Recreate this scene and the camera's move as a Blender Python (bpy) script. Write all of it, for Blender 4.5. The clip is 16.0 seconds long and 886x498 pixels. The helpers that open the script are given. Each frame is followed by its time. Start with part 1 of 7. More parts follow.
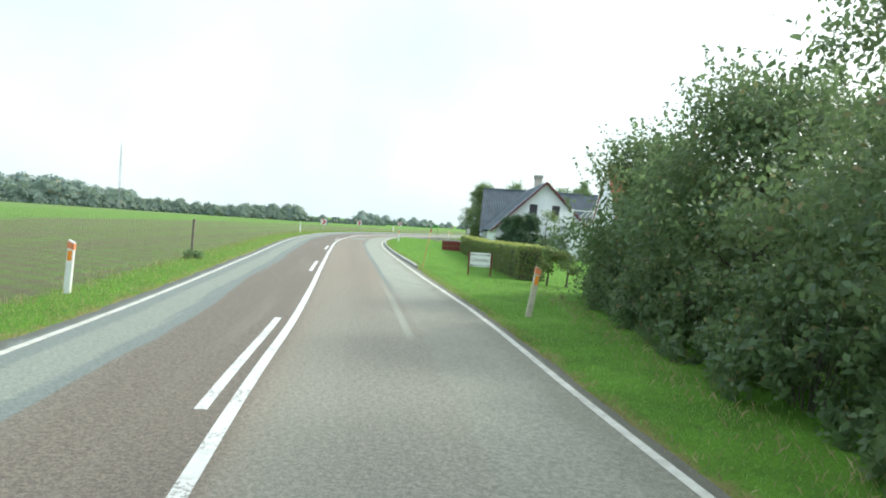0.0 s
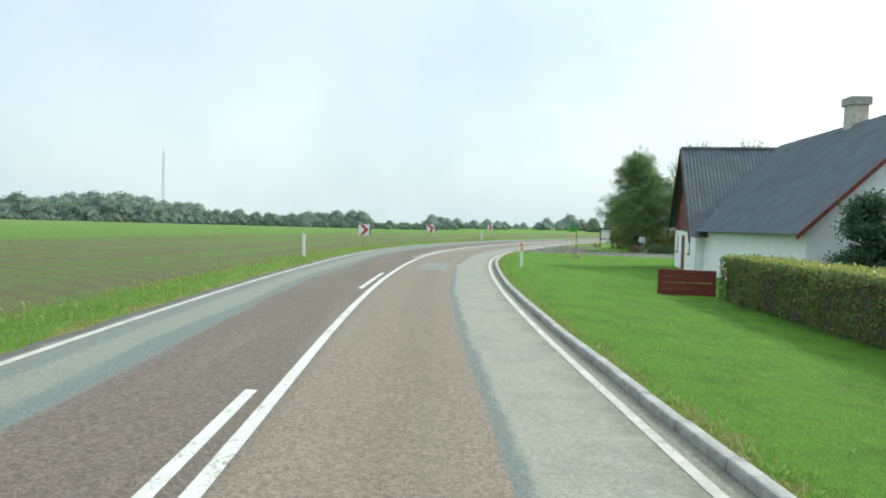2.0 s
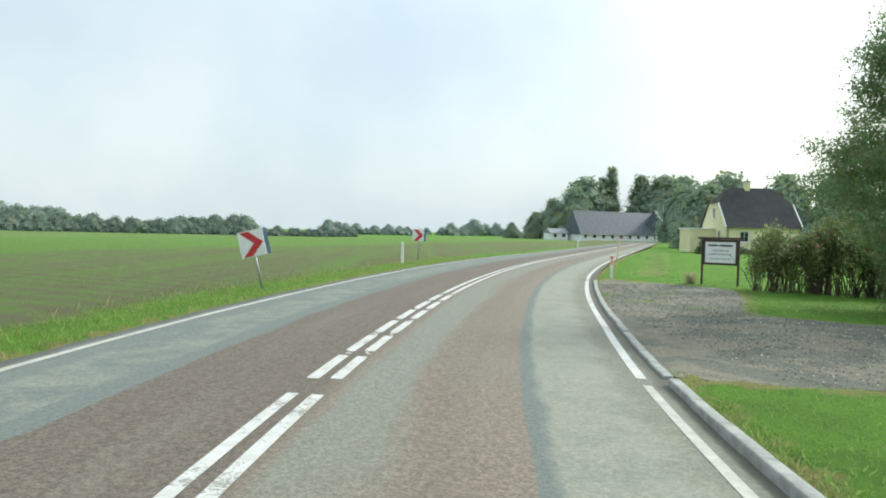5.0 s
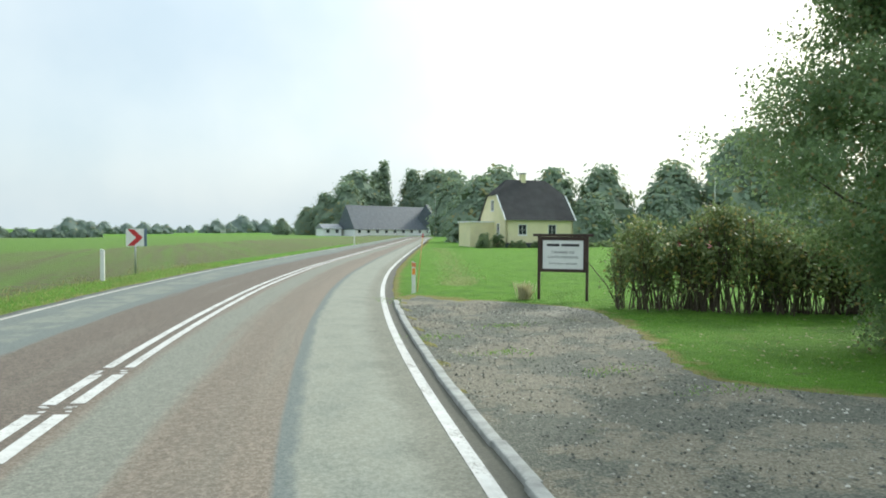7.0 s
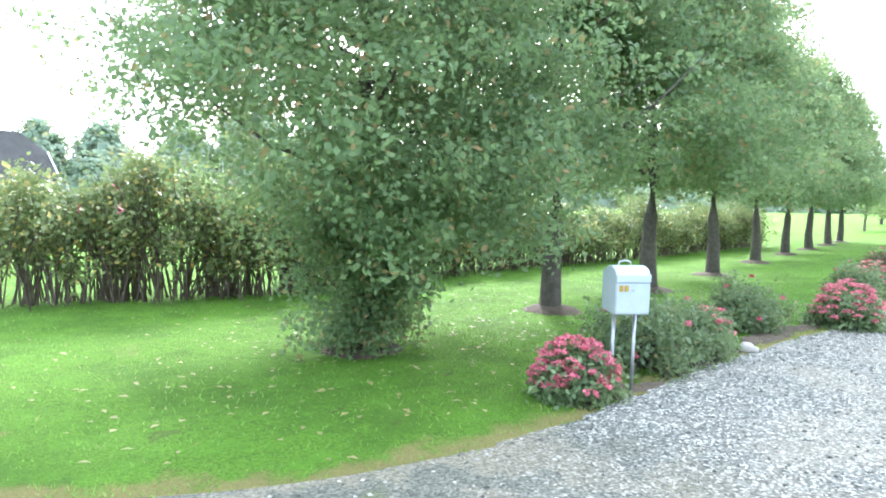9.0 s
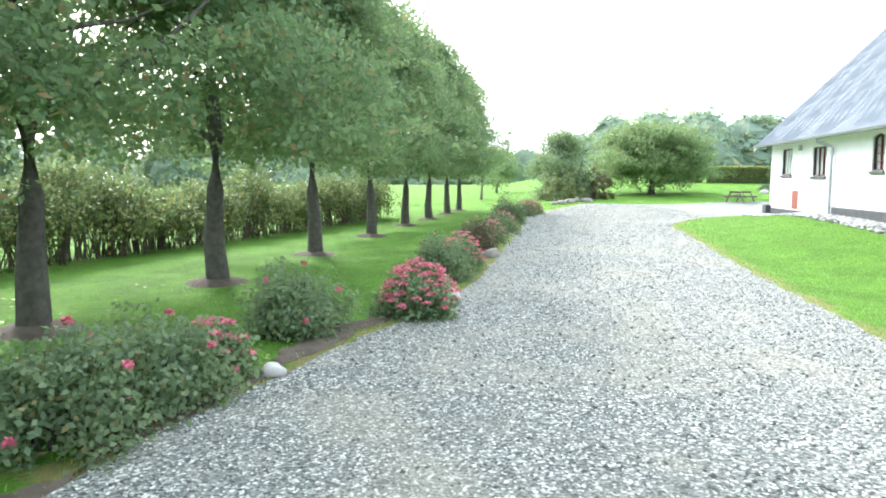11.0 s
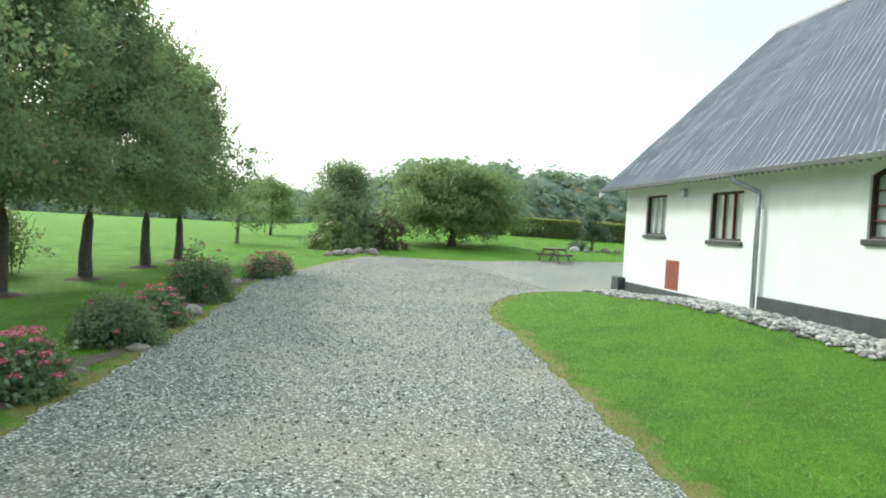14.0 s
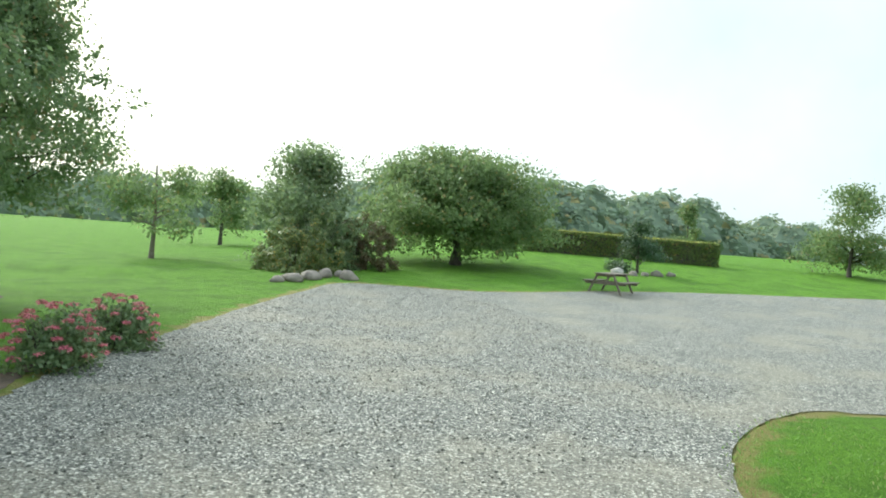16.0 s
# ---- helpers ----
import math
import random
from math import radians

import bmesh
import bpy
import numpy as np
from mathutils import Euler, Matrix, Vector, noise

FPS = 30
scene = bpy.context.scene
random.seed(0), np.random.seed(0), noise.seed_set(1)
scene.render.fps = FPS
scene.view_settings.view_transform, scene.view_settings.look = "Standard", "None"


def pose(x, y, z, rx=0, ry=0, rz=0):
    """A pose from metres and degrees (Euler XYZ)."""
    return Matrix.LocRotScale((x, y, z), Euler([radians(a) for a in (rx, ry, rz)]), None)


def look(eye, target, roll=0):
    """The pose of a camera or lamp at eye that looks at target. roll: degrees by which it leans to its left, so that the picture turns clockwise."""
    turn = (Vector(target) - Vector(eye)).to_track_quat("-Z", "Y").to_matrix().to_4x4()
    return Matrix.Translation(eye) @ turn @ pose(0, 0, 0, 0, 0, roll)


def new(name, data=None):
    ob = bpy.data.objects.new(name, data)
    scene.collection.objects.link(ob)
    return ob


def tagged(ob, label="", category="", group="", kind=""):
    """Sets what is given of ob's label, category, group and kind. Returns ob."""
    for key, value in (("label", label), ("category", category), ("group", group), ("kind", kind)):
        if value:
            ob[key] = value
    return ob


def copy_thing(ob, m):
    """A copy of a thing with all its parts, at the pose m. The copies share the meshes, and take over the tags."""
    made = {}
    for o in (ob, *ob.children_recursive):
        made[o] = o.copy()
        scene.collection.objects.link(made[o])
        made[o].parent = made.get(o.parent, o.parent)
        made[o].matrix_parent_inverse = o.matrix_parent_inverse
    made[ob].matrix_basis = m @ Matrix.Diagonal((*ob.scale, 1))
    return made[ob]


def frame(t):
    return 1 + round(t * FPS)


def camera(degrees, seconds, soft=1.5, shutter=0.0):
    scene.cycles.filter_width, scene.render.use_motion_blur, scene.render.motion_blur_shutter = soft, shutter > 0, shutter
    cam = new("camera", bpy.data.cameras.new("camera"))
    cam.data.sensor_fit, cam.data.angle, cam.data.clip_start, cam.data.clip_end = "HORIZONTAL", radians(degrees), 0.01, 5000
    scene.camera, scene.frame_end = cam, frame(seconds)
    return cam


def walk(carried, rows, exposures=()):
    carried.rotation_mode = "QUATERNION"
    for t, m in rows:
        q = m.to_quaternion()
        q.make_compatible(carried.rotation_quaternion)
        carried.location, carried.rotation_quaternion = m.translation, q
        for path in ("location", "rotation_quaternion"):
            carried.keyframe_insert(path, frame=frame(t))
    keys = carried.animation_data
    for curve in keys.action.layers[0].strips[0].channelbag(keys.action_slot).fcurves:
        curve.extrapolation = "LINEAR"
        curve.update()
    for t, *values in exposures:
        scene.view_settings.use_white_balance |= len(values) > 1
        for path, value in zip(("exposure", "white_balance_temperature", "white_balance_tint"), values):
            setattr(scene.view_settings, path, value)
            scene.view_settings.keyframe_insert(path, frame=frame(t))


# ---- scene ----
cam = camera(65.1, 16.0, 1.9)
PATH = [
    (0, (8.423, -5.811, 1.808), (8.433, -3.812, 1.738), 4.0),
    (0.5, (7.612, 3.316, 1.827), (7.556, 5.314, 1.755), 3.2),
    (1, (6.413, 13.064, 1.752), (6.295, 15.059, 1.684), 2.4),
    (1.5, (5.244, 21.755, 1.707), (5.071, 23.747, 1.636), 1.7),
    (2, (3.992, 30.728, 1.688), (3.799, 32.717, 1.615), 1.6),
    (2.5, (2.979, 38.853, 1.638), (2.804, 40.844, 1.57), 1.0),
    (3, (2.072, 46.873, 1.647), (1.927, 48.867, 1.581), 0.5),
    (3.5, (1.368, 53.873, 1.661), (1.256, 55.869, 1.599), 0.6),
    (5.8, (1.355, 74.788, 1.65), (1.609, 76.771, 1.603), 0.9),
    (6, (1.445, 75.453, 1.784), (1.742, 77.43, 1.731), 0.7),
    (6.5, (1.957, 77.165, 1.765), (2.398, 79.115, 1.714), 0.8),
    (7, (3.026, 78.934, 1.759), (3.752, 80.797, 1.705), 0.3),
    (7.5, (4.261, 80.227, 1.72), (5.279, 81.948, 1.673), 0.4),
    (8, (5.57, 80.786, 1.756), (6.937, 82.245, 1.691), -0.8),
    (8.5, (6.276, 81.052, 1.743), (7.81, 82.33, 1.621), 1.3),
    (9, (7.355, 81.279, 1.668), (9.068, 82.303, 1.531), 1.0),
    (9.5, (8.045, 81.263, 1.624), (9.87, 82.069, 1.473), -0.1),
    (10, (8.93, 81.223, 1.571), (10.838, 81.797, 1.401), 0.2),
    (10.2, (9.396, 81.178, 1.506), (11.332, 81.653, 1.336), -0.5),
    (12.3, (13.129, 79.107, 1.785), (15.104, 78.831, 1.625), 2.4),
    (12.5, (13.913, 78.985, 1.785), (15.883, 78.669, 1.653), 1.7),
    (13, (16.418, 78.659, 1.731), (18.38, 78.28, 1.638), 2.6),
    (13.5, (19.172, 78.308, 1.694), (21.126, 77.888, 1.617), 3.0),
    (14, (22.068, 78.008, 1.682), (24.02, 77.574, 1.62), 3.1),
    (14.5, (25.004, 77.71, 1.7), (26.955, 77.272, 1.65), 3.2),
    (15, (28.078, 77.349, 1.674), (30.029, 76.91, 1.636), 3.7),
    (15.5, (30.954, 76.898, 1.651), (32.904, 76.452, 1.616), 3.7),
    (16, (34.04, 76.422, 1.74), (35.98, 75.936, 1.709), 4.1),
]
walk(cam, [(t, look(eye, target, roll)) for t, eye, target, roll in PATH],
     [(0, 0.27, 6150, 2), (0.5, 0.2, 6150, 2), (1.5, 0.02, 6200, 2), (3.5, -0.12, 6250, 3), (7.5, -0.12, 6200, 3), (8.5, 1.1, 5800, 12), (9.0, 1.75, 5750, 13), (9.5, 2.0, 5750, 13), (10.2, 1.75, 5800, 11), (12.3, 0.55, 6150, 4), (13, 0.3, 6150, 2), (14, 0.22, 6200, 1), (16, 0.18, 6200, 1)])

# ---- world, sun ----
SUN_DIR = Vector((0.80, 0.42, 0.62)).normalized()      # towards the sun
world = bpy.data.worlds.new("world")
scene.world = world
world.use_nodes = True
wn = world.node_tree
wn.nodes.clear()
sky = wn.nodes.new("ShaderNodeTexSky")
sky.sky_type, sky.sun_disc = "NISHITA", False
sky.sun_elevation = math.asin(SUN_DIR.z)
sky.sun_rotation = math.atan2(SUN_DIR.x, SUN_DIR.y)
sky.air_density, sky.dust_density, sky.ozone_density = 1.0, 6.0, 1.0
bg1 = wn.nodes.new("ShaderNodeBackground")
bg1.inputs["Strength"].default_value = 0.075
bg2 = wn.nodes.new("ShaderNodeBackground")                # thin bright cloud cover
bg2.inputs["Color"].default_value = (0.80, 0.90, 0.95, 1)
add = wn.nodes.new("ShaderNodeAddShader")
wout = wn.nodes.new("ShaderNodeOutputWorld")
cl = wn.nodes.new("ShaderNodeTexNoise")
cl.inputs["Scale"].default_value, cl.inputs["Detail"].default_value, cl.inputs["Roughness"].default_value = 2.6, 5.0, 0.55
cr_ = wn.nodes.new("ShaderNodeValToRGB")
cr_.color_ramp.elements[0].position, cr_.color_ramp.elements[0].color = 0.36, (0.70, 0.80, 0.875, 1)
cr_.color_ramp.elements[1].position, cr_.color_ramp.elements[1].color = 0.66, (0.90, 0.945, 0.965, 1)
wn.links.new(wn.nodes.new("ShaderNodeTexCoord").outputs["Generated"], cl.inputs["Vector"])
wn.links.new(cl.outputs["Fac"], cr_.inputs[0])
wn.links.new(cr_.outputs[0], bg2.inputs["Color"])
up = wn.nodes.new("ShaderNodeSeparateXYZ")
wn.links.new(wn.nodes.new("ShaderNodeTexCoord").outputs["Generated"], up.inputs[0])
lift = wn.nodes.new("ShaderNodeMapRange")                 # a veiled sky is brightest overhead
lift.inputs[1].default_value, lift.inputs[2].default_value = 0.28, 0.9
lift.inputs[3].default_value, lift.inputs[4].default_value = 0.83, 1.50
wn.links.new(up.outputs[2], lift.inputs[0])
rim = wn.nodes.new("ShaderNodeMapRange")                  # and milky towards the horizon
rim.inputs[1].default_value, rim.inputs[2].default_value = 0.0, 0.22
rim.inputs[3].default_value, rim.inputs[4].default_value = 0.13, 0.0
wn.links.new(up.outputs[2], rim.inputs[0])
glow = wn.nodes.new("ShaderNodeMath")
wn.links.new(lift.outputs[0], glow.inputs[0])
wn.links.new(rim.outputs[0], glow.inputs[1])
wn.links.new(glow.outputs[0], bg2.inputs["Strength"])
wn.links.new(sky.outputs[0], bg1.inputs["Color"])
wn.links.new(bg1.outputs[0], add.inputs[0])
wn.links.new(bg2.outputs[0], add.inputs[1])
wn.links.new(add.outputs[0], wout.inputs[0])
sun = new("sun", bpy.data.lights.new("sun", "SUN"))
sun.data.energy, sun.data.angle, sun.data.color = 2.7, radians(7), (1.0, 0.965, 0.91)
sun.matrix_world = look(SUN_DIR * 200, (0, 0, 0))

# ---- materials ----
def nodes_of(name):
    m = bpy.data.materials.new(name)
    m.use_nodes = True
    t = m.node_tree
    b = t.nodes["Principled BSDF"]
    return m, t, b


def nd(t, kind, **kw):
    n = t.nodes.new(kind)
    for k, v in kw.items():
        if k in n.inputs:
            n.inputs[k].default_value = v
        else:
            setattr(n, k, v)
    return n


def coords(t, which="Object"):
    return nd(t, "ShaderNodeTexCoord").outputs[which]


def noise_tex(t, vec, scale, detail=4.0, rough=0.6):
    n = nd(t, "ShaderNodeTexNoise", Scale=scale, Detail=detail, Roughness=rough)
    t.links.new(vec, n.inputs["Vector"])
    return n.outputs["Fac"]


def ramp(t, fac, stops):
    r = nd(t, "ShaderNodeValToRGB")
    e = r.color_ramp.elements
    while len(e) < len(stops):
        e.new(0.5)
    for el, (p, c) in zip(e, stops):
        el.position, el.color = p, (*c, 1)
    t.links.new(fac, r.inputs[0])
    return r.outputs[0]


def mixc(t, fac, a, b, kind="MIX"):
    n = nd(t, "ShaderNodeMix", data_type="RGBA", blend_type=kind)
    for sock, v in ((n.inputs[0], fac), (n.inputs[6], a), (n.inputs[7], b)):
        if isinstance(v, (int, float)):
            sock.default_value = v
        elif isinstance(v, tuple):
            sock.default_value = (*v, 1)
        else:
            t.links.new(v, sock)
    return n.outputs[2]


def mth(t, op, a, b=0.0, c=0.0, clamp=False):
    n = nd(t, "ShaderNodeMath", operation=op, use_clamp=clamp)
    for i, v in enumerate((a, b, c)):
        if isinstance(v, (int, float)):
            n.inputs[i].default_value = v
        else:
            t.links.new(v, n.inputs[i])
    return n.outputs[0]


def step(t, x, lo, hi):
    n = nd(t, "ShaderNodeMapRange", interpolation_type="SMOOTHSTEP")
    t.links.new(x, n.inputs[0])
    n.inputs[1].default_value, n.inputs[2].default_value = lo, hi
    return n.outputs[0]


def bump(t, b, height, strength=0.3, dist=0.02):
    n = nd(t, "ShaderNodeBump", Strength=strength, Distance=dist)
    t.links.new(height, n.inputs["Height"])
    t.links.new(n.outputs[0], b.inputs["Normal"])


def plain(name, col, rough=0.6, metal=0.0, var=0.12, scale=6.0, bmp=0.15, dirt=0.0):
    """Paint, timber or stone of one colour, with grain and stains at two scales."""
    m, t, b = nodes_of(name)
    v = coords(t)
    n1, n2 = noise_tex(t, v, scale, 6), noise_tex(t, v, scale * 9, 3)
    dark = tuple(c * (1 - 2 * var) for c in col)
    lite = tuple(min(1, c * (1 + var)) for c in col)
    c = mixc(t, step(t, n1, 0.25, 0.75), dark, lite)
    c = mixc(t, mth(t, "MULTIPLY", step(t, n2, 0.45, 0.8), var), c, tuple(x * 0.55 for x in col))
    if dirt:
        c = mixc(t, mth(t, "MULTIPLY", step(t, noise_tex(t, v, scale * 0.35, 8, 0.7), 0.5, 0.75), dirt), c, (0.12, 0.13, 0.09))
    t.links.new(c, b.inputs["Base Color"])
    b.inputs["Roughness"].default_value, b.inputs["Metallic"].default_value = rough, metal
    bump(t, b, n2, bmp, 0.01)
    return m


def foliage(name, lo, hi, accent=None, amount=0.0, trans=0.35, rough=0.5):
    """Leaves, each a little different, that let some light through."""
    m, t, b = nodes_of(name)
    isl = nd(t, "ShaderNodeNewGeometry").outputs["Random Per Island"]
    c = ramp(t, isl, [(0.0, lo), (1.0, hi)])
    big = noise_tex(t, coords(t), 0.9, 3)
    c = mixc(t, mth(t, "MULTIPLY", step(t, big, 0.4, 0.7), 0.35), c, (hi[0] * 1.15, hi[1] * 0.98, hi[2] * 0.75))
    if accent:
        pick = mth(t, "GREATER_THAN", mth(t, "FRACT", mth(t, "MULTIPLY", isl, 37.7)), 1 - amount)
        c = mixc(t, pick, c, accent)
    t.links.new(c, b.inputs["Base Color"])
    b.inputs["Roughness"].default_value = rough
    tr = nd(t, "ShaderNodeBsdfTranslucent")
    t.links.new(mixc(t, 0.6, c, (0.34, 0.46, 0.20), "MIX"), tr.inputs["Color"])
    mx = nd(t, "ShaderNodeMixShader", Fac=trans)
    t.links.new(b.outputs[0], mx.inputs[1])
    t.links.new(tr.outputs[0], mx.inputs[2])
    t.links.new(mx.outputs[0], t.nodes["Material Output"].inputs[0])
    return m


def mat_ground():
    m, t, b = nodes_of("grassland")
    v = coords(t)
    att = lambda n: nd(t, "ShaderNodeAttribute", attribute_name=n).outputs["Fac"]
    n_fine, n_mid, n_big = noise_tex(t, v, 40, 5, 0.7), noise_tex(t, v, 2.2, 5), noise_tex(t, v, 0.22, 4)
    grass = mixc(t, step(t, n_fine, 0.3, 0.72), (0.066, 0.155, 0.012), (0.170, 0.352, 0.030))
    grass = mixc(t, mth(t, "MULTIPLY", step(t, n_mid, 0.45, 0.75), 0.5), grass, (0.148, 0.335, 0.028))
    grass = mixc(t, mth(t, "MULTIPLY", step(t, n_big, 0.5, 0.75), 0.35), grass, (0.085, 0.17, 0.022))
    blot = noise_tex(t, v, 0.9, 6, 0.65)
    grass = mixc(t, mth(t, "MULTIPLY", step(t, blot, 0.44, 0.62), 0.5), grass, (0.055, 0.128, 0.012))
    cast = step(t, noise_tex(t, v, 2.6, 4, 0.6), 0.655, 0.70)
    grass = mixc(t, mth(t, "MULTIPLY", cast, 0.5), grass, (0.085, 0.085, 0.035))
    tuft = step(t, noise_tex(t, v, 8.0, 6, 0.75), 0.50, 0.64)
    grass = mixc(t, mth(t, "MULTIPLY", tuft, 0.36), grass, (0.050, 0.112, 0.012))
    spot = step(t, noise_tex(t, v, 0.55, 8, 0.75), 0.60, 0.72)
    grass = mixc(t, mth(t, "MULTIPLY", spot, 0.45), grass, (0.20, 0.19, 0.07))
    # worn, dry rim along gravel and asphalt
    rim = att("rim")
    worn = step(t, mth(t, "ADD", rim, mth(t, "MULTIPLY", mth(t, "SUBTRACT", n_mid, 0.5), 1.2)), 0.36, 0.06)
    dry = mixc(t, n_fine, (0.20, 0.155, 0.06), (0.38, 0.30, 0.13))
    c = mixc(t, mth(t, "MULTIPLY", worn, 0.75), grass, dry)
    # field: young crop in rows and bands, bare soil nearer the road
    fd = att("field")
    soil = mixc(t, n_fine, (0.088, 0.074, 0.044), (0.190, 0.160, 0.098))
    wav = nd(t, "ShaderNodeTexWave", Scale=0.33, Distortion=1.2, Detail=2.0)
    mp = nd(t, "ShaderNodeMapping")
    mp.inputs["Rotation"].default_value = (0, 0, radians(-62))
    t.links.new(v, mp.inputs[0])
    t.links.new(mp.outputs[0], wav.inputs["Vector"])
    crop = mixc(t, n_fine, (0.082, 0.150, 0.026), (0.165, 0.290, 0.056))
    dens = mth(t, "ADD", mth(t, "MULTIPLY", n_mid, 0.5), mth(t, "MULTIPLY", wav.outputs["Fac"], 0.22))
    ff = mth(t, "ADD", fd, mth(t, "MULTIPLY", n_big, 9.0))
    far = mth(t, "SUBTRACT", step(t, ff, 19.0, 28.0), mth(t, "MULTIPLY", step(t, ff, 95.0, 140.0), 0.8))
    mp2 = nd(t, "ShaderNodeMapping")
    mp2.inputs["Rotation"].default_value = (0, 0, radians(28))
    mp2.inputs["Scale"].default_value = (1.0, 0.035, 1.0)
    t.links.new(v, mp2.inputs[0])
    rows_n = mth(t, "ADD", mth(t, "MULTIPLY", noise_tex(t, mp2.outputs[0], 1.5, 7, 0.75), 0.55), mth(t, "MULTIPLY", noise_tex(t, mp2.outputs[0], 0.28, 4, 0.6), 0.45))
    dens = mth(t, "ADD", mth(t, "ADD", mth(t, "MULTIPLY", dens, 0.30), mth(t, "MULTIPLY", rows_n, 0.62)), mth(t, "MULTIPLY", noise_tex(t, v, 7.0, 5, 0.75), 0.26))
    fieldc = mixc(t, step(t, mth(t, "ADD", dens, mth(t, "MULTIPLY", far, 0.34)), 0.44, 0.68), soil, crop)
    c = mixc(t, step(t, mth(t, "ADD", fd, mth(t, "MULTIPLY", mth(t, "SUBTRACT", n_mid, 0.5), 1.6)), -0.2, 0.35), c, fieldc)
    t.links.new(c, b.inputs["Base Color"])
    b.inputs["Roughness"].default_value = 0.9
    b.inputs["Specular IOR Level"].default_value = 0.2
    bump(t, b, mth(t, "ADD", n_fine, mth(t, "MULTIPLY", noise_tex(t, v, 6, 5, 0.7), 0.8)), 0.9, 0.07)
    return m


def mat_road():
    """Worn asphalt: red chippings, grey wheel paths and patched edges. UV is metres across and along."""
    m, t, b = nodes_of("road_asphalt")
    v = coords(t)
    sep = nd(t, "ShaderNodeSeparateXYZ")
    t.links.new(nd(t, "ShaderNodeUVMap").outputs[0], sep.inputs[0])
    d, s = sep.outputs[0], sep.outputs[1]
    chip, mid = noise_tex(t, v, 55, 4, 0.75), noise_tex(t, v, 1.3, 6, 0.65)
    st = nd(t, "ShaderNodeMapping")
    st.inputs["Scale"].default_value = (1.0, 0.06, 1.0)
    t.links.new(nd(t, "ShaderNodeUVMap").outputs[0], st.inputs[0])
    streak, edge = noise_tex(t, st.outputs[0], 1.6, 5), noise_tex(t, st.outputs[0], 1.1, 7, 0.7)
    grain = mth(t, "ADD", mth(t, "MULTIPLY", chip, 0.6), mth(t, "MULTIPLY", noise_tex(t, v, 20, 3, 0.7), 0.4))
    gr = step(t, grain, 0.40, 0.62)
    red = mixc(t, gr, (0.090, 0.075, 0.058), (0.208, 0.174, 0.138))
    beige = mixc(t, gr, (0.150, 0.125, 0.093), (0.298, 0.254, 0.198))
    grey = mixc(t, gr, (0.158, 0.172, 0.140), (0.262, 0.278, 0.230))
    blue = mixc(t, gr, (0.116, 0.134, 0.120), (0.194, 0.214, 0.196))
    pale = mixc(t, gr, (0.222, 0.226, 0.176), (0.335, 0.338, 0.272))
    wob = mth(t, "MULTIPLY", mth(t, "SUBTRACT", edge, 0.5), 1.1)
    dd = mth(t, "ADD", d, wob)
    late = step(t, mth(t, "ADD", s, mth(t, "MULTIPLY", mid, 8.0)), 196.0, 202.0)
    # left lane red-brown, right lane beige with a redder wheel path
    c = mixc(t, mth(t, "MULTIPLY", step(t, d, -0.1, 0.25), 0.9), red, beige)
    wheel = mth(t, "MULTIPLY", step(t, dd, 0.85, 1.15), step(t, dd, 1.75, 1.45))
    c = mixc(t, mth(t, "MULTIPLY", wheel, 0.55), c, mixc(t, 0.5, red, beige))
    c = mixc(t, mth(t, "MULTIPLY", step(t, streak, 0.5, 0.72), 0.35), c, mixc(t, 0.5, grey, beige))
    c = mixc(t, mth(t, "MULTIPLY", step(t, noise_tex(t, v, 14.0, 5, 0.8), 0.50, 0.68), 0.38), c, (0.075, 0.062, 0.050))
    early = step(t, s, 140.0, 120.0)
    c = mixc(t, mth(t, "MULTIPLY", mth(t, "MULTIPLY", early, step(t, dd, 0.0, 0.7)), 0.45), c, grey)
    lane = mth(t, "MULTIPLY", step(t, dd, 0.1, 0.35), step(t, dd, 1.05, 0.8))
    c = mixc(t, mth(t, "MULTIPLY", mth(t, "MULTIPLY", late, lane), 0.75), c, grey)
    # resurfaced left edge: dark outer strip, grey-green middle, dark seam
    lw = mth(t, "ADD", dd, mth(t, "MULTIPLY", late, -0.15))
    c = mixc(t, step(t, lw, -1.98, -2.08), c, blue)
    c = mixc(t, mth(t, "MULTIPLY", step(t, lw, -2.34, -2.46), mth(t, "SUBTRACT", 1.0, mth(t, "MULTIPLY", late, step(t, mid, 0.4, 0.6)))), c, grey)
    c = mixc(t, mth(t, "MULTIPLY", step(t, mth(t, "ADD", d, mth(t, "MULTIPLY", wob, 0.5)), -2.98, -3.14), 0.85), c, blue)
    # resurfaced right edge behind a narrow seam
    rs = mth(t, "ADD", d, mth(t, "MULTIPLY", wob, 0.22))
    rs = mth(t, "SUBTRACT", rs, mth(t, "MULTIPLY", late, 0.06))
    seam = step(t, s, 128.0, 138.0)
    c = mixc(t, mth(t, "MULTIPLY", step(t, rs, 1.96, 2.02), seam), c, blue)
    thin = mth(t, "MULTIPLY", mth(t, "MULTIPLY", step(t, rs, 1.84, 1.90), step(t, rs, 2.03, 1.97)), mth(t, "MULTIPLY", step(t, s, 125.0, 126.0), mth(t, "SUBTRACT", 1.0, seam)))
    c = mixc(t, mth(t, "MULTIPLY", thin, 0.8), c, pale)
    c = mixc(t, mth(t, "MULTIPLY", step(t, mth(t, "ADD", rs, mth(t, "MULTIPLY", mid, 0.36)), 2.26, 2.40), mth(t, "ADD", 0.25, mth(t, "MULTIPLY", seam, 0.67))), c, mixc(t, mth(t, "MULTIPLY", step(t, mid, 0.42, 0.66), 0.6), pale, grey))
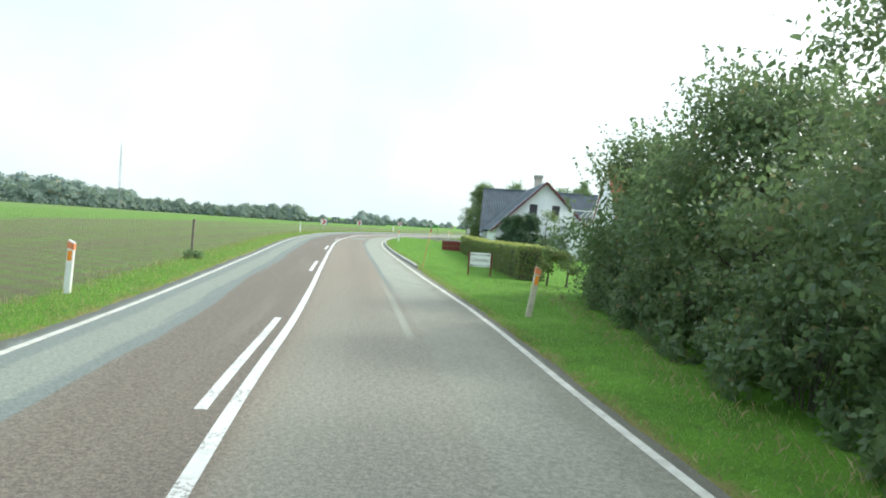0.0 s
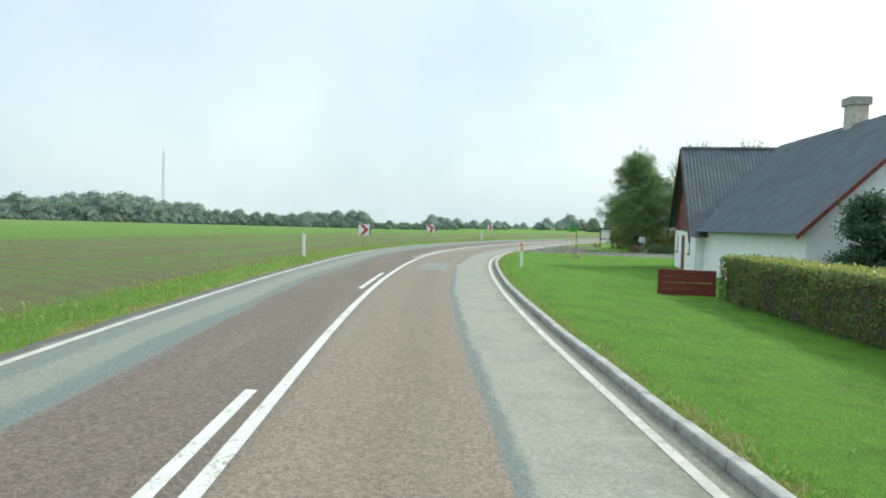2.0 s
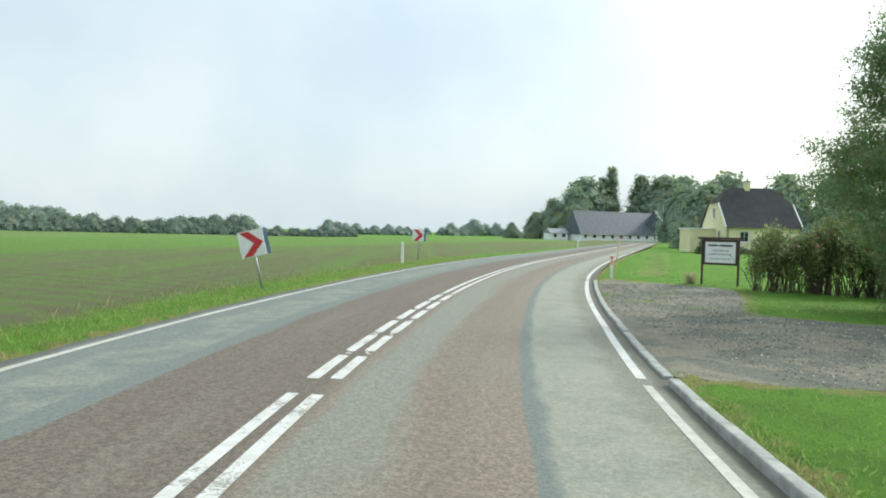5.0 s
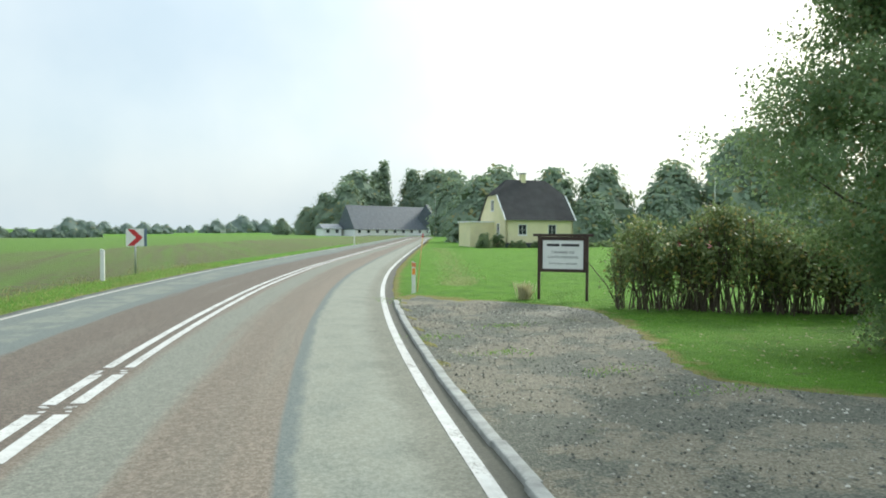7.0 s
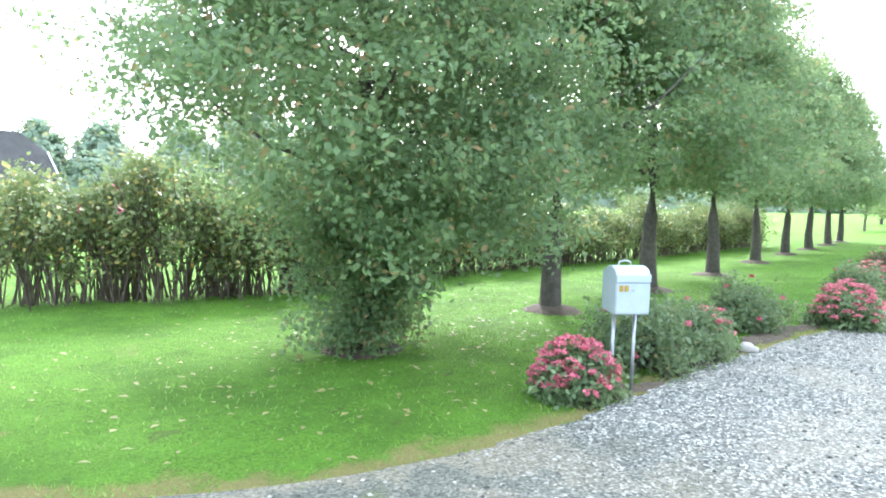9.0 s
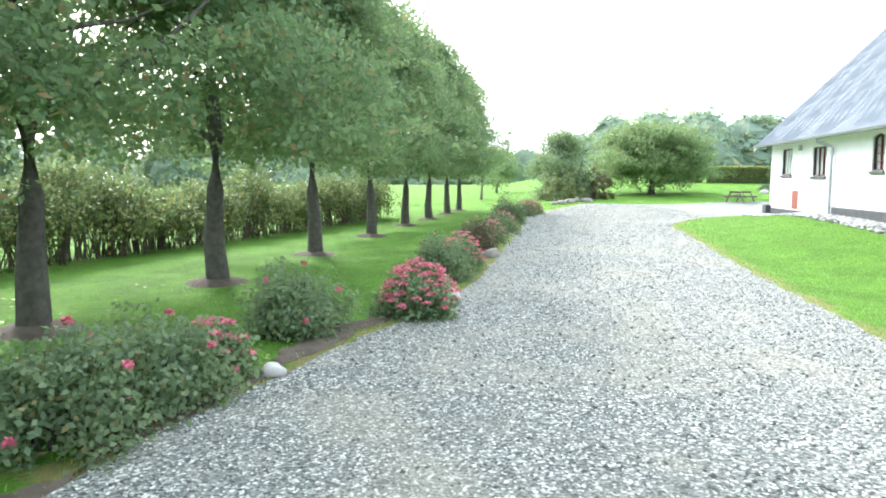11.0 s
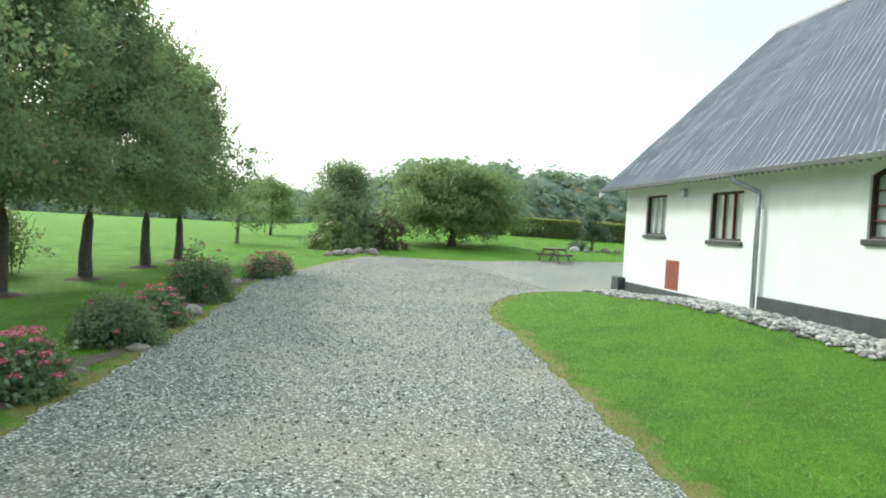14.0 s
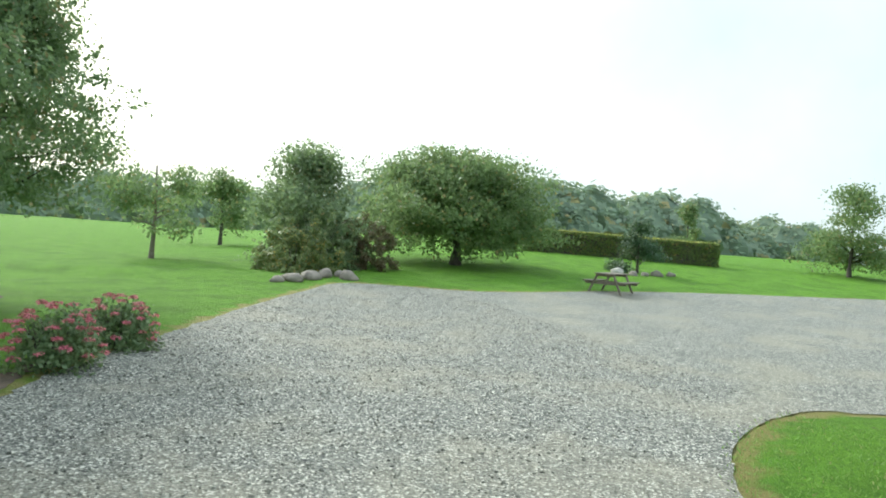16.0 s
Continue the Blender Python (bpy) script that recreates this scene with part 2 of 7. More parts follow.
    worn = mth(t, "MULTIPLY", step(t, mth(t, "ADD", d, mth(t, "MULTIPLY", mid, 0.7)), 3.35, 3.75), 0.65)
    c = mixc(t, worn, c, mixc(t, gr, (0.128, 0.124, 0.092), (0.225, 0.214, 0.165)))
    dirty = step(t, mth(t, "ADD", mth(t, "ABSOLUTE", d), mth(t, "MULTIPLY", mid, 0.35)), 3.74, 3.90)
    c = mixc(t, mth(t, "MULTIPLY", dirty, 0.7), c, (0.075, 0.071, 0.056))
    t.links.new(c, b.inputs["Base Color"])
    b.inputs["Roughness"].default_value = 0.8
    b.inputs["Specular IOR Level"].default_value = 0.25
    bump(t, b, chip, 0.5, 0.012)
    return m


def mat_gravel():
    """Crushed grey stone, darker and earthier where the drive meets the road."""
    m, t, b = nodes_of("drive_gravel")
    v = coords(t)
    vo = nd(t, "ShaderNodeTexVoronoi", Scale=54.0)
    t.links.new(v, vo.inputs["Vector"])
    sp = nd(t, "ShaderNodeSeparateColor")
    t.links.new(vo.outputs["Color"], sp.inputs[0])
    c = ramp(t, sp.outputs[0], [(0.0, (0.028, 0.031, 0.029)), (0.32, (0.105, 0.111, 0.098)), (0.80, (0.250, 0.252, 0.216)), (1.0, (0.68, 0.66, 0.58))])
    big, mid = noise_tex(t, v, 0.45, 5), noise_tex(t, v, 2.4, 5)
    c = mixc(t, mth(t, "MULTIPLY", step(t, big, 0.44, 0.66), 0.42), c, (0.31, 0.285, 0.21))
    c = mixc(t, mth(t, "MULTIPLY", step(t, mid, 0.52, 0.78), 0.4), c, (0.125, 0.135, 0.125))
    xyz = nd(t, "ShaderNodeSeparateXYZ")
    t.links.new(v, xyz.inputs[0])
    w = mth(t, "ADD", xyz.outputs[0], mth(t, "MULTIPLY", mth(t, "SUBTRACT", big, 0.5), 7.0))
    apron = step(t, w, 13.0, 10.5)
    n3 = noise_tex(t, v, 0.55, 8, 0.72)
    earth = mixc(t, sp.outputs[0], (0.058, 0.063, 0.045), (0.165, 0.168, 0.126))
    earth = mixc(t, mth(t, "MULTIPLY", step(t, n3, 0.47, 0.53), 0.95), earth, mixc(t, sp.outputs[0], (0.128, 0.116, 0.078), (0.262, 0.238, 0.172)))
    earth = mixc(t, mth(t, "MULTIPLY", step(t, noise_tex(t, v, 1.2, 7, 0.72), 0.60, 0.68), 0.7), earth, (0.080, 0.100, 0.030))
    c = mixc(t, mth(t, "MULTIPLY", apron, 0.95), c, earth)
    t.links.new(c, b.inputs["Base Color"])
    b.inputs["Roughness"].default_value = 0.85
    bump(t, b, vo.outputs["Distance"], 0.7, 0.02)
    return m


M_GROUND, M_ROAD, M_GRAVEL = mat_ground(), mat_road(), mat_gravel()
M_LINE, _t, _b = nodes_of("road_paint")
_v = coords(_t)
_w = mth(_t, "ADD", mth(_t, "MULTIPLY", noise_tex(_t, _v, 26, 5, 0.75), 0.6), mth(_t, "MULTIPLY", noise_tex(_t, _v, 1.6, 5, 0.6), 0.4))
_c = mixc(_t, step(_t, noise_tex(_t, _v, 7, 5, 0.7), 0.3, 0.75), (0.60, 0.60, 0.56), (0.46, 0.455, 0.42))
_t.links.new(mixc(_t, mth(_t, "MULTIPLY", step(_t, _w, 0.53, 0.59), 0.85), _c, (0.20, 0.185, 0.155)), _b.inputs["Base Color"])
_b.inputs["Roughness"].default_value = 0.7
M_EDGE, _t, _b = nodes_of("worn_edge_paint")
_v = coords(_t)
_w = mth(_t, "ADD", mth(_t, "MULTIPLY", noise_tex(_t, _v, 18, 5, 0.75), 0.5), mth(_t, "MULTIPLY", noise_tex(_t, _v, 0.9, 5, 0.6), 0.5))
_c = mixc(_t, step(_t, noise_tex(_t, _v, 4, 5, 0.7), 0.3, 0.7), (0.52, 0.51, 0.45), (0.37, 0.355, 0.30))
_t.links.new(mixc(_t, mth(_t, "MULTIPLY", step(_t, _w, 0.54, 0.62), 0.8), _c, (0.20, 0.19, 0.155)), _b.inputs["Base Color"])
_b.inputs["Roughness"].default_value = 0.75
M_CONC = plain("kerb_concrete", (0.350, 0.355, 0.325), 0.85, var=0.2, scale=5.0, dirt=0.4, bmp=0.5)
M_WHITE = plain("white_render", (0.84, 0.85, 0.845), 0.8, var=0.03, scale=2.0, dirt=0.04, bmp=0.3)
M_PLINTH = plain("tarred_plinth", (0.06, 0.068, 0.07), 0.75, var=0.15, scale=3.0)
M_ROOF = plain("fibre_cement", (0.085, 0.105, 0.125), 0.55, var=0.15, scale=1.5, dirt=0.15)
M_ROOF2 = plain("weathered_fibre_cement", (0.255, 0.27, 0.285), 0.6, var=0.06, scale=1.2, dirt=0.04)
M_TILE = plain("clay_tile", (0.36, 0.115, 0.05), 0.7, var=0.16, scale=2.5, dirt=0.2)
M_REDWOOD = plain("red_stained_boards", (0.155, 0.024, 0.018), 0.65, var=0.16, scale=5.0)
M_BRICKRED = plain("red_oxide_door", (0.30, 0.075, 0.045), 0.6, var=0.14, scale=4.0)
M_DARKWOOD = plain("dark_stained_timber", (0.05, 0.026, 0.02), 0.6, var=0.15, scale=6.0)
M_YELLOW = plain("pale_yellow_render", (0.74, 0.68, 0.42), 0.8, var=0.04, scale=1.0, dirt=0.05)
M_WPAINT = plain("white_paint", (0.80, 0.80, 0.78), 0.45, var=0.03, scale=5.0)
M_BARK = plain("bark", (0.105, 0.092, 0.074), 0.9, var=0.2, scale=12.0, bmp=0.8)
M_GALV = plain("galvanised_steel", (0.42, 0.44, 0.45), 0.4, 0.8, var=0.08, scale=8.0)
M_GREYBOX = plain("blue_grey_enamel", (0.42, 0.49, 0.53), 0.35, var=0.05, scale=5.0)
M_STONE = plain("field_stone", (0.25, 0.22, 0.185), 0.85, var=0.2, scale=4.0, bmp=0.5, dirt=0.25)
M_SOIL = plain("bare_soil", (0.098, 0.074, 0.050), 0.95, var=0.2, scale=7.0, bmp=0.6)
M_PLASTIC = plain("white_plastic", (0.78, 0.78, 0.74), 0.45, var=0.04, scale=8.0, dirt=0.12)
M_GRIMY = plain("grimy_plastic", (0.52, 0.48, 0.36), 0.6, var=0.12, scale=6.0, dirt=0.35)
M_ORANGE = plain("orange_reflector", (0.85, 0.30, 0.03), 0.35, var=0.05)
M_REDPAINT = plain("red_sign_film", (0.52, 0.03, 0.035), 0.4, var=0.05)
M_BLACK = plain("black_paint", (0.018, 0.018, 0.02), 0.5, var=0.1)
M_GREEN = plain("green_sign_paint", (0.10, 0.42, 0.06), 0.45, var=0.06)
M_BAMBOO = plain("bamboo_cane", (0.55, 0.38, 0.12), 0.55, var=0.12, scale=9.0)
M_TIMBER = plain("weathered_timber", (0.20, 0.17, 0.13), 0.8, var=0.2, scale=9.0)
M_BLUEBACK = plain("blue_grey_sign_back", (0.16, 0.22, 0.30), 0.5, var=0.06)
M_ROCKW, _t, _b = nodes_of("grey_pebbles")
_t.links.new(ramp(_t, nd(_t, "ShaderNodeNewGeometry").outputs["Random Per Island"], [(0.0, (0.10, 0.10, 0.10)), (0.5, (0.30, 0.29, 0.27)), (1.0, (0.58, 0.56, 0.52))]), _b.inputs["Base Color"])
_b.inputs["Roughness"].default_value = 0.8
M_GLASS, _t, _b = nodes_of("dark_window_glass")
_b.inputs["Base Color"].default_value = (0.035, 0.04, 0.045, 1)
_b.inputs["Roughness"].default_value = 0.06
M_LIME = foliage("lime_leaves", (0.068, 0.134, 0.058), (0.172, 0.262, 0.110), (0.30, 0.19, 0.08), 0.06, 0.5)
M_OAK = foliage("oak_leaves", (0.072, 0.134, 0.046), (0.175, 0.262, 0.090), (0.34, 0.25, 0.08), 0.05, 0.5)
M_THICK = foliage("thicket_leaves", (0.032, 0.068, 0.026), (0.100, 0.158, 0.056), (0.20, 0.14, 0.06), 0.03, 0.4)
M_BUSH = foliage("shrub_leaves", (0.085, 0.140, 0.070), (0.200, 0.265, 0.140), (0.30, 0.24, 0.09), 0.03, 0.5)
M_ROSE = foliage("rose_leaves", (0.080, 0.120, 0.040), (0.195, 0.235, 0.075), (0.42, 0.31, 0.08), 0.10, 0.32)
M_HEDGE = foliage("beech_hedge_leaves", (0.058, 0.104, 0.020), (0.155, 0.205, 0.042), (0.30, 0.18, 0.05), 0.07)
M_HEDGETOP = foliage("hedge_new_growth", (0.22, 0.23, 0.03), (0.42, 0.42, 0.08))
M_CONIF = foliage("conifer_needles", (0.020, 0.060, 0.030), (0.050, 0.110, 0.050), trans=0.2)
# leaf colour lifted well above foliage to paint in the distance haze
M_FOREST = foliage("haze_paled_leaves", (0.195, 0.265, 0.205), (0.275, 0.355, 0.255), (0.36, 0.32, 0.15), 0.05, trans=0.35, rough=0.9)
# belt and woods: pale, bluish leaf colours with the haze painted in
M_BELT = foliage("haze_blued_belt_leaves", (0.130, 0.180, 0.155), (0.185, 0.245, 0.200), (0.26, 0.25, 0.16), 0.04, trans=0.35, rough=0.9)
M_WOODS = foliage("haze_painted_leaves", (0.205, 0.270, 0.255), (0.255, 0.320, 0.295), (0.34, 0.33, 0.24), 0.05, trans=0.35, rough=0.9)
M_SEDUM = foliage("stonecrop_leaves", (0.09, 0.16, 0.07), (0.19, 0.27, 0.12))
M_PINK = foliage("pink_flower_heads", (0.50, 0.07, 0.15), (0.80, 0.24, 0.32), trans=0.2)
M_BROWNPLANT = foliage("brown_bronze_leaves", (0.06, 0.03, 0.02), (0.13, 0.085, 0.04))
M_BLADE = foliage("grass_blades", (0.092, 0.222, 0.014), (0.205, 0.420, 0.038), (0.36, 0.34, 0.12), 0.05, 0.5)
# pale base colour paints the reflected sky into the barn panes
M_GLASS2, _t, _b = nodes_of("painted_sky_glass")
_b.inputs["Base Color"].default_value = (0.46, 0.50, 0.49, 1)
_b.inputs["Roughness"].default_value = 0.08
M_VERGE = foliage("verge_blades", (0.12, 0.205, 0.02), (0.29, 0.38, 0.06), (0.44, 0.38, 0.16), 0.12, 0.5)
M_BLEACHED = foliage("bleached_grass", (0.26, 0.30, 0.10), (0.42, 0.43, 0.19), trans=0.45)
M_PALESTRAW = foliage("pale_straw", (0.50, 0.44, 0.28), (0.72, 0.66, 0.48), trans=0.4)
M_DRYBLADE = foliage("straw", (0.20, 0.17, 0.07), (0.40, 0.33, 0.15))


# ---- mesh helpers ----
def mesh_of(bm, name, material, smooth=False):
    me = bpy.data.meshes.new(name)
    bm.to_mesh(me)
    bm.free()
    for mt in (material if isinstance(material, (list, tuple)) else [material]):
        me.materials.append(mt)
    if smooth:
        me.polygons.foreach_set("use_smooth", [True] * len(me.polygons))
    return me


def part(name, bm, material, parent=None, label="", smooth=False, at=None):
    ob = new(name, mesh_of(bm, name, material, smooth))
    if at is not None:
        ob.matrix_basis = at
    if parent is not None:
        ob.parent = parent
    if label:
        tagged(ob, label)
    return ob


def empty(name, m, label, category, group="", kind=""):
    ob = new(name)
    ob.empty_display_size = 0.2
    ob.matrix_basis = m
    return tagged(ob, label, category, group, kind)


def box(bm, x0, y0, z0, x1, y1, z1, bevel=0.0, m=None):
    r = bmesh.ops.create_cube(bm, size=1)["verts"]
    mat = Matrix.Translation(((x0 + x1) / 2, (y0 + y1) / 2, (z0 + z1) / 2)) @ Matrix.Diagonal((x1 - x0, y1 - y0, z1 - z0, 1))
    bmesh.ops.transform(bm, matrix=(m @ mat) if m is not None else mat, verts=r)
    if bevel:
        es = list({e for v in r for e in v.link_edges})
        bmesh.ops.bevel(bm, geom=es, offset=bevel, segments=2, affect="EDGES", profile=0.6)
    return bm


def boxm(*a, **k):
    return box(bmesh.new(), *a, **k)


def prism(bm, pts, y0, y1):
    """A solid with the outline pts (x, z) from y0 to y1."""
    a = [bm.verts.new((x, y0, z)) for x, z in pts]
    b = [bm.verts.new((x, y1, z)) for x, z in pts]
    bm.faces.new(a)
    bm.faces.new(b[::-1])
    for i in range(len(pts)):
        j = (i + 1) % len(pts)
        bm.faces.new((a[j], a[i], b[i], b[j]))
    bmesh.ops.recalc_face_normals(bm, faces=bm.faces)
    return bm


def tube(bm, a, b, r0, r1=None, seg=8):
    a, b = Vector(a), Vector(b)
    r1 = r0 if r1 is None else r1
    q = (b - a).to_track_quat("Z", "Y").to_matrix().to_4x4()
    m = Matrix.Translation((a + b) / 2) @ q
    bmesh.ops.create_cone(bm, cap_ends=True, segments=seg, radius1=r0, radius2=r1, depth=(b - a).length, matrix=m)
    return bm


# ---- the plan: road line and heights ----
ROAD_PTS = [(18.05, -120), (13.55, -60), (11.66, -40), (9.63, -22), (8.05, -10), (6.70, 0), (6.01, 6), (5.22, 12), (4.38, 18), (3.56, 24), (2.74, 30), (1.95, 36), (1.18, 42),
            (0.54, 48), (0.06, 54), (-0.26, 60), (-0.33, 66), (-0.06, 72), (0.60, 78), (1.60, 84), (2.84, 90), (4.33, 96), (6.05, 102), (8.70, 110), (12.01, 119), (15.44, 128), (24.66, 152), (36.65, 183),
            (55.7, 232), (89.7, 310), (160, 430)]


def spline(pts, n=12):
    out = []
    p = [Vector(q) for q in pts]
    p = [2 * p[0] - p[1]] + p + [2 * p[-1] - p[-2]]
    for i in range(1, len(p) - 2):
        for k in range(n):
            u = k / n
            a, b, c, d = p[i - 1], p[i], p[i + 1], p[i + 2]
            out.append(0.5 * ((2 * b) + (c - a) * u + (2 * a - 5 * b + 4 * c - d) * u * u + (3 * b - a - 3 * c + d) * u ** 3))
    out.append(p[-2])
    return out


ROAD = np.array([tuple(q) for q in spline(ROAD_PTS)])
ROAD_S = np.r_[0, np.cumsum(np.hypot(*np.diff(ROAD, axis=0).T))]


def road_at(s):
    x, y = np.interp(s, ROAD_S, ROAD[:, 0]), np.interp(s, ROAD_S, ROAD[:, 1])
    a, b = max(0, s - 0.6), min(ROAD_S[-1], s + 0.6)
    t = Vector((np.interp(b, ROAD_S, ROAD[:, 0]) - np.interp(a, ROAD_S, ROAD[:, 0]), np.interp(b, ROAD_S, ROAD[:, 1]) - np.interp(a, ROAD_S, ROAD[:, 1]))).normalized()
    return x, y, t


def road_sd(P):
    """Distance along and, to the right, across from the middle of the road, for an array of points."""
    P = np.asarray(P, float)
    a, b = ROAD[:-1], ROAD[1:]
    ab = b - a
    best, S, D = np.full(len(P), 1e18), np.zeros(len(P)), np.zeros(len(P))
    for i in range(len(a)):
        ap = P - a[i]
        u = np.clip(ap @ ab[i] / (ab[i] @ ab[i]), 0, 1)
        q = ap - u[:, None] * ab[i]
        d2 = (q ** 2).sum(1)
        w = d2 < best
        L = math.hypot(*ab[i])
        best[w], S[w] = d2[w], ROAD_S[i] + u[w] * L
        D[w] = (np.sqrt(d2) * np.sign(ap[:, 0] * ab[i][1] - ap[:, 1] * ab[i][0]))[w]
    return S, D


def sm(x, a, b):
    u = np.clip((np.asarray(x, float) - a) / (b - a), 0, 1)
    return u * u * (3 - 2 * u)


def s_of_y(y):
    return float(np.interp(y, ROAD[:, 1], ROAD_S))


def fall(s):
    """Cross fall of the road to its right."""
    return 0.004 + 0.021 * sm(s, s_of_y(5), s_of_y(42)) - 0.015 * sm(s, s_of_y(100), s_of_y(140))


def along_y(table):
    """A distance across the road that changes along it: pairs of y and distance."""
    ys, ds = zip(*table)
    ss = [s_of_y(y) for y in ys]
    return lambda s: np.interp(s, ss, ds)


line_left = along_y([(0, -2.87), (24, -2.90), (38, -3.05), (56, -3.12), (62, -3.22), (72, -3.36), (82, -3.50), (140, -3.50)])
line_right = along_y([(-10, 3.64), (9, 3.60), (16, 3.48), (24, 3.42), (36, 3.38), (68, 3.42), (78, 3.50), (84, 3.60), (140, 3.60)])
kerb_line = along_y([(22, 3.82), (35, 3.72), (51, 3.68), (67, 3.72), (78, 3.84), (84, 3.90), (97, 3.90)])
edge_left = lambda s: line_left(s) - 0.30
edge_right = along_y([(-10, 3.88), (19, 3.72), (23, 3.80), (35, 3.72), (51, 3.68), (67, 3.72), (78, 3.84), (84, 3.90), (97, 3.92), (140, 3.92)])


def off_road(s, d):
    """How far outside the asphalt; negative on it."""
    return np.maximum(d - edge_right(s), edge_left(s) - d)


DRIVE_PTS = [(5.3, 83.6), (6.4, 88.0), (8.9, 97.3), (10.5, 95.6), (11.7, 93.6), (11.9, 92.2), (10.8, 89.3), (9.7, 87.0), (9.2, 85.9), (9.6, 85.0), (10.5, 84.1), (11.6, 83.5), (12.9, 83.1), (16.0, 82.4), (18.5, 81.6),
             (22, 80.7), (28.5, 80.0), (33.7, 79.4), (41.5, 78.8), (45.1, 78.0), (49.7, 76.8), (54.5, 75.3), (57.0, 73.8), (56.8, 68.3), (60.0, 59.5), (61.2, 52.9), (62.2, 46.4), (62, 40), (44, 44), (41.4, 60), (40.6, 68.4),
             (40.9, 70.0), (39.8, 71.9), (38.2, 73.0), (35.8, 73.9), (32.7, 74.3), (26.4, 75.2), (22.4, 75.7), (18.2, 76.2), (14.0, 76.6), (11.5, 76.6), (9.4, 76.9), (7.2, 77.8), (4.7, 78.9)]
DRIVE = np.array([tuple(q) for q in spline(DRIVE_PTS + DRIVE_PTS[:1], 6)])[:-1]


def poly_sd(P, poly):
    """Distance to a closed outline: negative within."""
    P = np.asarray(P, float)
    d2, inside = np.full(len(P), 1e18), np.zeros(len(P), bool)
    for i in range(len(poly)):
        a, b = poly[i], poly[(i + 1) % len(poly)]
        ab = b - a
        ap = P - a
        u = np.clip(ap @ ab / max(1e-12, ab @ ab), 0, 1)
        d2 = np.minimum(d2, ((ap - u[:, None] * ab) ** 2).sum(1))
        c = (a[1] > P[:, 1]) != (b[1] > P[:, 1])
        with np.errstate(divide="ignore", invalid="ignore"):
            xi = a[0] + (P[:, 1] - a[1]) * ab[0] / ab[1]
        inside ^= c & (P[:, 0] < xi)
    return np.sqrt(d2) * np.where(inside, -1, 1)


def land(P):
    """Height of the land, before road and drive are cut in."""
    P = np.asarray(P, float)
    S, D = road_sd(P)
    x, y = P[:, 0], P[:, 1]
    c = fall(S)
    z = -c * np.clip(D, -7, 4.2)
    z = z - 0.045 * (np.clip(D, 4.2, 9) - 4.2) * sm(y, 8, 40) * (1 - sm(y, 70, 80)) - 0.012 * (np.clip(D, 9, 18) - 9) * (1 - sm(y, 70, 80))
    z = z + 0.085 * sm(D, 3.72, 3.86) * (1 - sm(D, 4.6, 7.0)) * sm(y, 22, 24) * (1 - sm(y, 76.5, 78.5))
    w = sm(y, 72, 80) * sm(D, 3, 9) * (1 - sm(y, 100, 130))
    z = z * (1 - w) + w * -0.07
    e = sm(x, 20, 32)
    z = z * (1 - e) + e * (-0.07 - 0.12 * sm(y, 80, 84))
    z = z + (0.52 - 0.26 * sm(x, 33.5, 38.8)) * sm(x, 14, 22) * (1 - sm(x, 38.8, 42.0)) * (1 - sm(y, 70.6 - 0.095 * (x - 30), 74.2 - 0.095 * (x - 30)))
    bank = sm(x, 58, 82) * (1 - sm(y, 58, 82))
    z = z + 1.15 * bank + 0.012 * np.clip(x - 85, 0, 120) * (1 - sm(y, 50, 80))
    z = z + 0.20 * sm(x, 55.5, 58.5) + 0.1 * sm(x, 60, 85)
    z = z + 0.15 * sm(-D, 7, 40) - 2.1 * sm(-D, 40, 140)
    return z


def zroad(s, d):
    return -float(fall(s)) * d


# ---- ground ----
def axis_steps(lo, hi, fine_lo, fine_hi, fine):
    out = list(np.arange(fine_lo, fine_hi + 1e-6, fine))
    for sign, start, end in ((-1, fine_lo, lo), (1, fine_hi, hi)):
        s, v = fine, start
        while (v - end) * sign < 0:
            s *= 1.22
            v += sign * s
            out.append(v)
    return np.array(sorted(out))


XS, YS = axis_steps(-2600, 2600, -9.0, 64.0, 0.4), axis_steps(-2600, 2600, -8.0, 104.0, 0.4)
GX, GY = np.meshgrid(XS, YS)
GP = np.c_[GX.ravel(), GY.ravel()]
GS, GD = road_sd(GP)
GV = poly_sd(GP, DRIVE)
GZ = land(GP)
GO = off_road(GS, GD)
sunk = np.maximum(1 - sm(GO, -0.10, 0.22), sm(-GV, 0.15, 0.55))
lump = np.array([noise.noise((x * 0.9, y * 0.9, 0)) for x, y in GP]) * 0.03 * sm(GO, 0.35, 2.0) * sm(GV, 0.1, 1.5)
GZ2 = GZ + lump - 0.12 * sunk
NX, NY = len(XS), len(YS)
GRID = GZ.reshape(NY, NX)


def zg(x, y):
    """Height of the land at one place."""
    i = int(np.clip(np.searchsorted(XS, x) - 1, 0, NX - 2))
    j = int(np.clip(np.searchsorted(YS, y) - 1, 0, NY - 2))
    u, v = (x - XS[i]) / (XS[i + 1] - XS[i]), (y - YS[j]) / (YS[j + 1] - YS[j])
    return float((GRID[j, i] * (1 - u) + GRID[j, i + 1] * u) * (1 - v) + (GRID[j + 1, i] * (1 - u) + GRID[j + 1, i + 1] * u) * v)


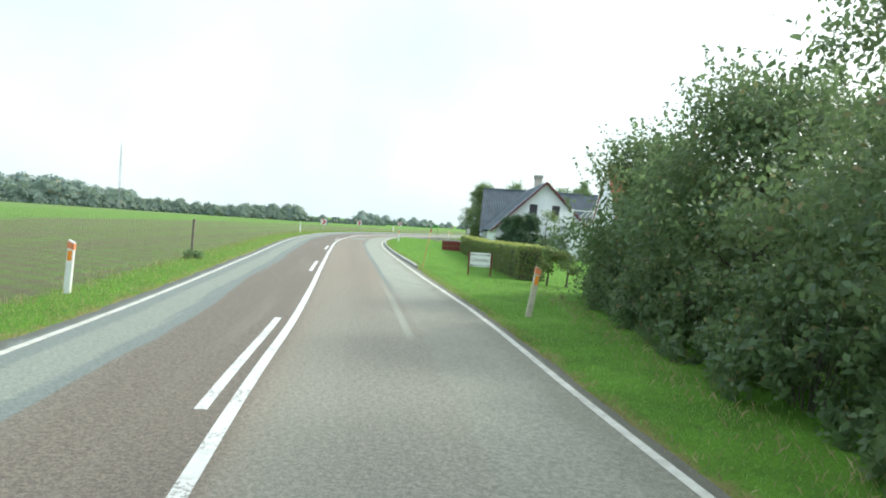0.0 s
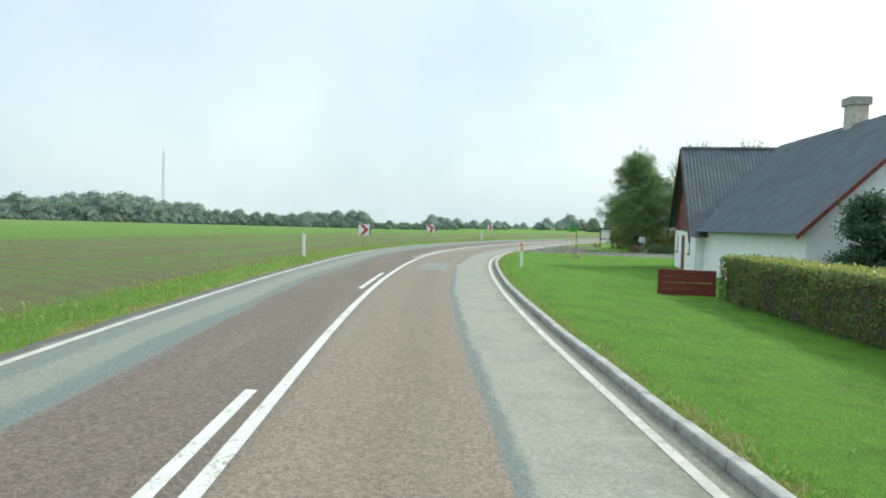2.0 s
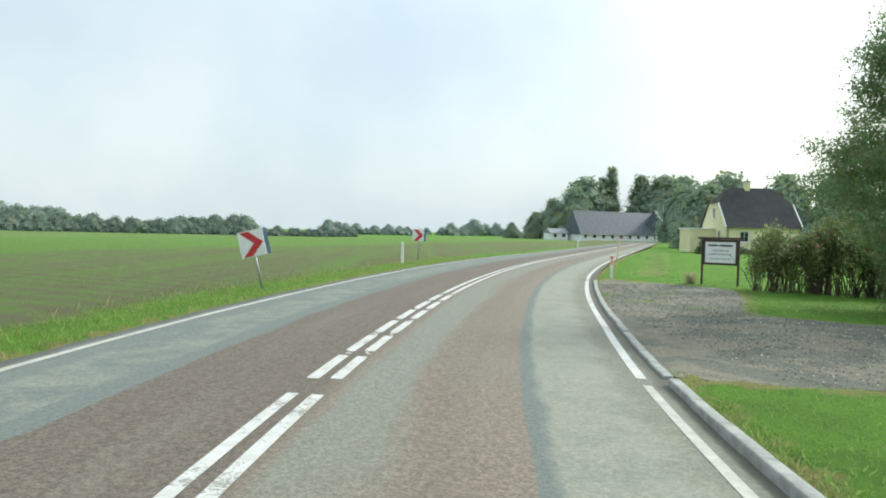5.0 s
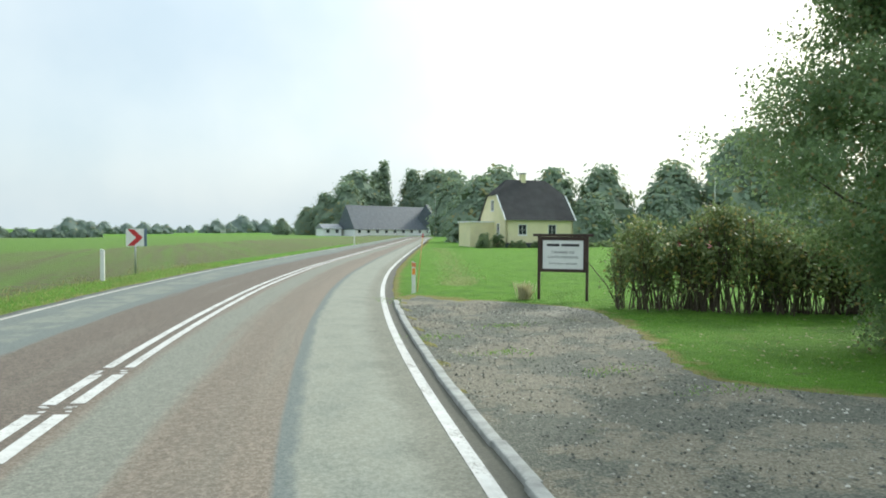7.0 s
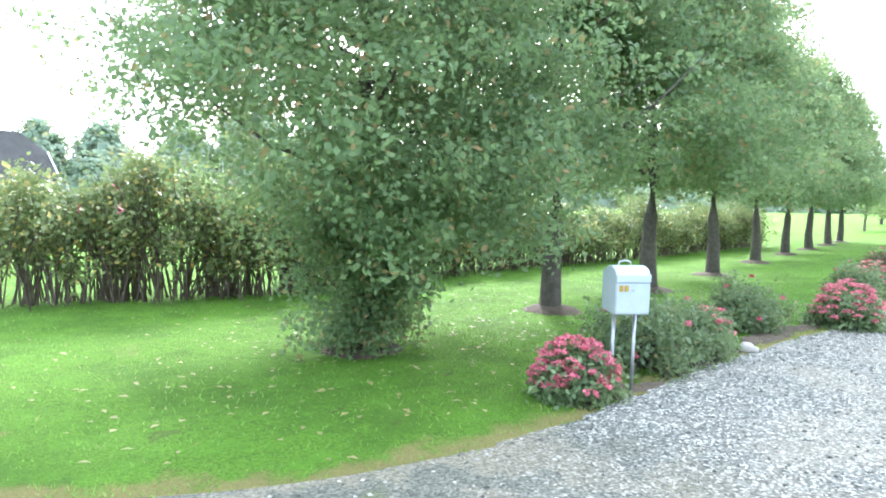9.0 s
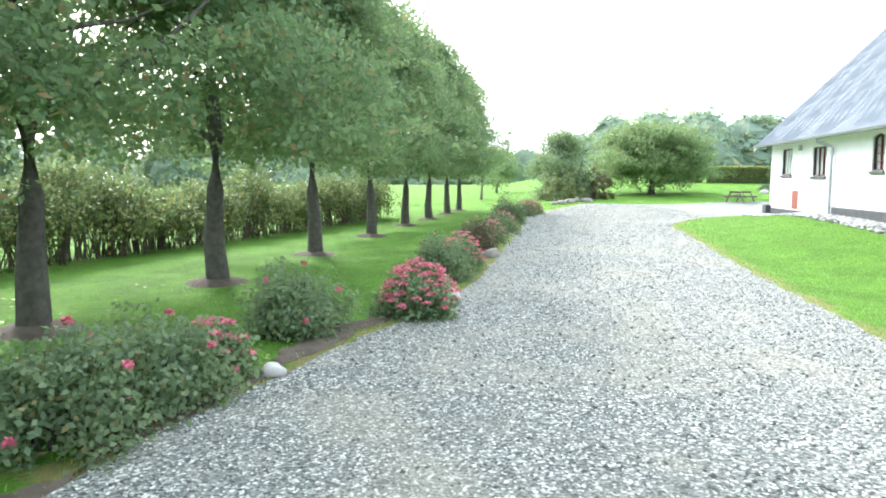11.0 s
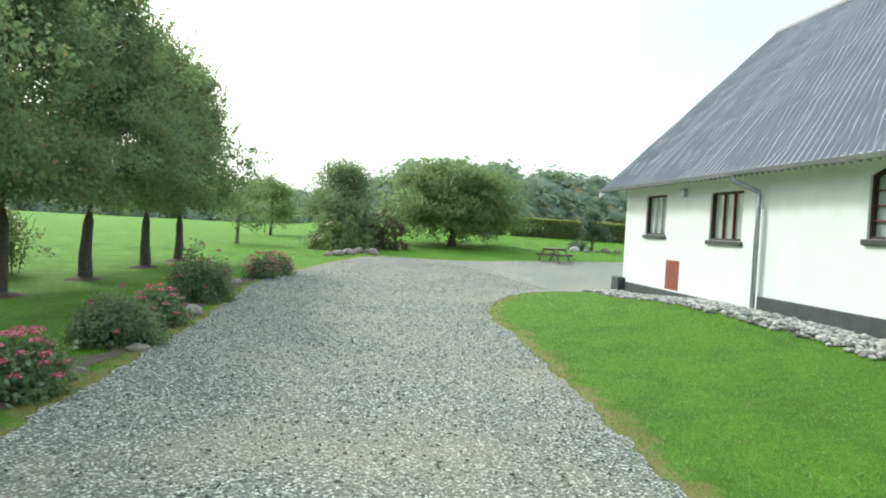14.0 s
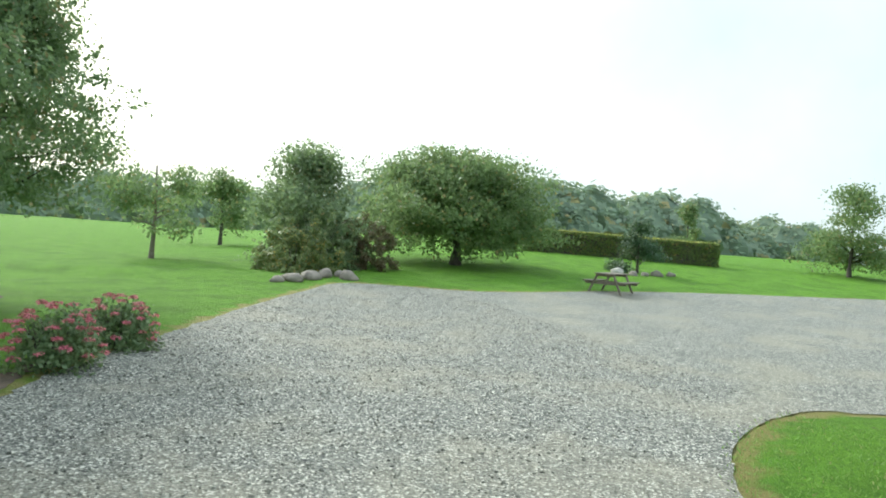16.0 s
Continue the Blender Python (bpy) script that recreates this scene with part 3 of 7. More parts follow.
idx = np.arange(NX * NY).reshape(NY, NX)
quads = np.c_[idx[:-1, :-1].ravel(), idx[:-1, 1:].ravel(), idx[1:, 1:].ravel(), idx[1:, :-1].ravel()]
gme = bpy.data.meshes.new("ground")
gme.from_pydata(np.c_[GP, GZ2].tolist(), [], quads.tolist())
for nm, val in (("rim", np.minimum(GO, GV)), ("field", np.where(GP[:, 1] < 420, edge_left(GS) - GD - 1.4, -5))):
    gme.attributes.new(nm, "FLOAT", "POINT").data.foreach_set("value", np.clip(val, -50, 400).astype(np.float32))
gme.materials.append(M_GROUND)
gme.polygons.foreach_set("use_smooth", [True] * len(gme.polygons))
tagged(new("ground", gme), "green lawns and verges with a young crop field beyond the road", "ground", kind="structure")


def strip(name, s0, s1, d0, d1, lift, material, ds=1.0, nd_=1, uv=False, wob=0.0, shift=None):
    """A ribbon that follows the road."""
    n = max(2, int((s1 - s0) / ds) + 1)
    vs, fs, uvs = [], [], []
    for i in range(n):
        s = s0 + (s1 - s0) * i / (n - 1)
        x, y, t = road_at(s)
        for k in range(nd_ + 1):
            a_, b_ = (d0(s), d1(s)) if callable(d0) else (d0, d1)
            d = a_ + (b_ - a_) * k / nd_ + (shift(s) if shift else 0)
            j = wob * noise.noise((s * 1.3, d * 7, 2.0)) if k in (0, nd_) else 0
            vs.append((x + t.y * (d + j), y - t.x * (d + j), zroad(s, d) + lift))
            uvs.append((d * (-3.5 / line_left(s) if d < 0 else 1.0), s))
    for i in range(n - 1):
        for k in range(nd_):
            a = i * (nd_ + 1) + k
            fs.append((a, a + 1, a + nd_ + 2, a + nd_ + 1))
    me = bpy.data.meshes.new(name)
    me.from_pydata(vs, [], fs)
    if uv:
        lay = me.uv_layers.new()
        for lp in me.loops:
            lay.data[lp.index].uv = uvs[lp.vertex_index]
    me.materials.append(material)
    return new(name, me)


Y0 = s_of_y
tagged(strip("road", 0, ROAD_S[-1] - 1, edge_left, edge_right, 0, M_ROAD, 0.5, 12, True, 0.10), "worn two-lane asphalt road with reddish chippings and patched grey edges", "road", kind="structure")
LINES = empty("road_markings", Matrix(), "worn white painted lines on the asphalt", "road marking", kind="structure")


def line(s0, s1, d, w=0.12, name="painted_line", paint=None):
    ob = strip(name, s0, s1, -w / 2 + (0 if callable(d) else d), w / 2 + (0 if callable(d) else d), 0.005, paint or M_LINE, 0.8, shift=d if callable(d) else None)
    ob.parent = LINES
    return ob


line(20, Y0(78.5), line_right, 0.11, paint=M_EDGE)
line(Y0(78.9), 400, line_right, 0.13)
line(20, 400, line_left, 0.11, paint=M_EDGE)
line(20, Y0(77), 0.0, 0.13)
for y0, y1 in ((-44, -38.5), (-30, -24.6), (-14.5, -9.2), (0.4, 6.2), (16.8, 21.9), (32.1, 37.3), (47.8, 53.3)):
    line(Y0(y0), Y0(y1), -0.27, 0.12)
line(Y0(64.0), Y0(77), -0.25, 0.12)
for k in range(6):
    a = 77.75 + 1.79 * k
    line(Y0(a), Y0(a + 1.38), 0.0, 0.14)
    line(Y0(a - 0.05), Y0(a + 1.38), -0.25, 0.14)
    for d in (0.0, -0.25):                                 # crumbs of paint left between the bars
        for _ in range(3):
            b = a + 1.38 + random.uniform(0.05, 0.32)
            line(Y0(b), Y0(b + random.uniform(0.04, 0.09)), d + random.uniform(-0.04, 0.04), random.uniform(0.04, 0.09))
line(Y0(88.5), 400, 0.0, 0.12)
line(Y0(88.5), 400, -0.25, 0.12)

# kerb of single stones along the inside of the bend
kerb = empty("kerb", Matrix(), "weathered grey concrete kerb beside the grass verge", "kerb", kind="structure")


def kerb_run(s0, s1, h=0.10, step_=1.0):
    n = int(round((s1 - s0) / step_))
    for i in range(n):
        s = s0 + (s1 - s0) * (i + 0.5) / n
        x, y, t = road_at(s)
        d = float(kerb_line(s)) + random.uniform(-0.012, 0.012)
        bm = bmesh.new()
        L = (s1 - s0) / n - 0.012
        box(bm, -0.062, -L / 2, -0.16, 0.062, L / 2, h + random.uniform(-0.008, 0.008), 0.022)
        m = Matrix.Translation((x + t.y * d, y - t.x * d, zroad(s, d))) @ Matrix.Rotation(math.atan2(t.y, t.x) - math.pi / 2 + random.uniform(-0.006, 0.006), 4, "Z")
        part("kerb_stone", bm, M_CONC, kerb, at=m)


kerb_run(Y0(22.6), Y0(78.6))
kerb_run(Y0(79.0), Y0(83.0), 0.045)
kerb_run(Y0(83.0), Y0(97.0), 0.06)
M_PATCH2 = plain("pale_asphalt_patch", (0.275, 0.280, 0.240), 0.85, var=0.12, scale=3.0, bmp=0.5)
M_PATCH = plain("asphalt_patch", (0.185, 0.205, 0.172), 0.85, var=0.08, scale=2.0, bmp=0.5)
tagged(strip("road_patch", Y0(55.8), Y0(60.9), 0.64, 1.74, 0.004, M_PATCH, 0.4, 2, False, 0.06), "square grey-green repair patch in the asphalt", "road patch", kind="structure")
tagged(strip("road_patch", Y0(56.6), Y0(60.6), 2.07, 2.20, 0.004, M_PATCH2, 0.12, 2, False, 0.16), "small ragged pale repair patch in the asphalt", "road patch", kind="structure")

# driveway
bm = bmesh.new()
for poly in (DRIVE,):
    vs = []
    for i, (xa, ya) in enumerate(poly):
        xb, yb = poly[(i + 1) % len(poly)]
        k = max(1, int(math.hypot(xb - xa, yb - ya) / 0.14)) if xa < 48 else 1
        for q_ in range(k):
            x, y = xa + (xb - xa) * q_ / k, ya + (yb - ya) * q_ / k
            j = 0.10 * noise.noise((x * 1.7, y * 1.7, 5)) + 0.09 * noise.noise((x * 5.1, y * 5.1, 2)) + 0.05 * noise.noise((x * 13, y * 13, 8))
            vs.append(bm.verts.new((x + j, y - j, 0)))
    bm.faces.new(vs)
bmesh.ops.triangulate(bm, faces=bm.faces)
for _ in range(5):
    bmesh.ops.subdivide_edges(bm, edges=[e for e in bm.edges if e.calc_length() > 1.6], cuts=1, use_grid_fill=False)
    bmesh.ops.triangulate(bm, faces=bm.faces)
P = np.array([v.co[:2] for v in bm.verts])
Z = land(P)
SS, DDv = road_sd(P)
for v, z, s, d in zip(bm.verts, Z, SS, DDv):
    v.co.z = (z if d > 6 else zroad(s, d)) + (0.010 if d > 4.2 else -0.03)
tagged(part("driveway", bm, M_GRAVEL), "pale grey crushed-gravel driveway and yard", "driveway", kind="structure")


# ---- foliage helpers ----
def leaf_mesh(name, centres, normals, sizes, material, seed=0, flat=0.5, core=None):
    """Small folded leaves at the given places; normals give where they tend to face."""
    r = np.random.default_rng(seed)
    c = np.asarray(centres, float)
    n = len(c)
    nr = np.asarray(normals, float) * flat + r.normal(0, 0.6, (n, 3))
    nr /= np.linalg.norm(nr, axis=1)[:, None] + 1e-9
    a = np.cross(nr, r.normal(0, 1, (n, 3)))
    a /= np.linalg.norm(a, axis=1)[:, None] + 1e-9
    b = np.cross(nr, a)
    L = (np.asarray(sizes, float) * r.uniform(0.65, 1.35, n))[:, None]
    v = np.empty((n, 4, 3))
    v[:, 0], v[:, 2] = c - a * L * 0.55, c + a * L * 0.55
    v[:, 1], v[:, 3] = c + b * L * 0.33 + nr * L * 0.10, c - b * L * 0.33 + nr * L * 0.10
    if core is not None:
        v = np.concatenate([v, core])
        n = len(v)
    me = bpy.data.meshes.new(name)
    me.vertices.add(4 * n)
    me.vertices.foreach_set("co", v.ravel())
    me.loops.add(4 * n)
    me.loops.foreach_set("vertex_index", np.arange(4 * n, dtype=np.int32))
    me.polygons.add(n)
    me.polygons.foreach_set("loop_start", np.arange(0, 4 * n, 4, dtype=np.int32))
    me.update(calc_edges=True)
    me.materials.append(material)
    return me


def crown_points(n_clumps, per, shape, clump_r, r, shell=0.55, bough=0.0):
    """Clumps of leaves in an envelope. shape(u, phi) gives radius and height at u of the crown's height; with bough
    the clumps gather round boughs of that size, with gaps between them."""
    C, N = [], []
    seat = []
    for i in range(n_clumps):
        u, phi = r.uniform(0, 1), r.uniform(0, 2 * math.pi)
        rad, z = shape(u, phi)
        k = 1 - shell * r.uniform(0, 1) ** 1.6
        if bough:
            k *= r.uniform(0.86, 1.05)
        p = np.array([math.cos(phi) * rad * k, math.sin(phi) * rad * k, z])
        out = np.array([math.cos(phi), math.sin(phi), 0.35 + 0.7 * u])
        if bough:
            if i % 11 == 0 or not seat:
                seat = [p, out]
            else:
                g = np.clip(r.normal(0, 1, 3), -1.5, 1.5) * np.array([1, 1, 0.45]) * bough
                p = seat[0] + g - np.array([0, 0, 0.12]) * (np.hypot(g[0], g[1]) ** 2) / max(bough, 0.1)
                out = seat[1]
        q = np.clip(r.normal(0, 1, (per, 3)), -1.9, 1.9) * np.array([1, 1, 0.62]) * clump_r * r.uniform(0.6, 1.25)
        C.append(p + q)
        N.append(np.repeat(out[None], per, 0))
    return np.concatenate(C), np.concatenate(N)


def limb(bm, pts, radii, seg=7):
    rings = []
    for i, (p, rr) in enumerate(zip(pts, radii)):
        p = Vector(p)
        d = (Vector(pts[min(i + 1, len(pts) - 1)]) - Vector(pts[max(i - 1, 0)])).normalized()
        q = d.to_track_quat("Z", "Y")
        rings.append([bm.verts.new(p + q @ Vector((math.cos(2 * math.pi * k / seg) * rr, math.sin(2 * math.pi * k / seg) * rr, 0))) for k in range(seg)])
    for a, b in zip(rings, rings[1:]):
        for k in range(seg):
            bm.faces.new((a[k], a[(k + 1) % seg], b[(k + 1) % seg], b[k]))
    bm.faces.new(rings[-1])


def trunk_bm(h, r0, split, crown_r, crown_top, n_limbs, r, lean=0.0, root=1.3):
    bm = bmesh.new()
    pts = [(lean * z + 0.04 * math.sin(2.1 * z), 0.03 * math.cos(1.7 * z), z) for z in np.linspace(-0.15, h, 9)]
    rad = [r0 * (root if i == 0 else 1.15 if i == 1 else 1) * (1 - 0.72 * i / 8) + 0.01 for i in range(9)]
    limb(bm, pts, rad, 9)
    for i in range(n_limbs):
        z = split + (h - split) * (i + 0.3) / n_limbs * 0.85
        phi, ln = r.uniform(0, 6.283), crown_r * r.uniform(0.55, 0.9) * (1 - 0.45 * i / n_limbs)
        up = r.uniform(0.25, 0.8)
        b = [(lean * z + math.cos(phi) * ln * u, math.sin(phi) * ln * u, z + up * ln * u ** 1.2 + 0.05 * math.sin(7 * u)) for u in (0, 0.3, 0.65, 1.0)]
        k = r0 * 0.42 * (1 - 0.6 * i / n_limbs)
        limb(bm, b, [k, k * 0.75, k * 0.45, k * 0.15], 6)
    return bm


def make_tree(name, m, label, group, h, crown_r, z0, seed, mat, leaf=0.13, clumps=330, per=42, r0=0.14, lean=0.0, oval=1.0, clump_r=0.34, limbs=12, bark=None, category="tree", cone=False, dome=False, bough=0.0, shoots=0):
    r = np.random.default_rng(seed)
    w = [r.uniform(0, 6.28) for _ in range(4)]

    def shape(u, phi):
        prof = min(1.0, 0.72 + 1.1 * u) * max(0.02, 1 - u ** 2.3) ** 0.5 if dome else min(1.0, 0.62 + 2.2 * u) * max(0.02, 1 - u ** 1.35) ** 0.78 if cone else (math.sin(math.pi * min(1, 0.12 + 0.88 * u) ** (0.75 * oval))) ** 0.75
        bulge = 1 + 0.17 * math.sin(3 * phi + w[0] + 5 * u) + 0.13 * math.sin(5 * phi + w[1] - 9 * u) + 0.10 * math.sin(11 * u + w[2]) + 0.08 * math.sin(9 * phi + 17 * u + w[3])
        return crown_r * max(0.08, prof) * bulge, z0 + (h - z0) * u

    C, N = crown_points(clumps, per, shape, clump_r, r, bough=bough or 0.21 * crown_r)
    for _ in range(shoots):
        u, phi = r.uniform(0.3, 1.0) ** 0.7, r.uniform(0, 6.283)
        rad, z = shape(min(u, 0.97), phi)
        k, ln = r.uniform(0.75, 1.0), r.uniform(0.5, 1.5)
        v = r.uniform(0, 1, (34, 1))
        tip = np.array([[math.cos(phi) * 0.45, math.sin(phi) * 0.45, 0.9]]) * ln
        C = np.concatenate([C, np.array([[math.cos(phi) * rad * k, math.sin(phi) * rad * k, z]]) + tip * v + r.normal(0, 0.085, (34, 3)) * (1.15 - v)])
        N = np.concatenate([N, np.repeat(np.array([[math.cos(phi), math.sin(phi), 0.4]]), 34, 0)])
    C[:, 0] += lean * C[:, 2]
    ob = empty(name, m, label, category, group)
    part("trunk", trunk_bm(h * 0.86, r0, max(z0 * 0.9, 0.3), crown_r, h, limbs, r, lean), bark or M_BARK, ob, smooth=True)
    cr = new("crown", leaf_mesh("crown", C, N, np.full(len(C), leaf), mat, seed))
    cr.parent = ob
    return ob


def at(x, y, rz=0.0, dz=0.0, s=1.0):
    return Matrix.Translation((x, y, zg(x, y) + dz)) @ Matrix.Rotation(radians(rz), 4, "Z") @ Matrix.Scale(s, 4)


def spread(ob, m):
    """A copy at m, also in size."""
    c = copy_thing(ob, m)
    c.matrix_basis = m
    return c


# ---- the long farm building beside the drive ----
BA = math.atan2(69.26 - 71.7, 39.1 - 13.4)
BARN = Matrix.Translation((13.4, 71.7, 0)) @ Matrix.Rotation(BA, 4, "Z")


def corrugated(name, parent, x0, x1, ya, za, yb, zb, material, pitch=0.177, amp=0.026, rows=7, thick=0.03, hip=0.0):
    """A corrugated sheet roof plane from the eave (ya, za) to the ridge (yb, zb)."""
    n = int((x1 - x0) / pitch * 6)
    nrm = Vector((0, -(zb - za), yb - ya)).normalized()
    if nrm.z < 0:
        nrm = -nrm
    vs, fs = [], []
    for layer in (0, 1):
        for j in range(rows + 1):
            u = j / rows
            for i in range(n + 1):
                x = x0 + hip * u + (x1 - x0 - hip * u) * i / n
                o = amp * math.sin(2 * math.pi * x / pitch) + (0.012 * ((rows - j) % 2)) - layer * thick
                vs.append((x, ya + (yb - ya) * u + nrm.y * o, za + (zb - za) * u + nrm.z * o))
    w, base = n + 1, (rows + 1) * (n + 1)
    for j in range(rows):
        for i in range(n):
            a = j * w + i
            fs.append((a, a + 1, a + w + 1, a + w))
            fs.append((base + a, base + a + w, base + a + w + 1, base + a + 1))
    for i in range(n):
        fs.append((i, base + i, base + i + 1, i + 1))
    for j in range(rows):
        a, b = j * w, j * w + n
        fs.append((a, a + w, base + a + w, base + a))
        fs.append((b, base + b, base + b + w, b + w))
    me = bpy.data.meshes.new(name)
    me.from_pydata(vs, [], fs)
    me.materials.append(material)
    ob = new(name, me)
    ob.parent = parent
    return ob


def arch_outline(w, h, rise, n=8):
    pts = [(-w / 2, 0), (w / 2, 0), (w / 2, h - rise)]
    for i in range(1, n):
        u = i / n
        pts.append((w / 2 - w * u, h - rise + rise * math.sin(math.pi * u)))
    pts.append((-w / 2, h - rise))
    return pts


def window(parent, m, w, h, bars_x=1, bars_z=0, rise=0.0, frame_mat=None, bar_mat=None, sill=True, fr=0.07, depth=0.10, sill_mat=None, reveal=0.06, glass=None):
    """A window in a wall's opening: frame, bars, glass and sill. Local x along, y out of the wall, z up from the sill."""
    frame_mat, bar_mat = frame_mat or M_WPAINT, bar_mat or frame_mat or M_WPAINT
    bm = bmesh.new()
    out, inn = arch_outline(w, h, rise), arch_outline(w - 2 * fr, h - 2 * fr, rise * 0.9)
    inn = [(x, z + fr) for x, z in inn]
    rings = []
    for pts, y in ((out, reveal), (inn, reveal), (inn, reveal - depth), (out, reveal - depth)):
        rings.append([bm.verts.new((x, y, z)) for x, z in pts])
    for a, b in zip(rings, rings[1:] + rings[:1]):
        for i in range(len(a)):
            j = (i + 1) % len(a)
            bm.faces.new((a[i], a[j], b[j], b[i]))
    bmesh.ops.recalc_face_normals(bm, faces=bm.faces)
    win = part("window", bm, frame_mat, parent, at=m)
    bm = bmesh.new()
    prism(bm, inn, reveal - depth + 0.02, reveal - depth + 0.032)
    part("pane", bm, glass or M_GLASS, win)
    for k in range(bars_x):
        x = -w / 2 + fr + (w - 2 * fr) * (k + 1) / (bars_x + 1)
        part("glazing_bar", boxm(x - 0.011, reveal - depth + 0.035, fr, x + 0.014, reveal - 0.015, h - fr), bar_mat, win)
    for k in range(bars_z):
        z = fr + (h - 2 * fr - rise * 0.6) * (k + 1) / (bars_z + 1)
        part("glazing_bar", boxm(-w / 2 + fr, reveal - depth + 0.034, z - 0.011, w / 2 - fr, reveal - 0.02, z + 0.011), bar_mat, win)
    if sill:
        part("sill", boxm(-w / 2 - 0.06, -0.02, -0.085, w / 2 + 0.06, reveal + 0.09, -0.004, 0.012), sill_mat or frame_mat, win)
    return win


def wall_with_holes(name, parent, x0, x1, z0, z1, thick, holes, material, m=None):
    """An upright wall in x-z with rectangular openings (x, z, w, h) right through; its face is at y = 0, its back at y = -thick."""
    xs = sorted({x0, x1, *[v for hx, hz, w, h in holes for v in (hx - w / 2, hx + w / 2)]})
    zs = sorted({z0, z1, *[v for hx, hz, w, h in holes for v in (hz, hz + h)]})
    bm = bmesh.new()
    inside = lambda x, z: any(abs(x - hx) < w / 2 and hz < z < hz + h for hx, hz, w, h in holes)
    cell = {}
    for i in range(len(xs) - 1):
        for j in range(len(zs) - 1):
            cell[i, j] = not inside((xs[i] + xs[i + 1]) / 2, (zs[j] + zs[j + 1]) / 2)
    V = {}

    def vert(i, j, y):
        if (i, j, y) not in V:
            V[i, j, y] = bm.verts.new((xs[i], y, zs[j]))
        return V[i, j, y]

    for (i, j), solid in cell.items():
        if not solid:
            continue
        for y, flip in ((0, False), (-thick, True)):
            q = [vert(i, j, y), vert(i + 1, j, y), vert(i + 1, j + 1, y), vert(i, j + 1, y)]
            bm.faces.new(q[::-1] if not flip else q)
        for di, dj, a, b in ((-1, 0, (i, j), (i, j + 1)), (1, 0, (i + 1, j), (i + 1, j + 1)), (0, -1, (i, j), (i + 1, j)), (0, 1, (i, j + 1), (i + 1, j + 1))):
            if not cell.get((i + di, j + dj), False):
                bm.faces.new((vert(*a, 0), vert(*b, 0), vert(*b, -thick), vert(*a, -thick)))
    bmesh.ops.recalc_face_normals(bm, faces=bm.faces)
    return part(name, bm, material, parent, at=m)


def board_door(parent, m, w, h, material, boards=4, hinges=True):
    d = part("door", boxm(-w / 2, -0.05, 0, w / 2, -0.012, h), material, parent, at=m)
    for k in range(boards):
        a = -w / 2 + w * k / boards
        part("board", boxm(a + 0.004, -0.014, 0.004, a + w / boards - 0.004, 0.022, h - 0.004, 0.006), material, d)
    if hinges:
        for z in (0.16 * h, 0.80 * h):
            part("strap_hinge", boxm(-w * 0.06, 0.02, z - 0.022, w / 2 + 0.07, 0.034, z + 0.022), M_BLACK, d)
        part("latch", boxm(-w / 2 - 0.05, 0.02, h * 0.42, -w / 2 + 0.12, 0.036, h * 0.42 + 0.03), M_BLACK, d)
    return d


def gable_wall(name, parent, half, z0, ze, zr, thick, material, m):
    bm = bmesh.new()
    prism(bm, [(-half, z0), (half, z0), (half, ze), (0, zr), (-half, ze)], -thick, 0)
    return part(name, bm, material, parent, at=m)


RZ = lambda a: Matrix.Rotation(radians(a), 4, "Z")
TR = lambda x, y, z: Matrix.Translation((x, y, z))

barn = empty("barn", BARN, "long whitewashed barn with grey corrugated roof and tarred plinth", "barn")
D0, D1, DW, DE, DR, DB = 8.6, 25.85, 9.2, 3.02, 7.62, -0.35
arched = [(16.62, 1.84, 0.74, 1.00), (13.78, 1.82, 0.74, 1.00), (10.95, 1.82, 0.74, 1.00)]
square = [(24.0, 1.78, 1.12, 0.95), (20.8, 1.72, 1.20, 0.96)]
doors = [(15.05, 0.79, 0.68, 0.98), (22.95, 0.55, 0.68, 0.67)]
wall_with_holes("wall", barn, D0, D1, DB, DE + 0.12, 0.35, arched + square + doors, M_WHITE)
for x, z, w, h in square:
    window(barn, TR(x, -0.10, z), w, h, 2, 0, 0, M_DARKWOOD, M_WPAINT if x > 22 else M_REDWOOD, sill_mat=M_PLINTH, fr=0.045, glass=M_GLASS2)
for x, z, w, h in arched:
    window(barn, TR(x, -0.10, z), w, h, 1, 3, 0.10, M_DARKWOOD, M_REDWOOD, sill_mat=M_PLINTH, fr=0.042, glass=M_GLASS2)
    bm = bmesh.new()                                       # masonry that closes the opening over the segment arch
    top = [(-w / 2, h + 0.001), (-w / 2, h - 0.10)] + [(-w / 2 + w * i / 8, h - 0.10 + 0.10 * math.sin(math.pi * i / 8)) for i in range(1, 8)] + [(w / 2, h - 0.10), (w / 2, h + 0.001)]
    prism(bm, top, -0.30, -0.003)
    part("arch", bm, M_WHITE, barn, at=TR(x, 0, z))
for x, z, w, h in doors:
    board_door(barn, TR(x, -0.02, z), w, h, M_BRICKRED, 5 if w > 0.7 else 3, w > 0.7)
for a, b, t in ((D0, 19.48, 0.77), (19.66, D1 + 0.10, 0.52)):
    part("plinth", boxm(a, -0.05, DB - 0.1, b, 0.055, t, 0.015), M_PLINTH, barn)
part("plinth", boxm(D1 - 0.2, -0.10, DB - 0.1, D1 + 0.28, 0.20, 0.62, 0.02), M_PLINTH, barn)
gable_wall("gable_wall", barn, DW / 2 - 0.005, DB, DE, DR - 0.12, 0.35, M_WHITE, TR(D1, -DW / 2, 0) @ RZ(-90))
part("wall", boxm(D0, -DW + 0.36, DB, D0 + 0.35, -0.36, DE), M_WHITE, barn)
part("wall", boxm(D0, -DW, DB, D1, -DW + 0.35, DE), M_WHITE, barn)
sl = (DR - DE) / (DW / 2)
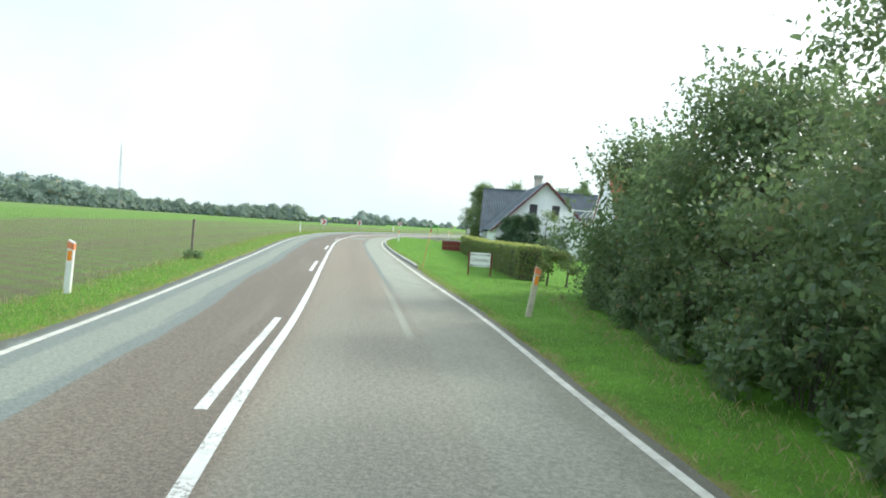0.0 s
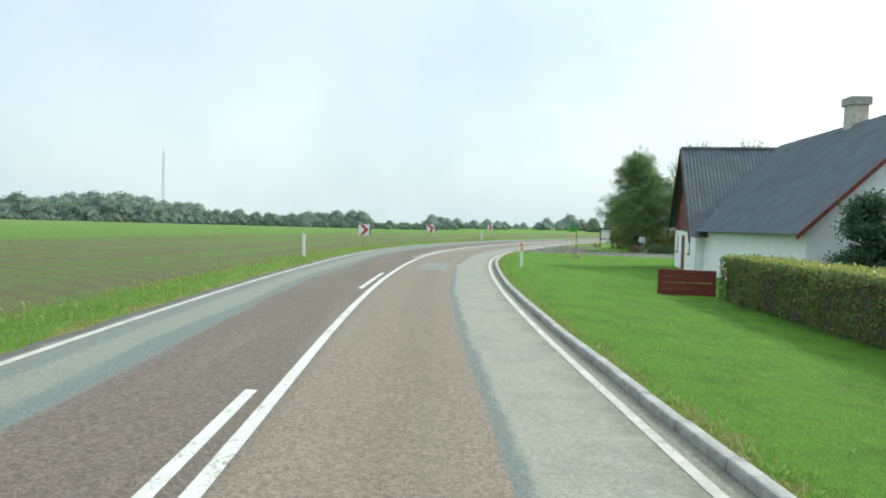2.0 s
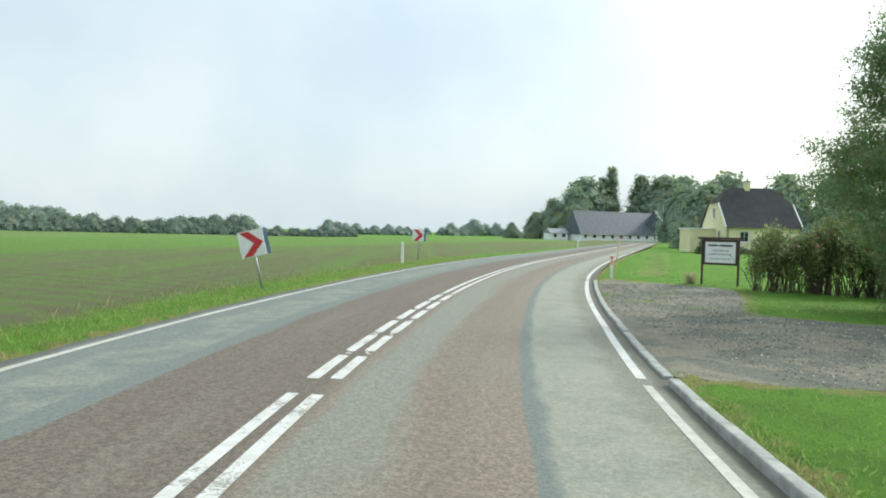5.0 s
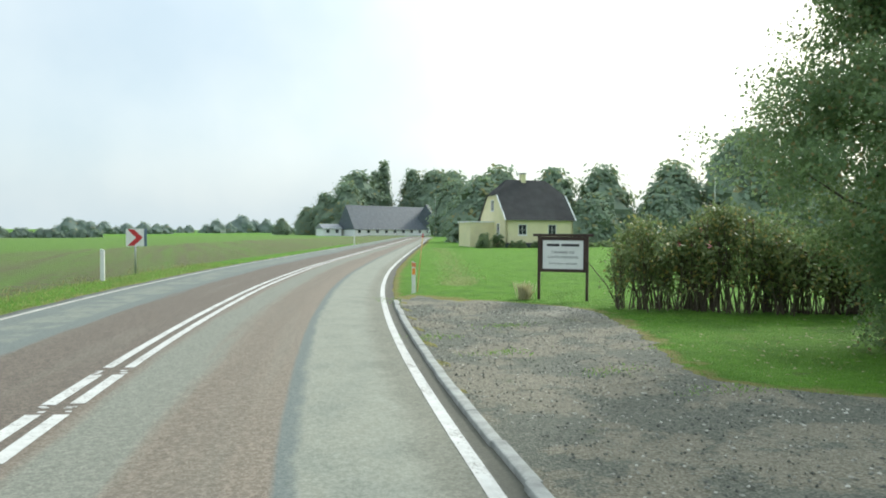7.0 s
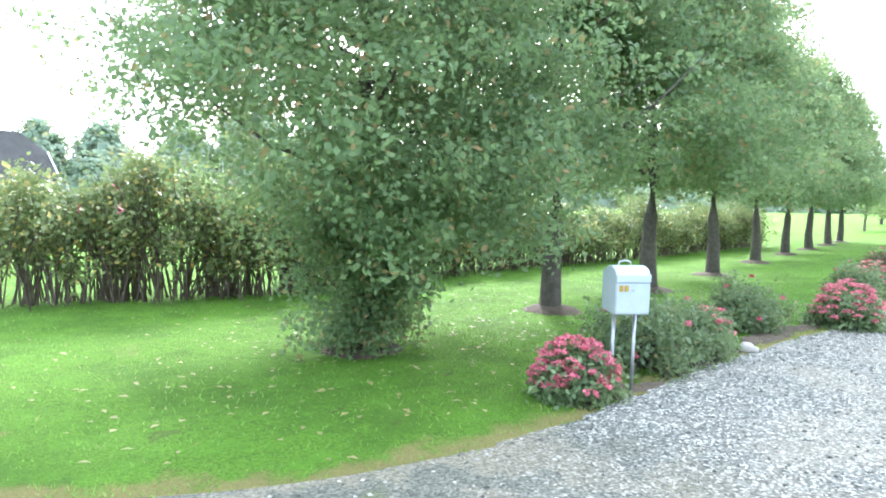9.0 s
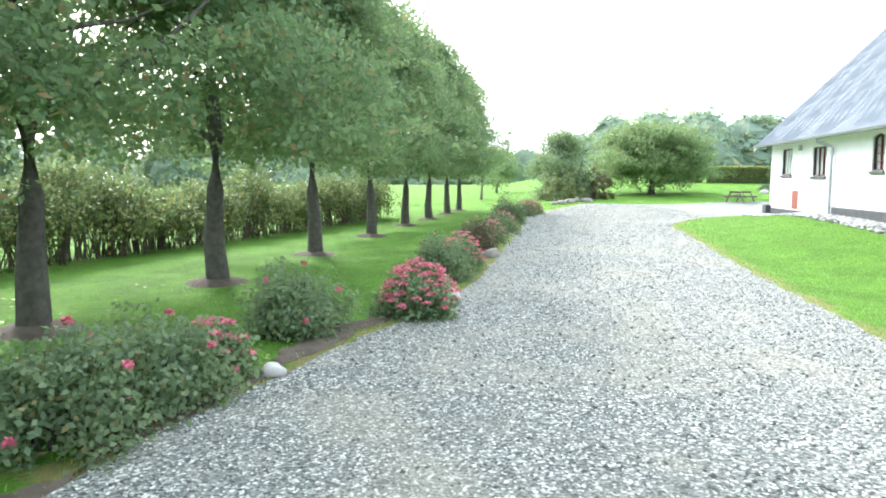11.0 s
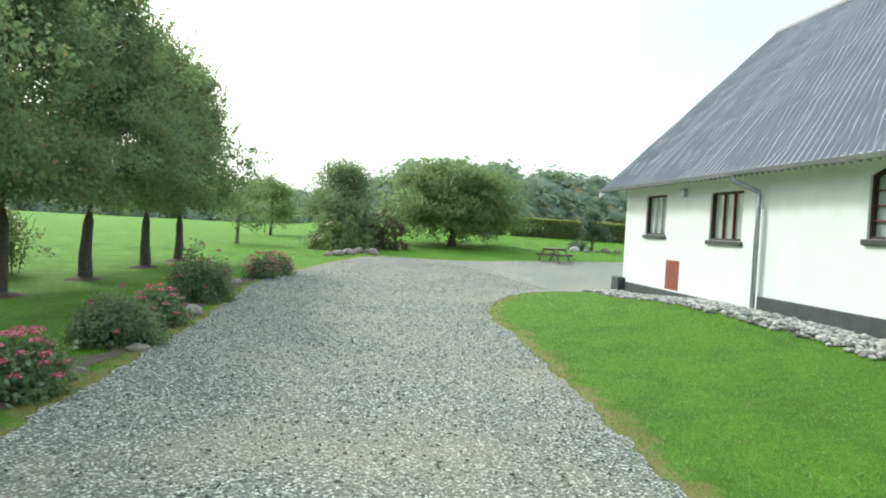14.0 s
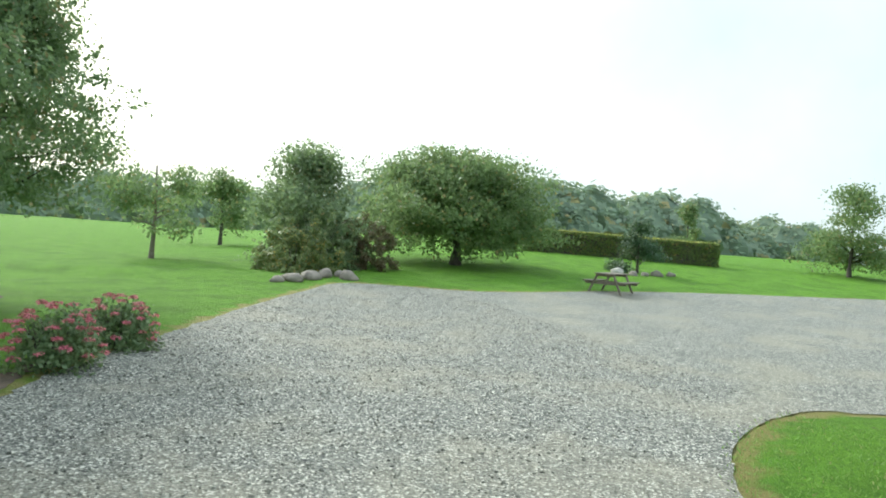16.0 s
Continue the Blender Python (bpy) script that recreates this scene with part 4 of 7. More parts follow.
corrugated("roof", barn, D0 - 0.15, D1 + 1.0, 0.38, DE + 0.16 - 0.38 * sl + 0.12, -DW / 2, DR + 0.16, M_ROOF2, amp=0.052, hip=7.5)
corrugated("roof", barn, D0 - 0.15, D1 + 1.0, -DW - 0.38, DE + 0.16 - 0.38 * sl + 0.12, -DW / 2, DR + 0.16, M_ROOF2, amp=0.052, hip=7.5)
bm = bmesh.new()
hz = DE + 0.28 - 0.38 * sl
hv = [bm.verts.new(q) for q in ((D0 - 0.15, 0.38, hz), (D0 - 0.15, -DW - 0.38, hz), (D0 + 7.35, -DW / 2, DR + 0.16))]
bm.faces.new(hv)
bmesh.ops.solidify(bm, geom=bm.faces[:], thickness=0.05)
part("hip_roof", bm, M_ROOF2, barn)
bm = bmesh.new()
tube(bm, (D0 + 7.3, -DW / 2, DR + 0.15), (D1 + 1.0, -DW / 2, DR + 0.15), 0.11, seg=10)
part("ridge_cap", bm, M_ROOF2, barn, smooth=True)
part("soffit", boxm(D0, 0.0, DE - 0.04, D1 + 0.9, 0.30, DE + 0.0), M_WPAINT, barn)
for yy in (0.0, -DW):
    s = 1 if yy == 0 else -1
    bm = bmesh.new()
    prism(bm, [(0.40 * s, -0.40 * sl + 0.12), (-s * DW / 2, DR - DE + 0.02), (-s * DW / 2, DR - DE + 0.20), (0.40 * s, -0.40 * sl + 0.29)], -0.035, 0)
    part("barge_board", bm, M_WPAINT, barn, at=TR(D1 + 1.04, yy, DE) @ RZ(90))


def gutter(parent, x0, x1, y, z, down=(), ground=0.0, mat=None, r=0.065):
    mat = mat or M_GALV
    bm = bmesh.new()
    n = 9
    a = [[bm.verts.new((x, y - rr * math.cos(math.pi * k / (n - 1)), z - rr * math.sin(math.pi * k / (n - 1)))) for k in range(n)] for x in (x0, x1) for rr in (r, r - 0.008)]
    for p, q in ((a[0], a[2]), (a[3], a[1])):
        for k in range(n - 1):
            bm.faces.new((p[k], p[k + 1], q[k + 1], q[k]))
    for p, q in ((a[0], a[1]), (a[2], a[3])):
        for k in range(n - 1):
            bm.faces.new((p[k], p[k + 1], q[k + 1], q[k]))
    for k in (0, n - 1):
        bm.faces.new((a[0][k], a[2][k], a[3][k], a[1][k]))
    g = part("gutter", bm, mat, parent, smooth=True)
    for x, wally in down:
        bm = bmesh.new()
        limb(bm, [(x + 0.28, y, z - 0.05), (x + 0.26, y, z - 0.16), (x + 0.03, wally, z - 0.34), (x, wally, z - 0.42), (x, wally, (z + ground) / 2), (x, wally, ground + 0.12), (x, wally + 0.02, ground)], [0.045] * 7, 9)
        part("downpipe", bm, mat, parent, smooth=True)
    return g


gutter(barn, D0 - 0.1, D1 + 0.95, 0.44, DE - 0.06, [(19.57, 0.075)], 0.44)
for x in (22.5, 15.7):
    bm = bmesh.new()
    box(bm, -0.08, 0, -0.10, 0.08, 0.10, 0.10, 0.03)
    part("wall_vent", bm, M_GALV if x > 20 else M_TIMBER, barn, at=TR(x, 0, 2.72))

# low house end towards the road, in line with the barn
low = empty("farmhouse_wing", BARN, "low white house wing with dark corrugated roof and red boarded gable", "house")
L1, LW, LE, LR, LB = 8.55, 7.2, 1.72, 5.82, -0.9
ls = (LR - LE) / (LW / 2)
wall_with_holes("wall", low, -LW / 2, LW / 2, LB, LE, 0.3, [(2.55, 0.55, 0.42, 0.85), (0.45, -0.62, 0.9, 2.05), (-1.6, 0.55, 0.42, 0.85)], M_WHITE, TR(0, -LW / 2, 0) @ RZ(90))
for y in (2.55, -1.6):
    window(low, TR(0.08, -LW / 2 + y, 0.55) @ RZ(90), 0.42, 0.85, 0, 1, 0, M_DARKWOOD, sill_mat=M_PLINTH)
board_door(low, TR(-0.01, -LW / 2 + 0.45, -0.62) @ RZ(90), 0.9, 2.05, M_REDWOOD, 5, False)
bm = bmesh.new()
prism(bm, [(-LW / 2, LE), (LW / 2, LE), (0, LR - 0.1)], -0.12, 0.0)
part("gable_backing", bm, M_REDWOOD, low, at=TR(0, -LW / 2, 0) @ RZ(90))
nb = 36
for k in range(nb):
    y = -LW / 2 + LW * (k + 0.5) / nb
    top = LE + (LR - LE - 0.1) * (1 - abs(y) / (LW / 2))
    if top - LE > 0.12:
        part("board", boxm(-LW / nb / 2 + 0.006, 0.002, LE - 0.04, LW / nb / 2 - 0.006, 0.028 if k % 2 else 0.018, top), M_REDWOOD, low, at=TR(0, -LW / 2 + y, 0) @ RZ(90))
swin = [(2.0, 0.35, 0.5, 1.05), (4.2, 0.35, 0.5, 1.05)]
wall_with_holes("wall", low, 0, L1, LB, LE, 0.3, [(L1 - x, z, w, h) for x, z, w, h in swin], M_WHITE, TR(L1, -LW, 0) @ RZ(180))
for x, z, w, h in swin:
    window(low, TR(x, -LW + 0.08, z) @ RZ(180), w, h, 1, 2, 0, M_DARKWOOD, sill_mat=M_PLINTH)
part("wall", boxm(0, -0.3, LB, L1, 0, LE), M_WHITE, low)
part("plinth", boxm(-0.03, -LW - 0.03, LB - 0.1, L1, 0.03, LB + 0.28), M_PLINTH, low)
corrugated("roof", low, -0.38, L1, 0.06, LE - 0.06 * ls + 0.20, -LW / 2, LR + 0.14, M_ROOF)
corrugated("roof", low, -0.38, 13.2, -LW - 0.55, LE - 0.55 * ls + 0.30, -LW / 2, LR + 0.14, M_ROOF)
bm = bmesh.new()
tube(bm, (-0.38, -LW / 2, LR + 0.13), (13.2, -LW / 2, LR + 0.13), 0.10, seg=10)
part("ridge_cap", bm, M_ROOF, low, smooth=True)
for s in (1, -1):
    bm = bmesh.new()
    prism(bm, [(s * (LW / 2 + 0.5), LE - 0.5 * ls), (0, LR - 0.06), (0, LR + 0.10), (s * (LW / 2 + 0.5), LE - 0.5 * ls + 0.16)], -0.03, 0.03)
    part("barge_board", bm, M_DARKWOOD, low, at=TR(-0.40, -LW / 2, 0) @ RZ(90))
gutter(low, -0.34, L1, -LW - 0.60, LE - 0.28)

# ---- white house with its gable to the south ----
gh = empty("white_gabled_house", TR(17.1, 53.2, -0.6), "white rendered house with dark roof, red barge boards and chimney", "house")
GHH, GE, GR, GL = 4.0, 2.55, 6.45, 13.5
gs = (GR - GE) / GHH
wall_with_holes("wall", gh, -GHH, GHH, 0, GE, 0.3, [], M_WHITE, RZ(180))
hole_z, hole_h = 3.72, 0.95
# upper gable built of pieces round the two openings
def gz(x):
    return GE + (GR - GE) * (1 - abs(x) / GHH)
for a, b, lo, hi in ((-GHH, -1.3, GE, None), (-1.3, -0.62, GE, hole_z), (-1.3, -0.62, hole_z + hole_h, None), (-0.62, 0.62, GE, None), (0.62, 1.3, GE, hole_z), (0.62, 1.3, hole_z + hole_h, None), (1.3, GHH, GE, None)):
    if hi is not None:
        pts = [(a, lo), (b, lo), (b, hi), (a, hi)]
    else:
        pts = [(a, lo), (b, lo), (b, gz(b))] + ([(0, GR)] if a < 0 < b else []) + [(a, gz(a))]
        pts = [p for i, p in enumerate(pts) if i == 0 or (abs(p[0] - pts[i - 1][0]) + abs(p[1] - pts[i - 1][1])) > 1e-6]
        if abs(pts[-1][1] - pts[0][1]) < 1e-6 and abs(pts[-1][0] - pts[0][0]) < 1e-6:
            pts = pts[:-1]
    part("gable_wall", prism(bmesh.new(), pts, 0, 0.3), M_WHITE, gh)
for x in (-0.96, 0.96):
    window(gh, TR(x, 0.08, hole_z) @ RZ(180), 0.68, hole_h, 1, 2, 0.10, M_DARKWOOD, M_DARKWOOD, sill_mat=M_WHITE)
for s in (-1, 1):
    part("wall", boxm(min(s * GHH, s * (GHH - 0.3)), 0.3, 0, max(s * GHH, s * (GHH - 0.3)), GL, GE), M_WHITE, gh)
    rf = corrugated("roof", gh, -GL - 0.0, 0.45, -s * -(GHH + 0.45), GE - 0.45 * gs + 0.14, 0, GR + 0.14, M_ROOF)
    rf.matrix_basis = RZ(-90)
    bm = bmesh.new()
    prism(bm, [(s * (GHH + 0.48), GE - 0.48 * gs + 0.0), (0, GR + 0.0), (0, GR + 0.17), (s * (GHH + 0.48), GE - 0.48 * gs + 0.17)], -0.02, 0.02)
    part("barge_board", bm, M_REDWOOD, gh, at=TR(0, -0.47, 0.0))
part("plinth", boxm(-GHH - 0.03, -0.03, -0.3, GHH + 0.03, 0.2, 0.22), M_PLINTH, gh)
ch = part("chimney", boxm(-0.32, -0.32, 5.2, 0.32, 0.32, 7.35, 0.02), plain("chimney_render", (0.52, 0.50, 0.45), 0.85, var=0.15, dirt=0.4), gh, at=TR(0.1, 6.1, 0))
part("chimney_cap", boxm(-0.40, -0.40, 7.30, 0.40, 0.40, 7.62, 0.03), M_CONC, ch)

# ---- house with the red tiled roof ----
rt = empty("red_roofed_house", TR(21.3, 44.8, -0.75), "white house with red pantile roof and a white balcony", "house")
RH, RE_, RR, RLN = 4.5, 3.05, 8.0, 11.0
rs = (RR - RE_) / RH
cwin = [(4.6, 1.25, 0.95, 1.1), (8.6, 1.25, 0.95, 1.1)]
wall_with_holes("wall", rt, -RLN, 0, 0, RE_, 0.3, [(-x, z, w, h) for x, z, w, h in cwin], M_WHITE, TR(0, -0.005, 0) @ RZ(180))
for x, z, w, h in cwin:
    window(rt, TR(x, 0.08, z) @ RZ(180), w, h, 1, 2, 0, M_WPAINT)
gable_wall("gable_wall", rt, RH, 0, RE_, RR - 0.1, 0.3, M_WHITE, TR(0, RH, 0) @ RZ(90))
gable_wall("gable_wall", rt, RH, 0, RE_, RR - 0.1, 0.3, M_WHITE, TR(RLN, RH, 0) @ RZ(-90))
window(rt, TR(-0.02, RH - 0.9, 4.15) @ RZ(90), 0.8, 1.5, 1, 2, 0, M_WPAINT)
part("wall", boxm(0, 2 * RH - 0.3, 0, RLN, 2 * RH, RE_), M_WHITE, rt)
part("plinth", boxm(-3.25, -0.03, -0.3, RLN, 0.05, 0.28), M_PLINTH, rt)


def pantiles(parent, x0, x1, ya, za, yb, zb, material, pw=0.215, gauge=0.33):
    """Rows of wavy overlapping tiles, one mesh a course."""
    ln = math.hypot(yb - ya, zb - za)
    rows = int(ln / gauge)
    n = int((x1 - x0) / pw * 6)
    nrm = Vector((0, -(zb - za), yb - ya)).normalized()
    nrm = nrm if nrm.z > 0 else -nrm
    for j in range(rows):
        vs, fs = [], []
        for e, lift in ((0, 0.055), (1, 0.012)):
            u = min(1, (j + e + (0.12 if e else 0)) / rows)
            for i in range(n + 1):
                x = x0 + (x1 - x0) * i / n
                w = 2 * math.pi * x / pw
                o = 0.028 * math.sin(w) + 0.010 * math.sin(2 * w) + lift
                vs.append((x, ya + (yb - ya) * u + nrm.y * o, za + (zb - za) * u + nrm.z * o))
        for i in range(n + 1):
            x, y, z = vs[i]
            vs.append((x, y - nrm.y * 0.03, z - nrm.z * 0.03))
        w_ = n + 1
        for i in range(n):
            fs.append((i, i + 1, w_ + i + 1, w_ + i))
            fs.append((2 * w_ + i, 2 * w_ + i + 1, i + 1, i))
        me = bpy.data.meshes.new("tile_course")
        me.from_pydata(vs, [], fs)
        me.materials.append(material)
        ob = new("tile_course", me)
        ob.parent = parent


part("roof", prism(bmesh.new(), [(-RH - 0.35, RE_ - 0.35 * rs + 0.02), (0, RR), (RH + 0.35, RE_ - 0.35 * rs + 0.02), (RH + 0.35, RE_ - 0.35 * rs + 0.12), (0, RR + 0.10), (-RH - 0.35, RE_ - 0.35 * rs + 0.12)], -RLN - 0.2, 0.07), M_TILE, rt, at=TR(0, RH, 0) @ RZ(90))
rs_holder = new("roof_tiles")
rs_holder.parent = rt
pantiles(rs_holder, -0.07, RLN + 0.2, -0.35, RE_ - 0.35 * rs + 0.13, RH, RR + 0.11, M_TILE)
for k in range(26):
    bm = bmesh.new()
    tube(bm, (-0.07 + k * 0.435, RH, RR + 0.10), (-0.07 + k * 0.435 + 0.455, RH, RR + 0.12), 0.13, 0.11, 10)
    part("ridge_tile", bm, M_TILE, rt, smooth=True)
for s in (-1, 1):
    bm = bmesh.new()
    prism(bm, [(s * (RH + 0.37), RE_ - 0.37 * rs), (0, RR - 0.02), (0, RR + 0.16), (s * (RH + 0.37), RE_ - 0.37 * rs + 0.18)], 0.0, 0.035)
    part("barge_board", bm, M_WPAINT, rt, at=TR(-0.11, RH, 0) @ RZ(90))
ext_w, ext_d, ext_h = 3.2, 5.4, 3.0
ewin = [(1.75, 1.28, 0.85, 1.12)]
ext = wall_with_holes("extension", rt, 0, ext_w, 0, ext_h, 0.3, ewin, M_WHITE, TR(-0.02, 0.02, 0) @ RZ(180))
window(rt, TR(-0.02 - 1.75, 0.10, 1.28) @ RZ(180), 0.85, 1.12, 1, 2, 0, M_WPAINT, sill_mat=M_PLINTH)
part("wall", boxm(-ext_w - 0.02, 0.325, 0, -ext_w + 0.28, ext_d, ext_h), M_WHITE, rt)
part("balcony_deck", boxm(-ext_w - 0.30, -0.25, ext_h, 0.0, ext_d + 0.2, ext_h + 0.22, 0.02), M_WPAINT, rt)
bal = part("balcony_railing", boxm(-ext_w - 0.24, -0.20, ext_h + 1.22, -0.02, -0.13, ext_h + 1.29, 0.01), M_WPAINT, rt, "white painted railing with slanting bars")
part("rail", boxm(-ext_w - 0.24, -0.19, ext_h + 0.36, -0.02, -0.14, ext_h + 0.42), M_WPAINT, bal)
part("rail", boxm(-ext_w - 0.24, -0.13, ext_h + 1.22, -ext_w - 0.17, ext_d, ext_h + 1.29), M_WPAINT, bal)
part("rail", boxm(-ext_w - 0.23, -0.13, ext_h + 0.36, -ext_w - 0.18, ext_d, ext_h + 0.42), M_WPAINT, bal)
for x, y in ((-ext_w - 0.205, -0.165), (-1.65, -0.165), (-0.06, -0.165), (-ext_w - 0.205, 1.8), (-ext_w - 0.205, 3.6), (-ext_w - 0.205, ext_d)):
    part("post", boxm(x - 0.045, y - 0.045, ext_h + 0.2, x + 0.045, y + 0.045, ext_h + 1.34, 0.008), M_WPAINT, bal)
for k in range(9):
    x = -ext_w + 0.05 + k * 0.33
    bm = bmesh.new()
    box(bm, -0.02, -0.015, 0, 0.02, 0.015, 1.05)
    part("slat", bm, M_WPAINT, bal, at=TR(x, -0.165, ext_h + 0.40) @ Matrix.Rotation(radians(38), 4, "Y") @ Matrix.Diagonal((1, 1, 0.99, 1)))
for k in range(14):
    part("slat", boxm(-0.015, -0.02, 0, 0.015, 0.02, 1.0), M_WPAINT, bal, at=TR(-ext_w - 0.205, 0.1 + k * 0.37, ext_h + 0.40) @ Matrix.Rotation(radians(-36), 4, "X") @ Matrix.Diagonal((1, 1, 0.99, 1)))
bm = bmesh.new()
limb(bm, [(-2.62, -0.06, ext_h), (-2.62, -0.06, 1.5), (-2.62, -0.06, 0.1)], [0.04] * 3, 8)
part("downpipe", bm, M_GALV, rt, smooth=True)


# ---- row of lime trees along the drive ----
ROW = "lime trees along the drive"
T1 = make_tree("lime_tree", at(13.8, 86.2), "bushy young lime tree with shoots leafed down to the lawn", "", 7.3, 2.7, 1.5, 11, M_LIME, 0.068, 1350, 92, 0.12, limbs=18, clump_r=0.22, cone=True, shoots=120)
rb = np.random.default_rng(12)
cp, cn = crown_points(190, 80, lambda u, phi: (0.92 * (0.75 + 0.25 * math.sin(3 * phi)) * (1 - 0.15 * u), 0.12 + 1.75 * u), 0.18, rb, 0.8)
cp[:, 2] = np.maximum(cp[:, 2], 0.02)
bs_ = new("basal_growth", leaf_mesh("basal_growth", cp, cn, np.full(len(cp), 0.062), M_LIME, 13))
bs_.parent = T1
va = make_tree("lime_tree", at(17.9, 85.5, 40), "lime tree with a full green crown over mown grass", ROW, 7.5, 2.6, 2.4, 21, M_LIME, 0.095, 860, 52, 0.145, clump_r=0.22, cone=True, shoots=110)
vb = make_tree("lime_tree", at(21.6, 84.9, 110), "lime tree with a full green crown over mown grass", ROW, 7.6, 2.65, 2.45, 22, M_LIME, 0.099, 840, 52, 0.15, clump_r=0.22, cone=True, shoots=110)
vc = make_tree("lime_tree", at(26.4, 84.5, 200), "lime tree with a full green crown over mown grass", ROW, 7.5, 2.55, 2.4, 23, M_LIME, 0.101, 830, 52, 0.145, clump_r=0.22, cone=True, shoots=110)
for k_, tr_ in enumerate((T1, va, vb, vc)):                # bare earth round each trunk
    bm = bmesh.new()
    ring = [bm.verts.new((0, 0, 0.10))]
    for rr, hh in ((0.20, 0.09), (0.40, 0.045), (0.55, -0.03)):
        ring += [bm.verts.new((rr * math.cos(a_) * (1 + 0.22 * noise.noise((a_ * 1.3, k_, rr))), rr * math.sin(a_) * (1 + 0.22 * noise.noise((a_ * 1.7, k_, 4))), hh)) for a_ in np.linspace(0, 2 * math.pi, 14, endpoint=False)]
    for q_ in range(14):
        w_ = (q_ + 1) % 14
        bm.faces.new((ring[0], ring[1 + q_], ring[1 + w_]))
        for b_ in (0, 14):
            bm.faces.new((ring[1 + b_ + q_], ring[15 + b_ + q_], ring[15 + b_ + w_], ring[1 + b_ + w_]))
    part("earth_ring", bm, M_SOIL, tr_, "low mound of bare dark earth", smooth=True)
for src, x, y, rz, s in ((va, 32.5, 84.2, 250, 0.98), (vb, 37.7, 83.7, 10, 0.95), (vc, 41.6, 83.1, 80, 1.0), (va, 46.2, 82.55, 150, 0.98), (vb, 50.0, 82.1, 300, 0.93)):
    spread(src, at(x, y, rz, 0, s))

# ---- rose hedge behind the row ----
M_STEM = plain("rose_stems", (0.115, 0.090, 0.062), 0.85, var=0.2, scale=10.0)


def stem_shrub(name, m, label, category, length, width, h, seed, mat, leaf=0.085, clumps=160, per=34, stems=60, group="", bare=0.12, flowers=0, wob=0.18):
    """A shrub or run of shrubs on many thin stems, bare low down."""
    r = np.random.default_rng(seed)
    ob = empty(name, m, label, category, group)
    bm = bmesh.new()
    for _ in range(stems):
        x, y = r.uniform(-length / 2, length / 2), r.normal(0, width * 0.18)
        dx, dy, hh = r.normal(0, 0.38), r.normal(0, 0.3), h * r.uniform(0.6, 0.95)
        limb(bm, [(x, y, -0.05), (x + dx * 0.4, y + dy * 0.4, hh * 0.5), (x + dx, y + dy, hh)], [0.017, 0.013, 0.005], 4)
    part("woody_base", bm, M_STEM, ob)
    C, N, F = [], [], []
    for _ in range(clumps):
        x = r.uniform(-length / 2, length / 2)
        e = max(0.0, 1 - (abs(x) / (length / 2 + 0.02)) ** 3.2) ** 0.5
        top = h * (1 + wob * noise.noise((x * 0.9 + seed, 0, 0))) * (0.55 + 0.45 * e)
        u = r.uniform(0, 1) ** 0.65
        z = top * (bare + (1 - bare) * u) - 0.05
        y = r.normal(0, 1) * width * 0.27 * (0.7 + 0.6 * math.sin(math.pi * min(1, 0.25 + u * 0.7)))
        C.append(np.array([x, y, z]) + r.normal(0, 1, (per, 3)) * 0.14)
        N.append(np.repeat(np.array([[0, math.copysign(0.6, y), 0.6]]), per, 0))
        if flowers and u > 0.55:
            F.append((x, y + math.copysign(0.12, y), z + 0.16))
    me = leaf_mesh("foliage", np.concatenate(C), np.concatenate(N), np.full(clumps * per, leaf), mat, seed)
    o = new("foliage", me)
    o.parent = ob
    if flowers and F:
        F = np.array(F)[:flowers]
        for f_ in F:
            fc = f_ + r.normal(0, 0.03, (12, 3))
            o = new("flower_spray", leaf_mesh("flower_spray", fc, np.tile([[0, 0, 1.0]], (12, 1)), np.full(12, 0.06), M_PINK, seed + 1))
            o.parent = ob
    return ob


RH_ = "rose shrubs behind the trees"
def along(x0, y0, x1, y1, n, h, seed, **kw):
    for k in range(n):
        ua, ub = k / n, (k + 1) / n
        cx, cy = x0 + (x1 - x0) * (ua + ub) / 2, y0 + (y1 - y0) * (ua + ub) / 2
        L = math.hypot(x1 - x0, y1 - y0) / n
        stem_shrub("rose_shrub", at(cx, cy, math.degrees(math.atan2(y1 - y0, x1 - x0))), "loose rose shrub with bare stems and yellowing leaves", "shrub", L + 0.55, 1.35, h * (1 + 0.14 * math.sin(2.3 * k + 0.9 + seed)), seed + k, M_ROSE, group=RH_, **kw)


along(13.1, 92.65, 17.2, 90.1, 3, 2.0, 300, clumps=235, stems=110, flowers=7, bare=0.30, wob=0.5)
along(17.5, 90.6, 29.9, 88.4, 6, 1.8, 320, clumps=200, stems=90, bare=0.28, wob=0.42)
along(30.2, 88.3, 43.2, 85.6, 6, 1.7, 340, clumps=180, stems=70, bare=0.26, wob=0.4)

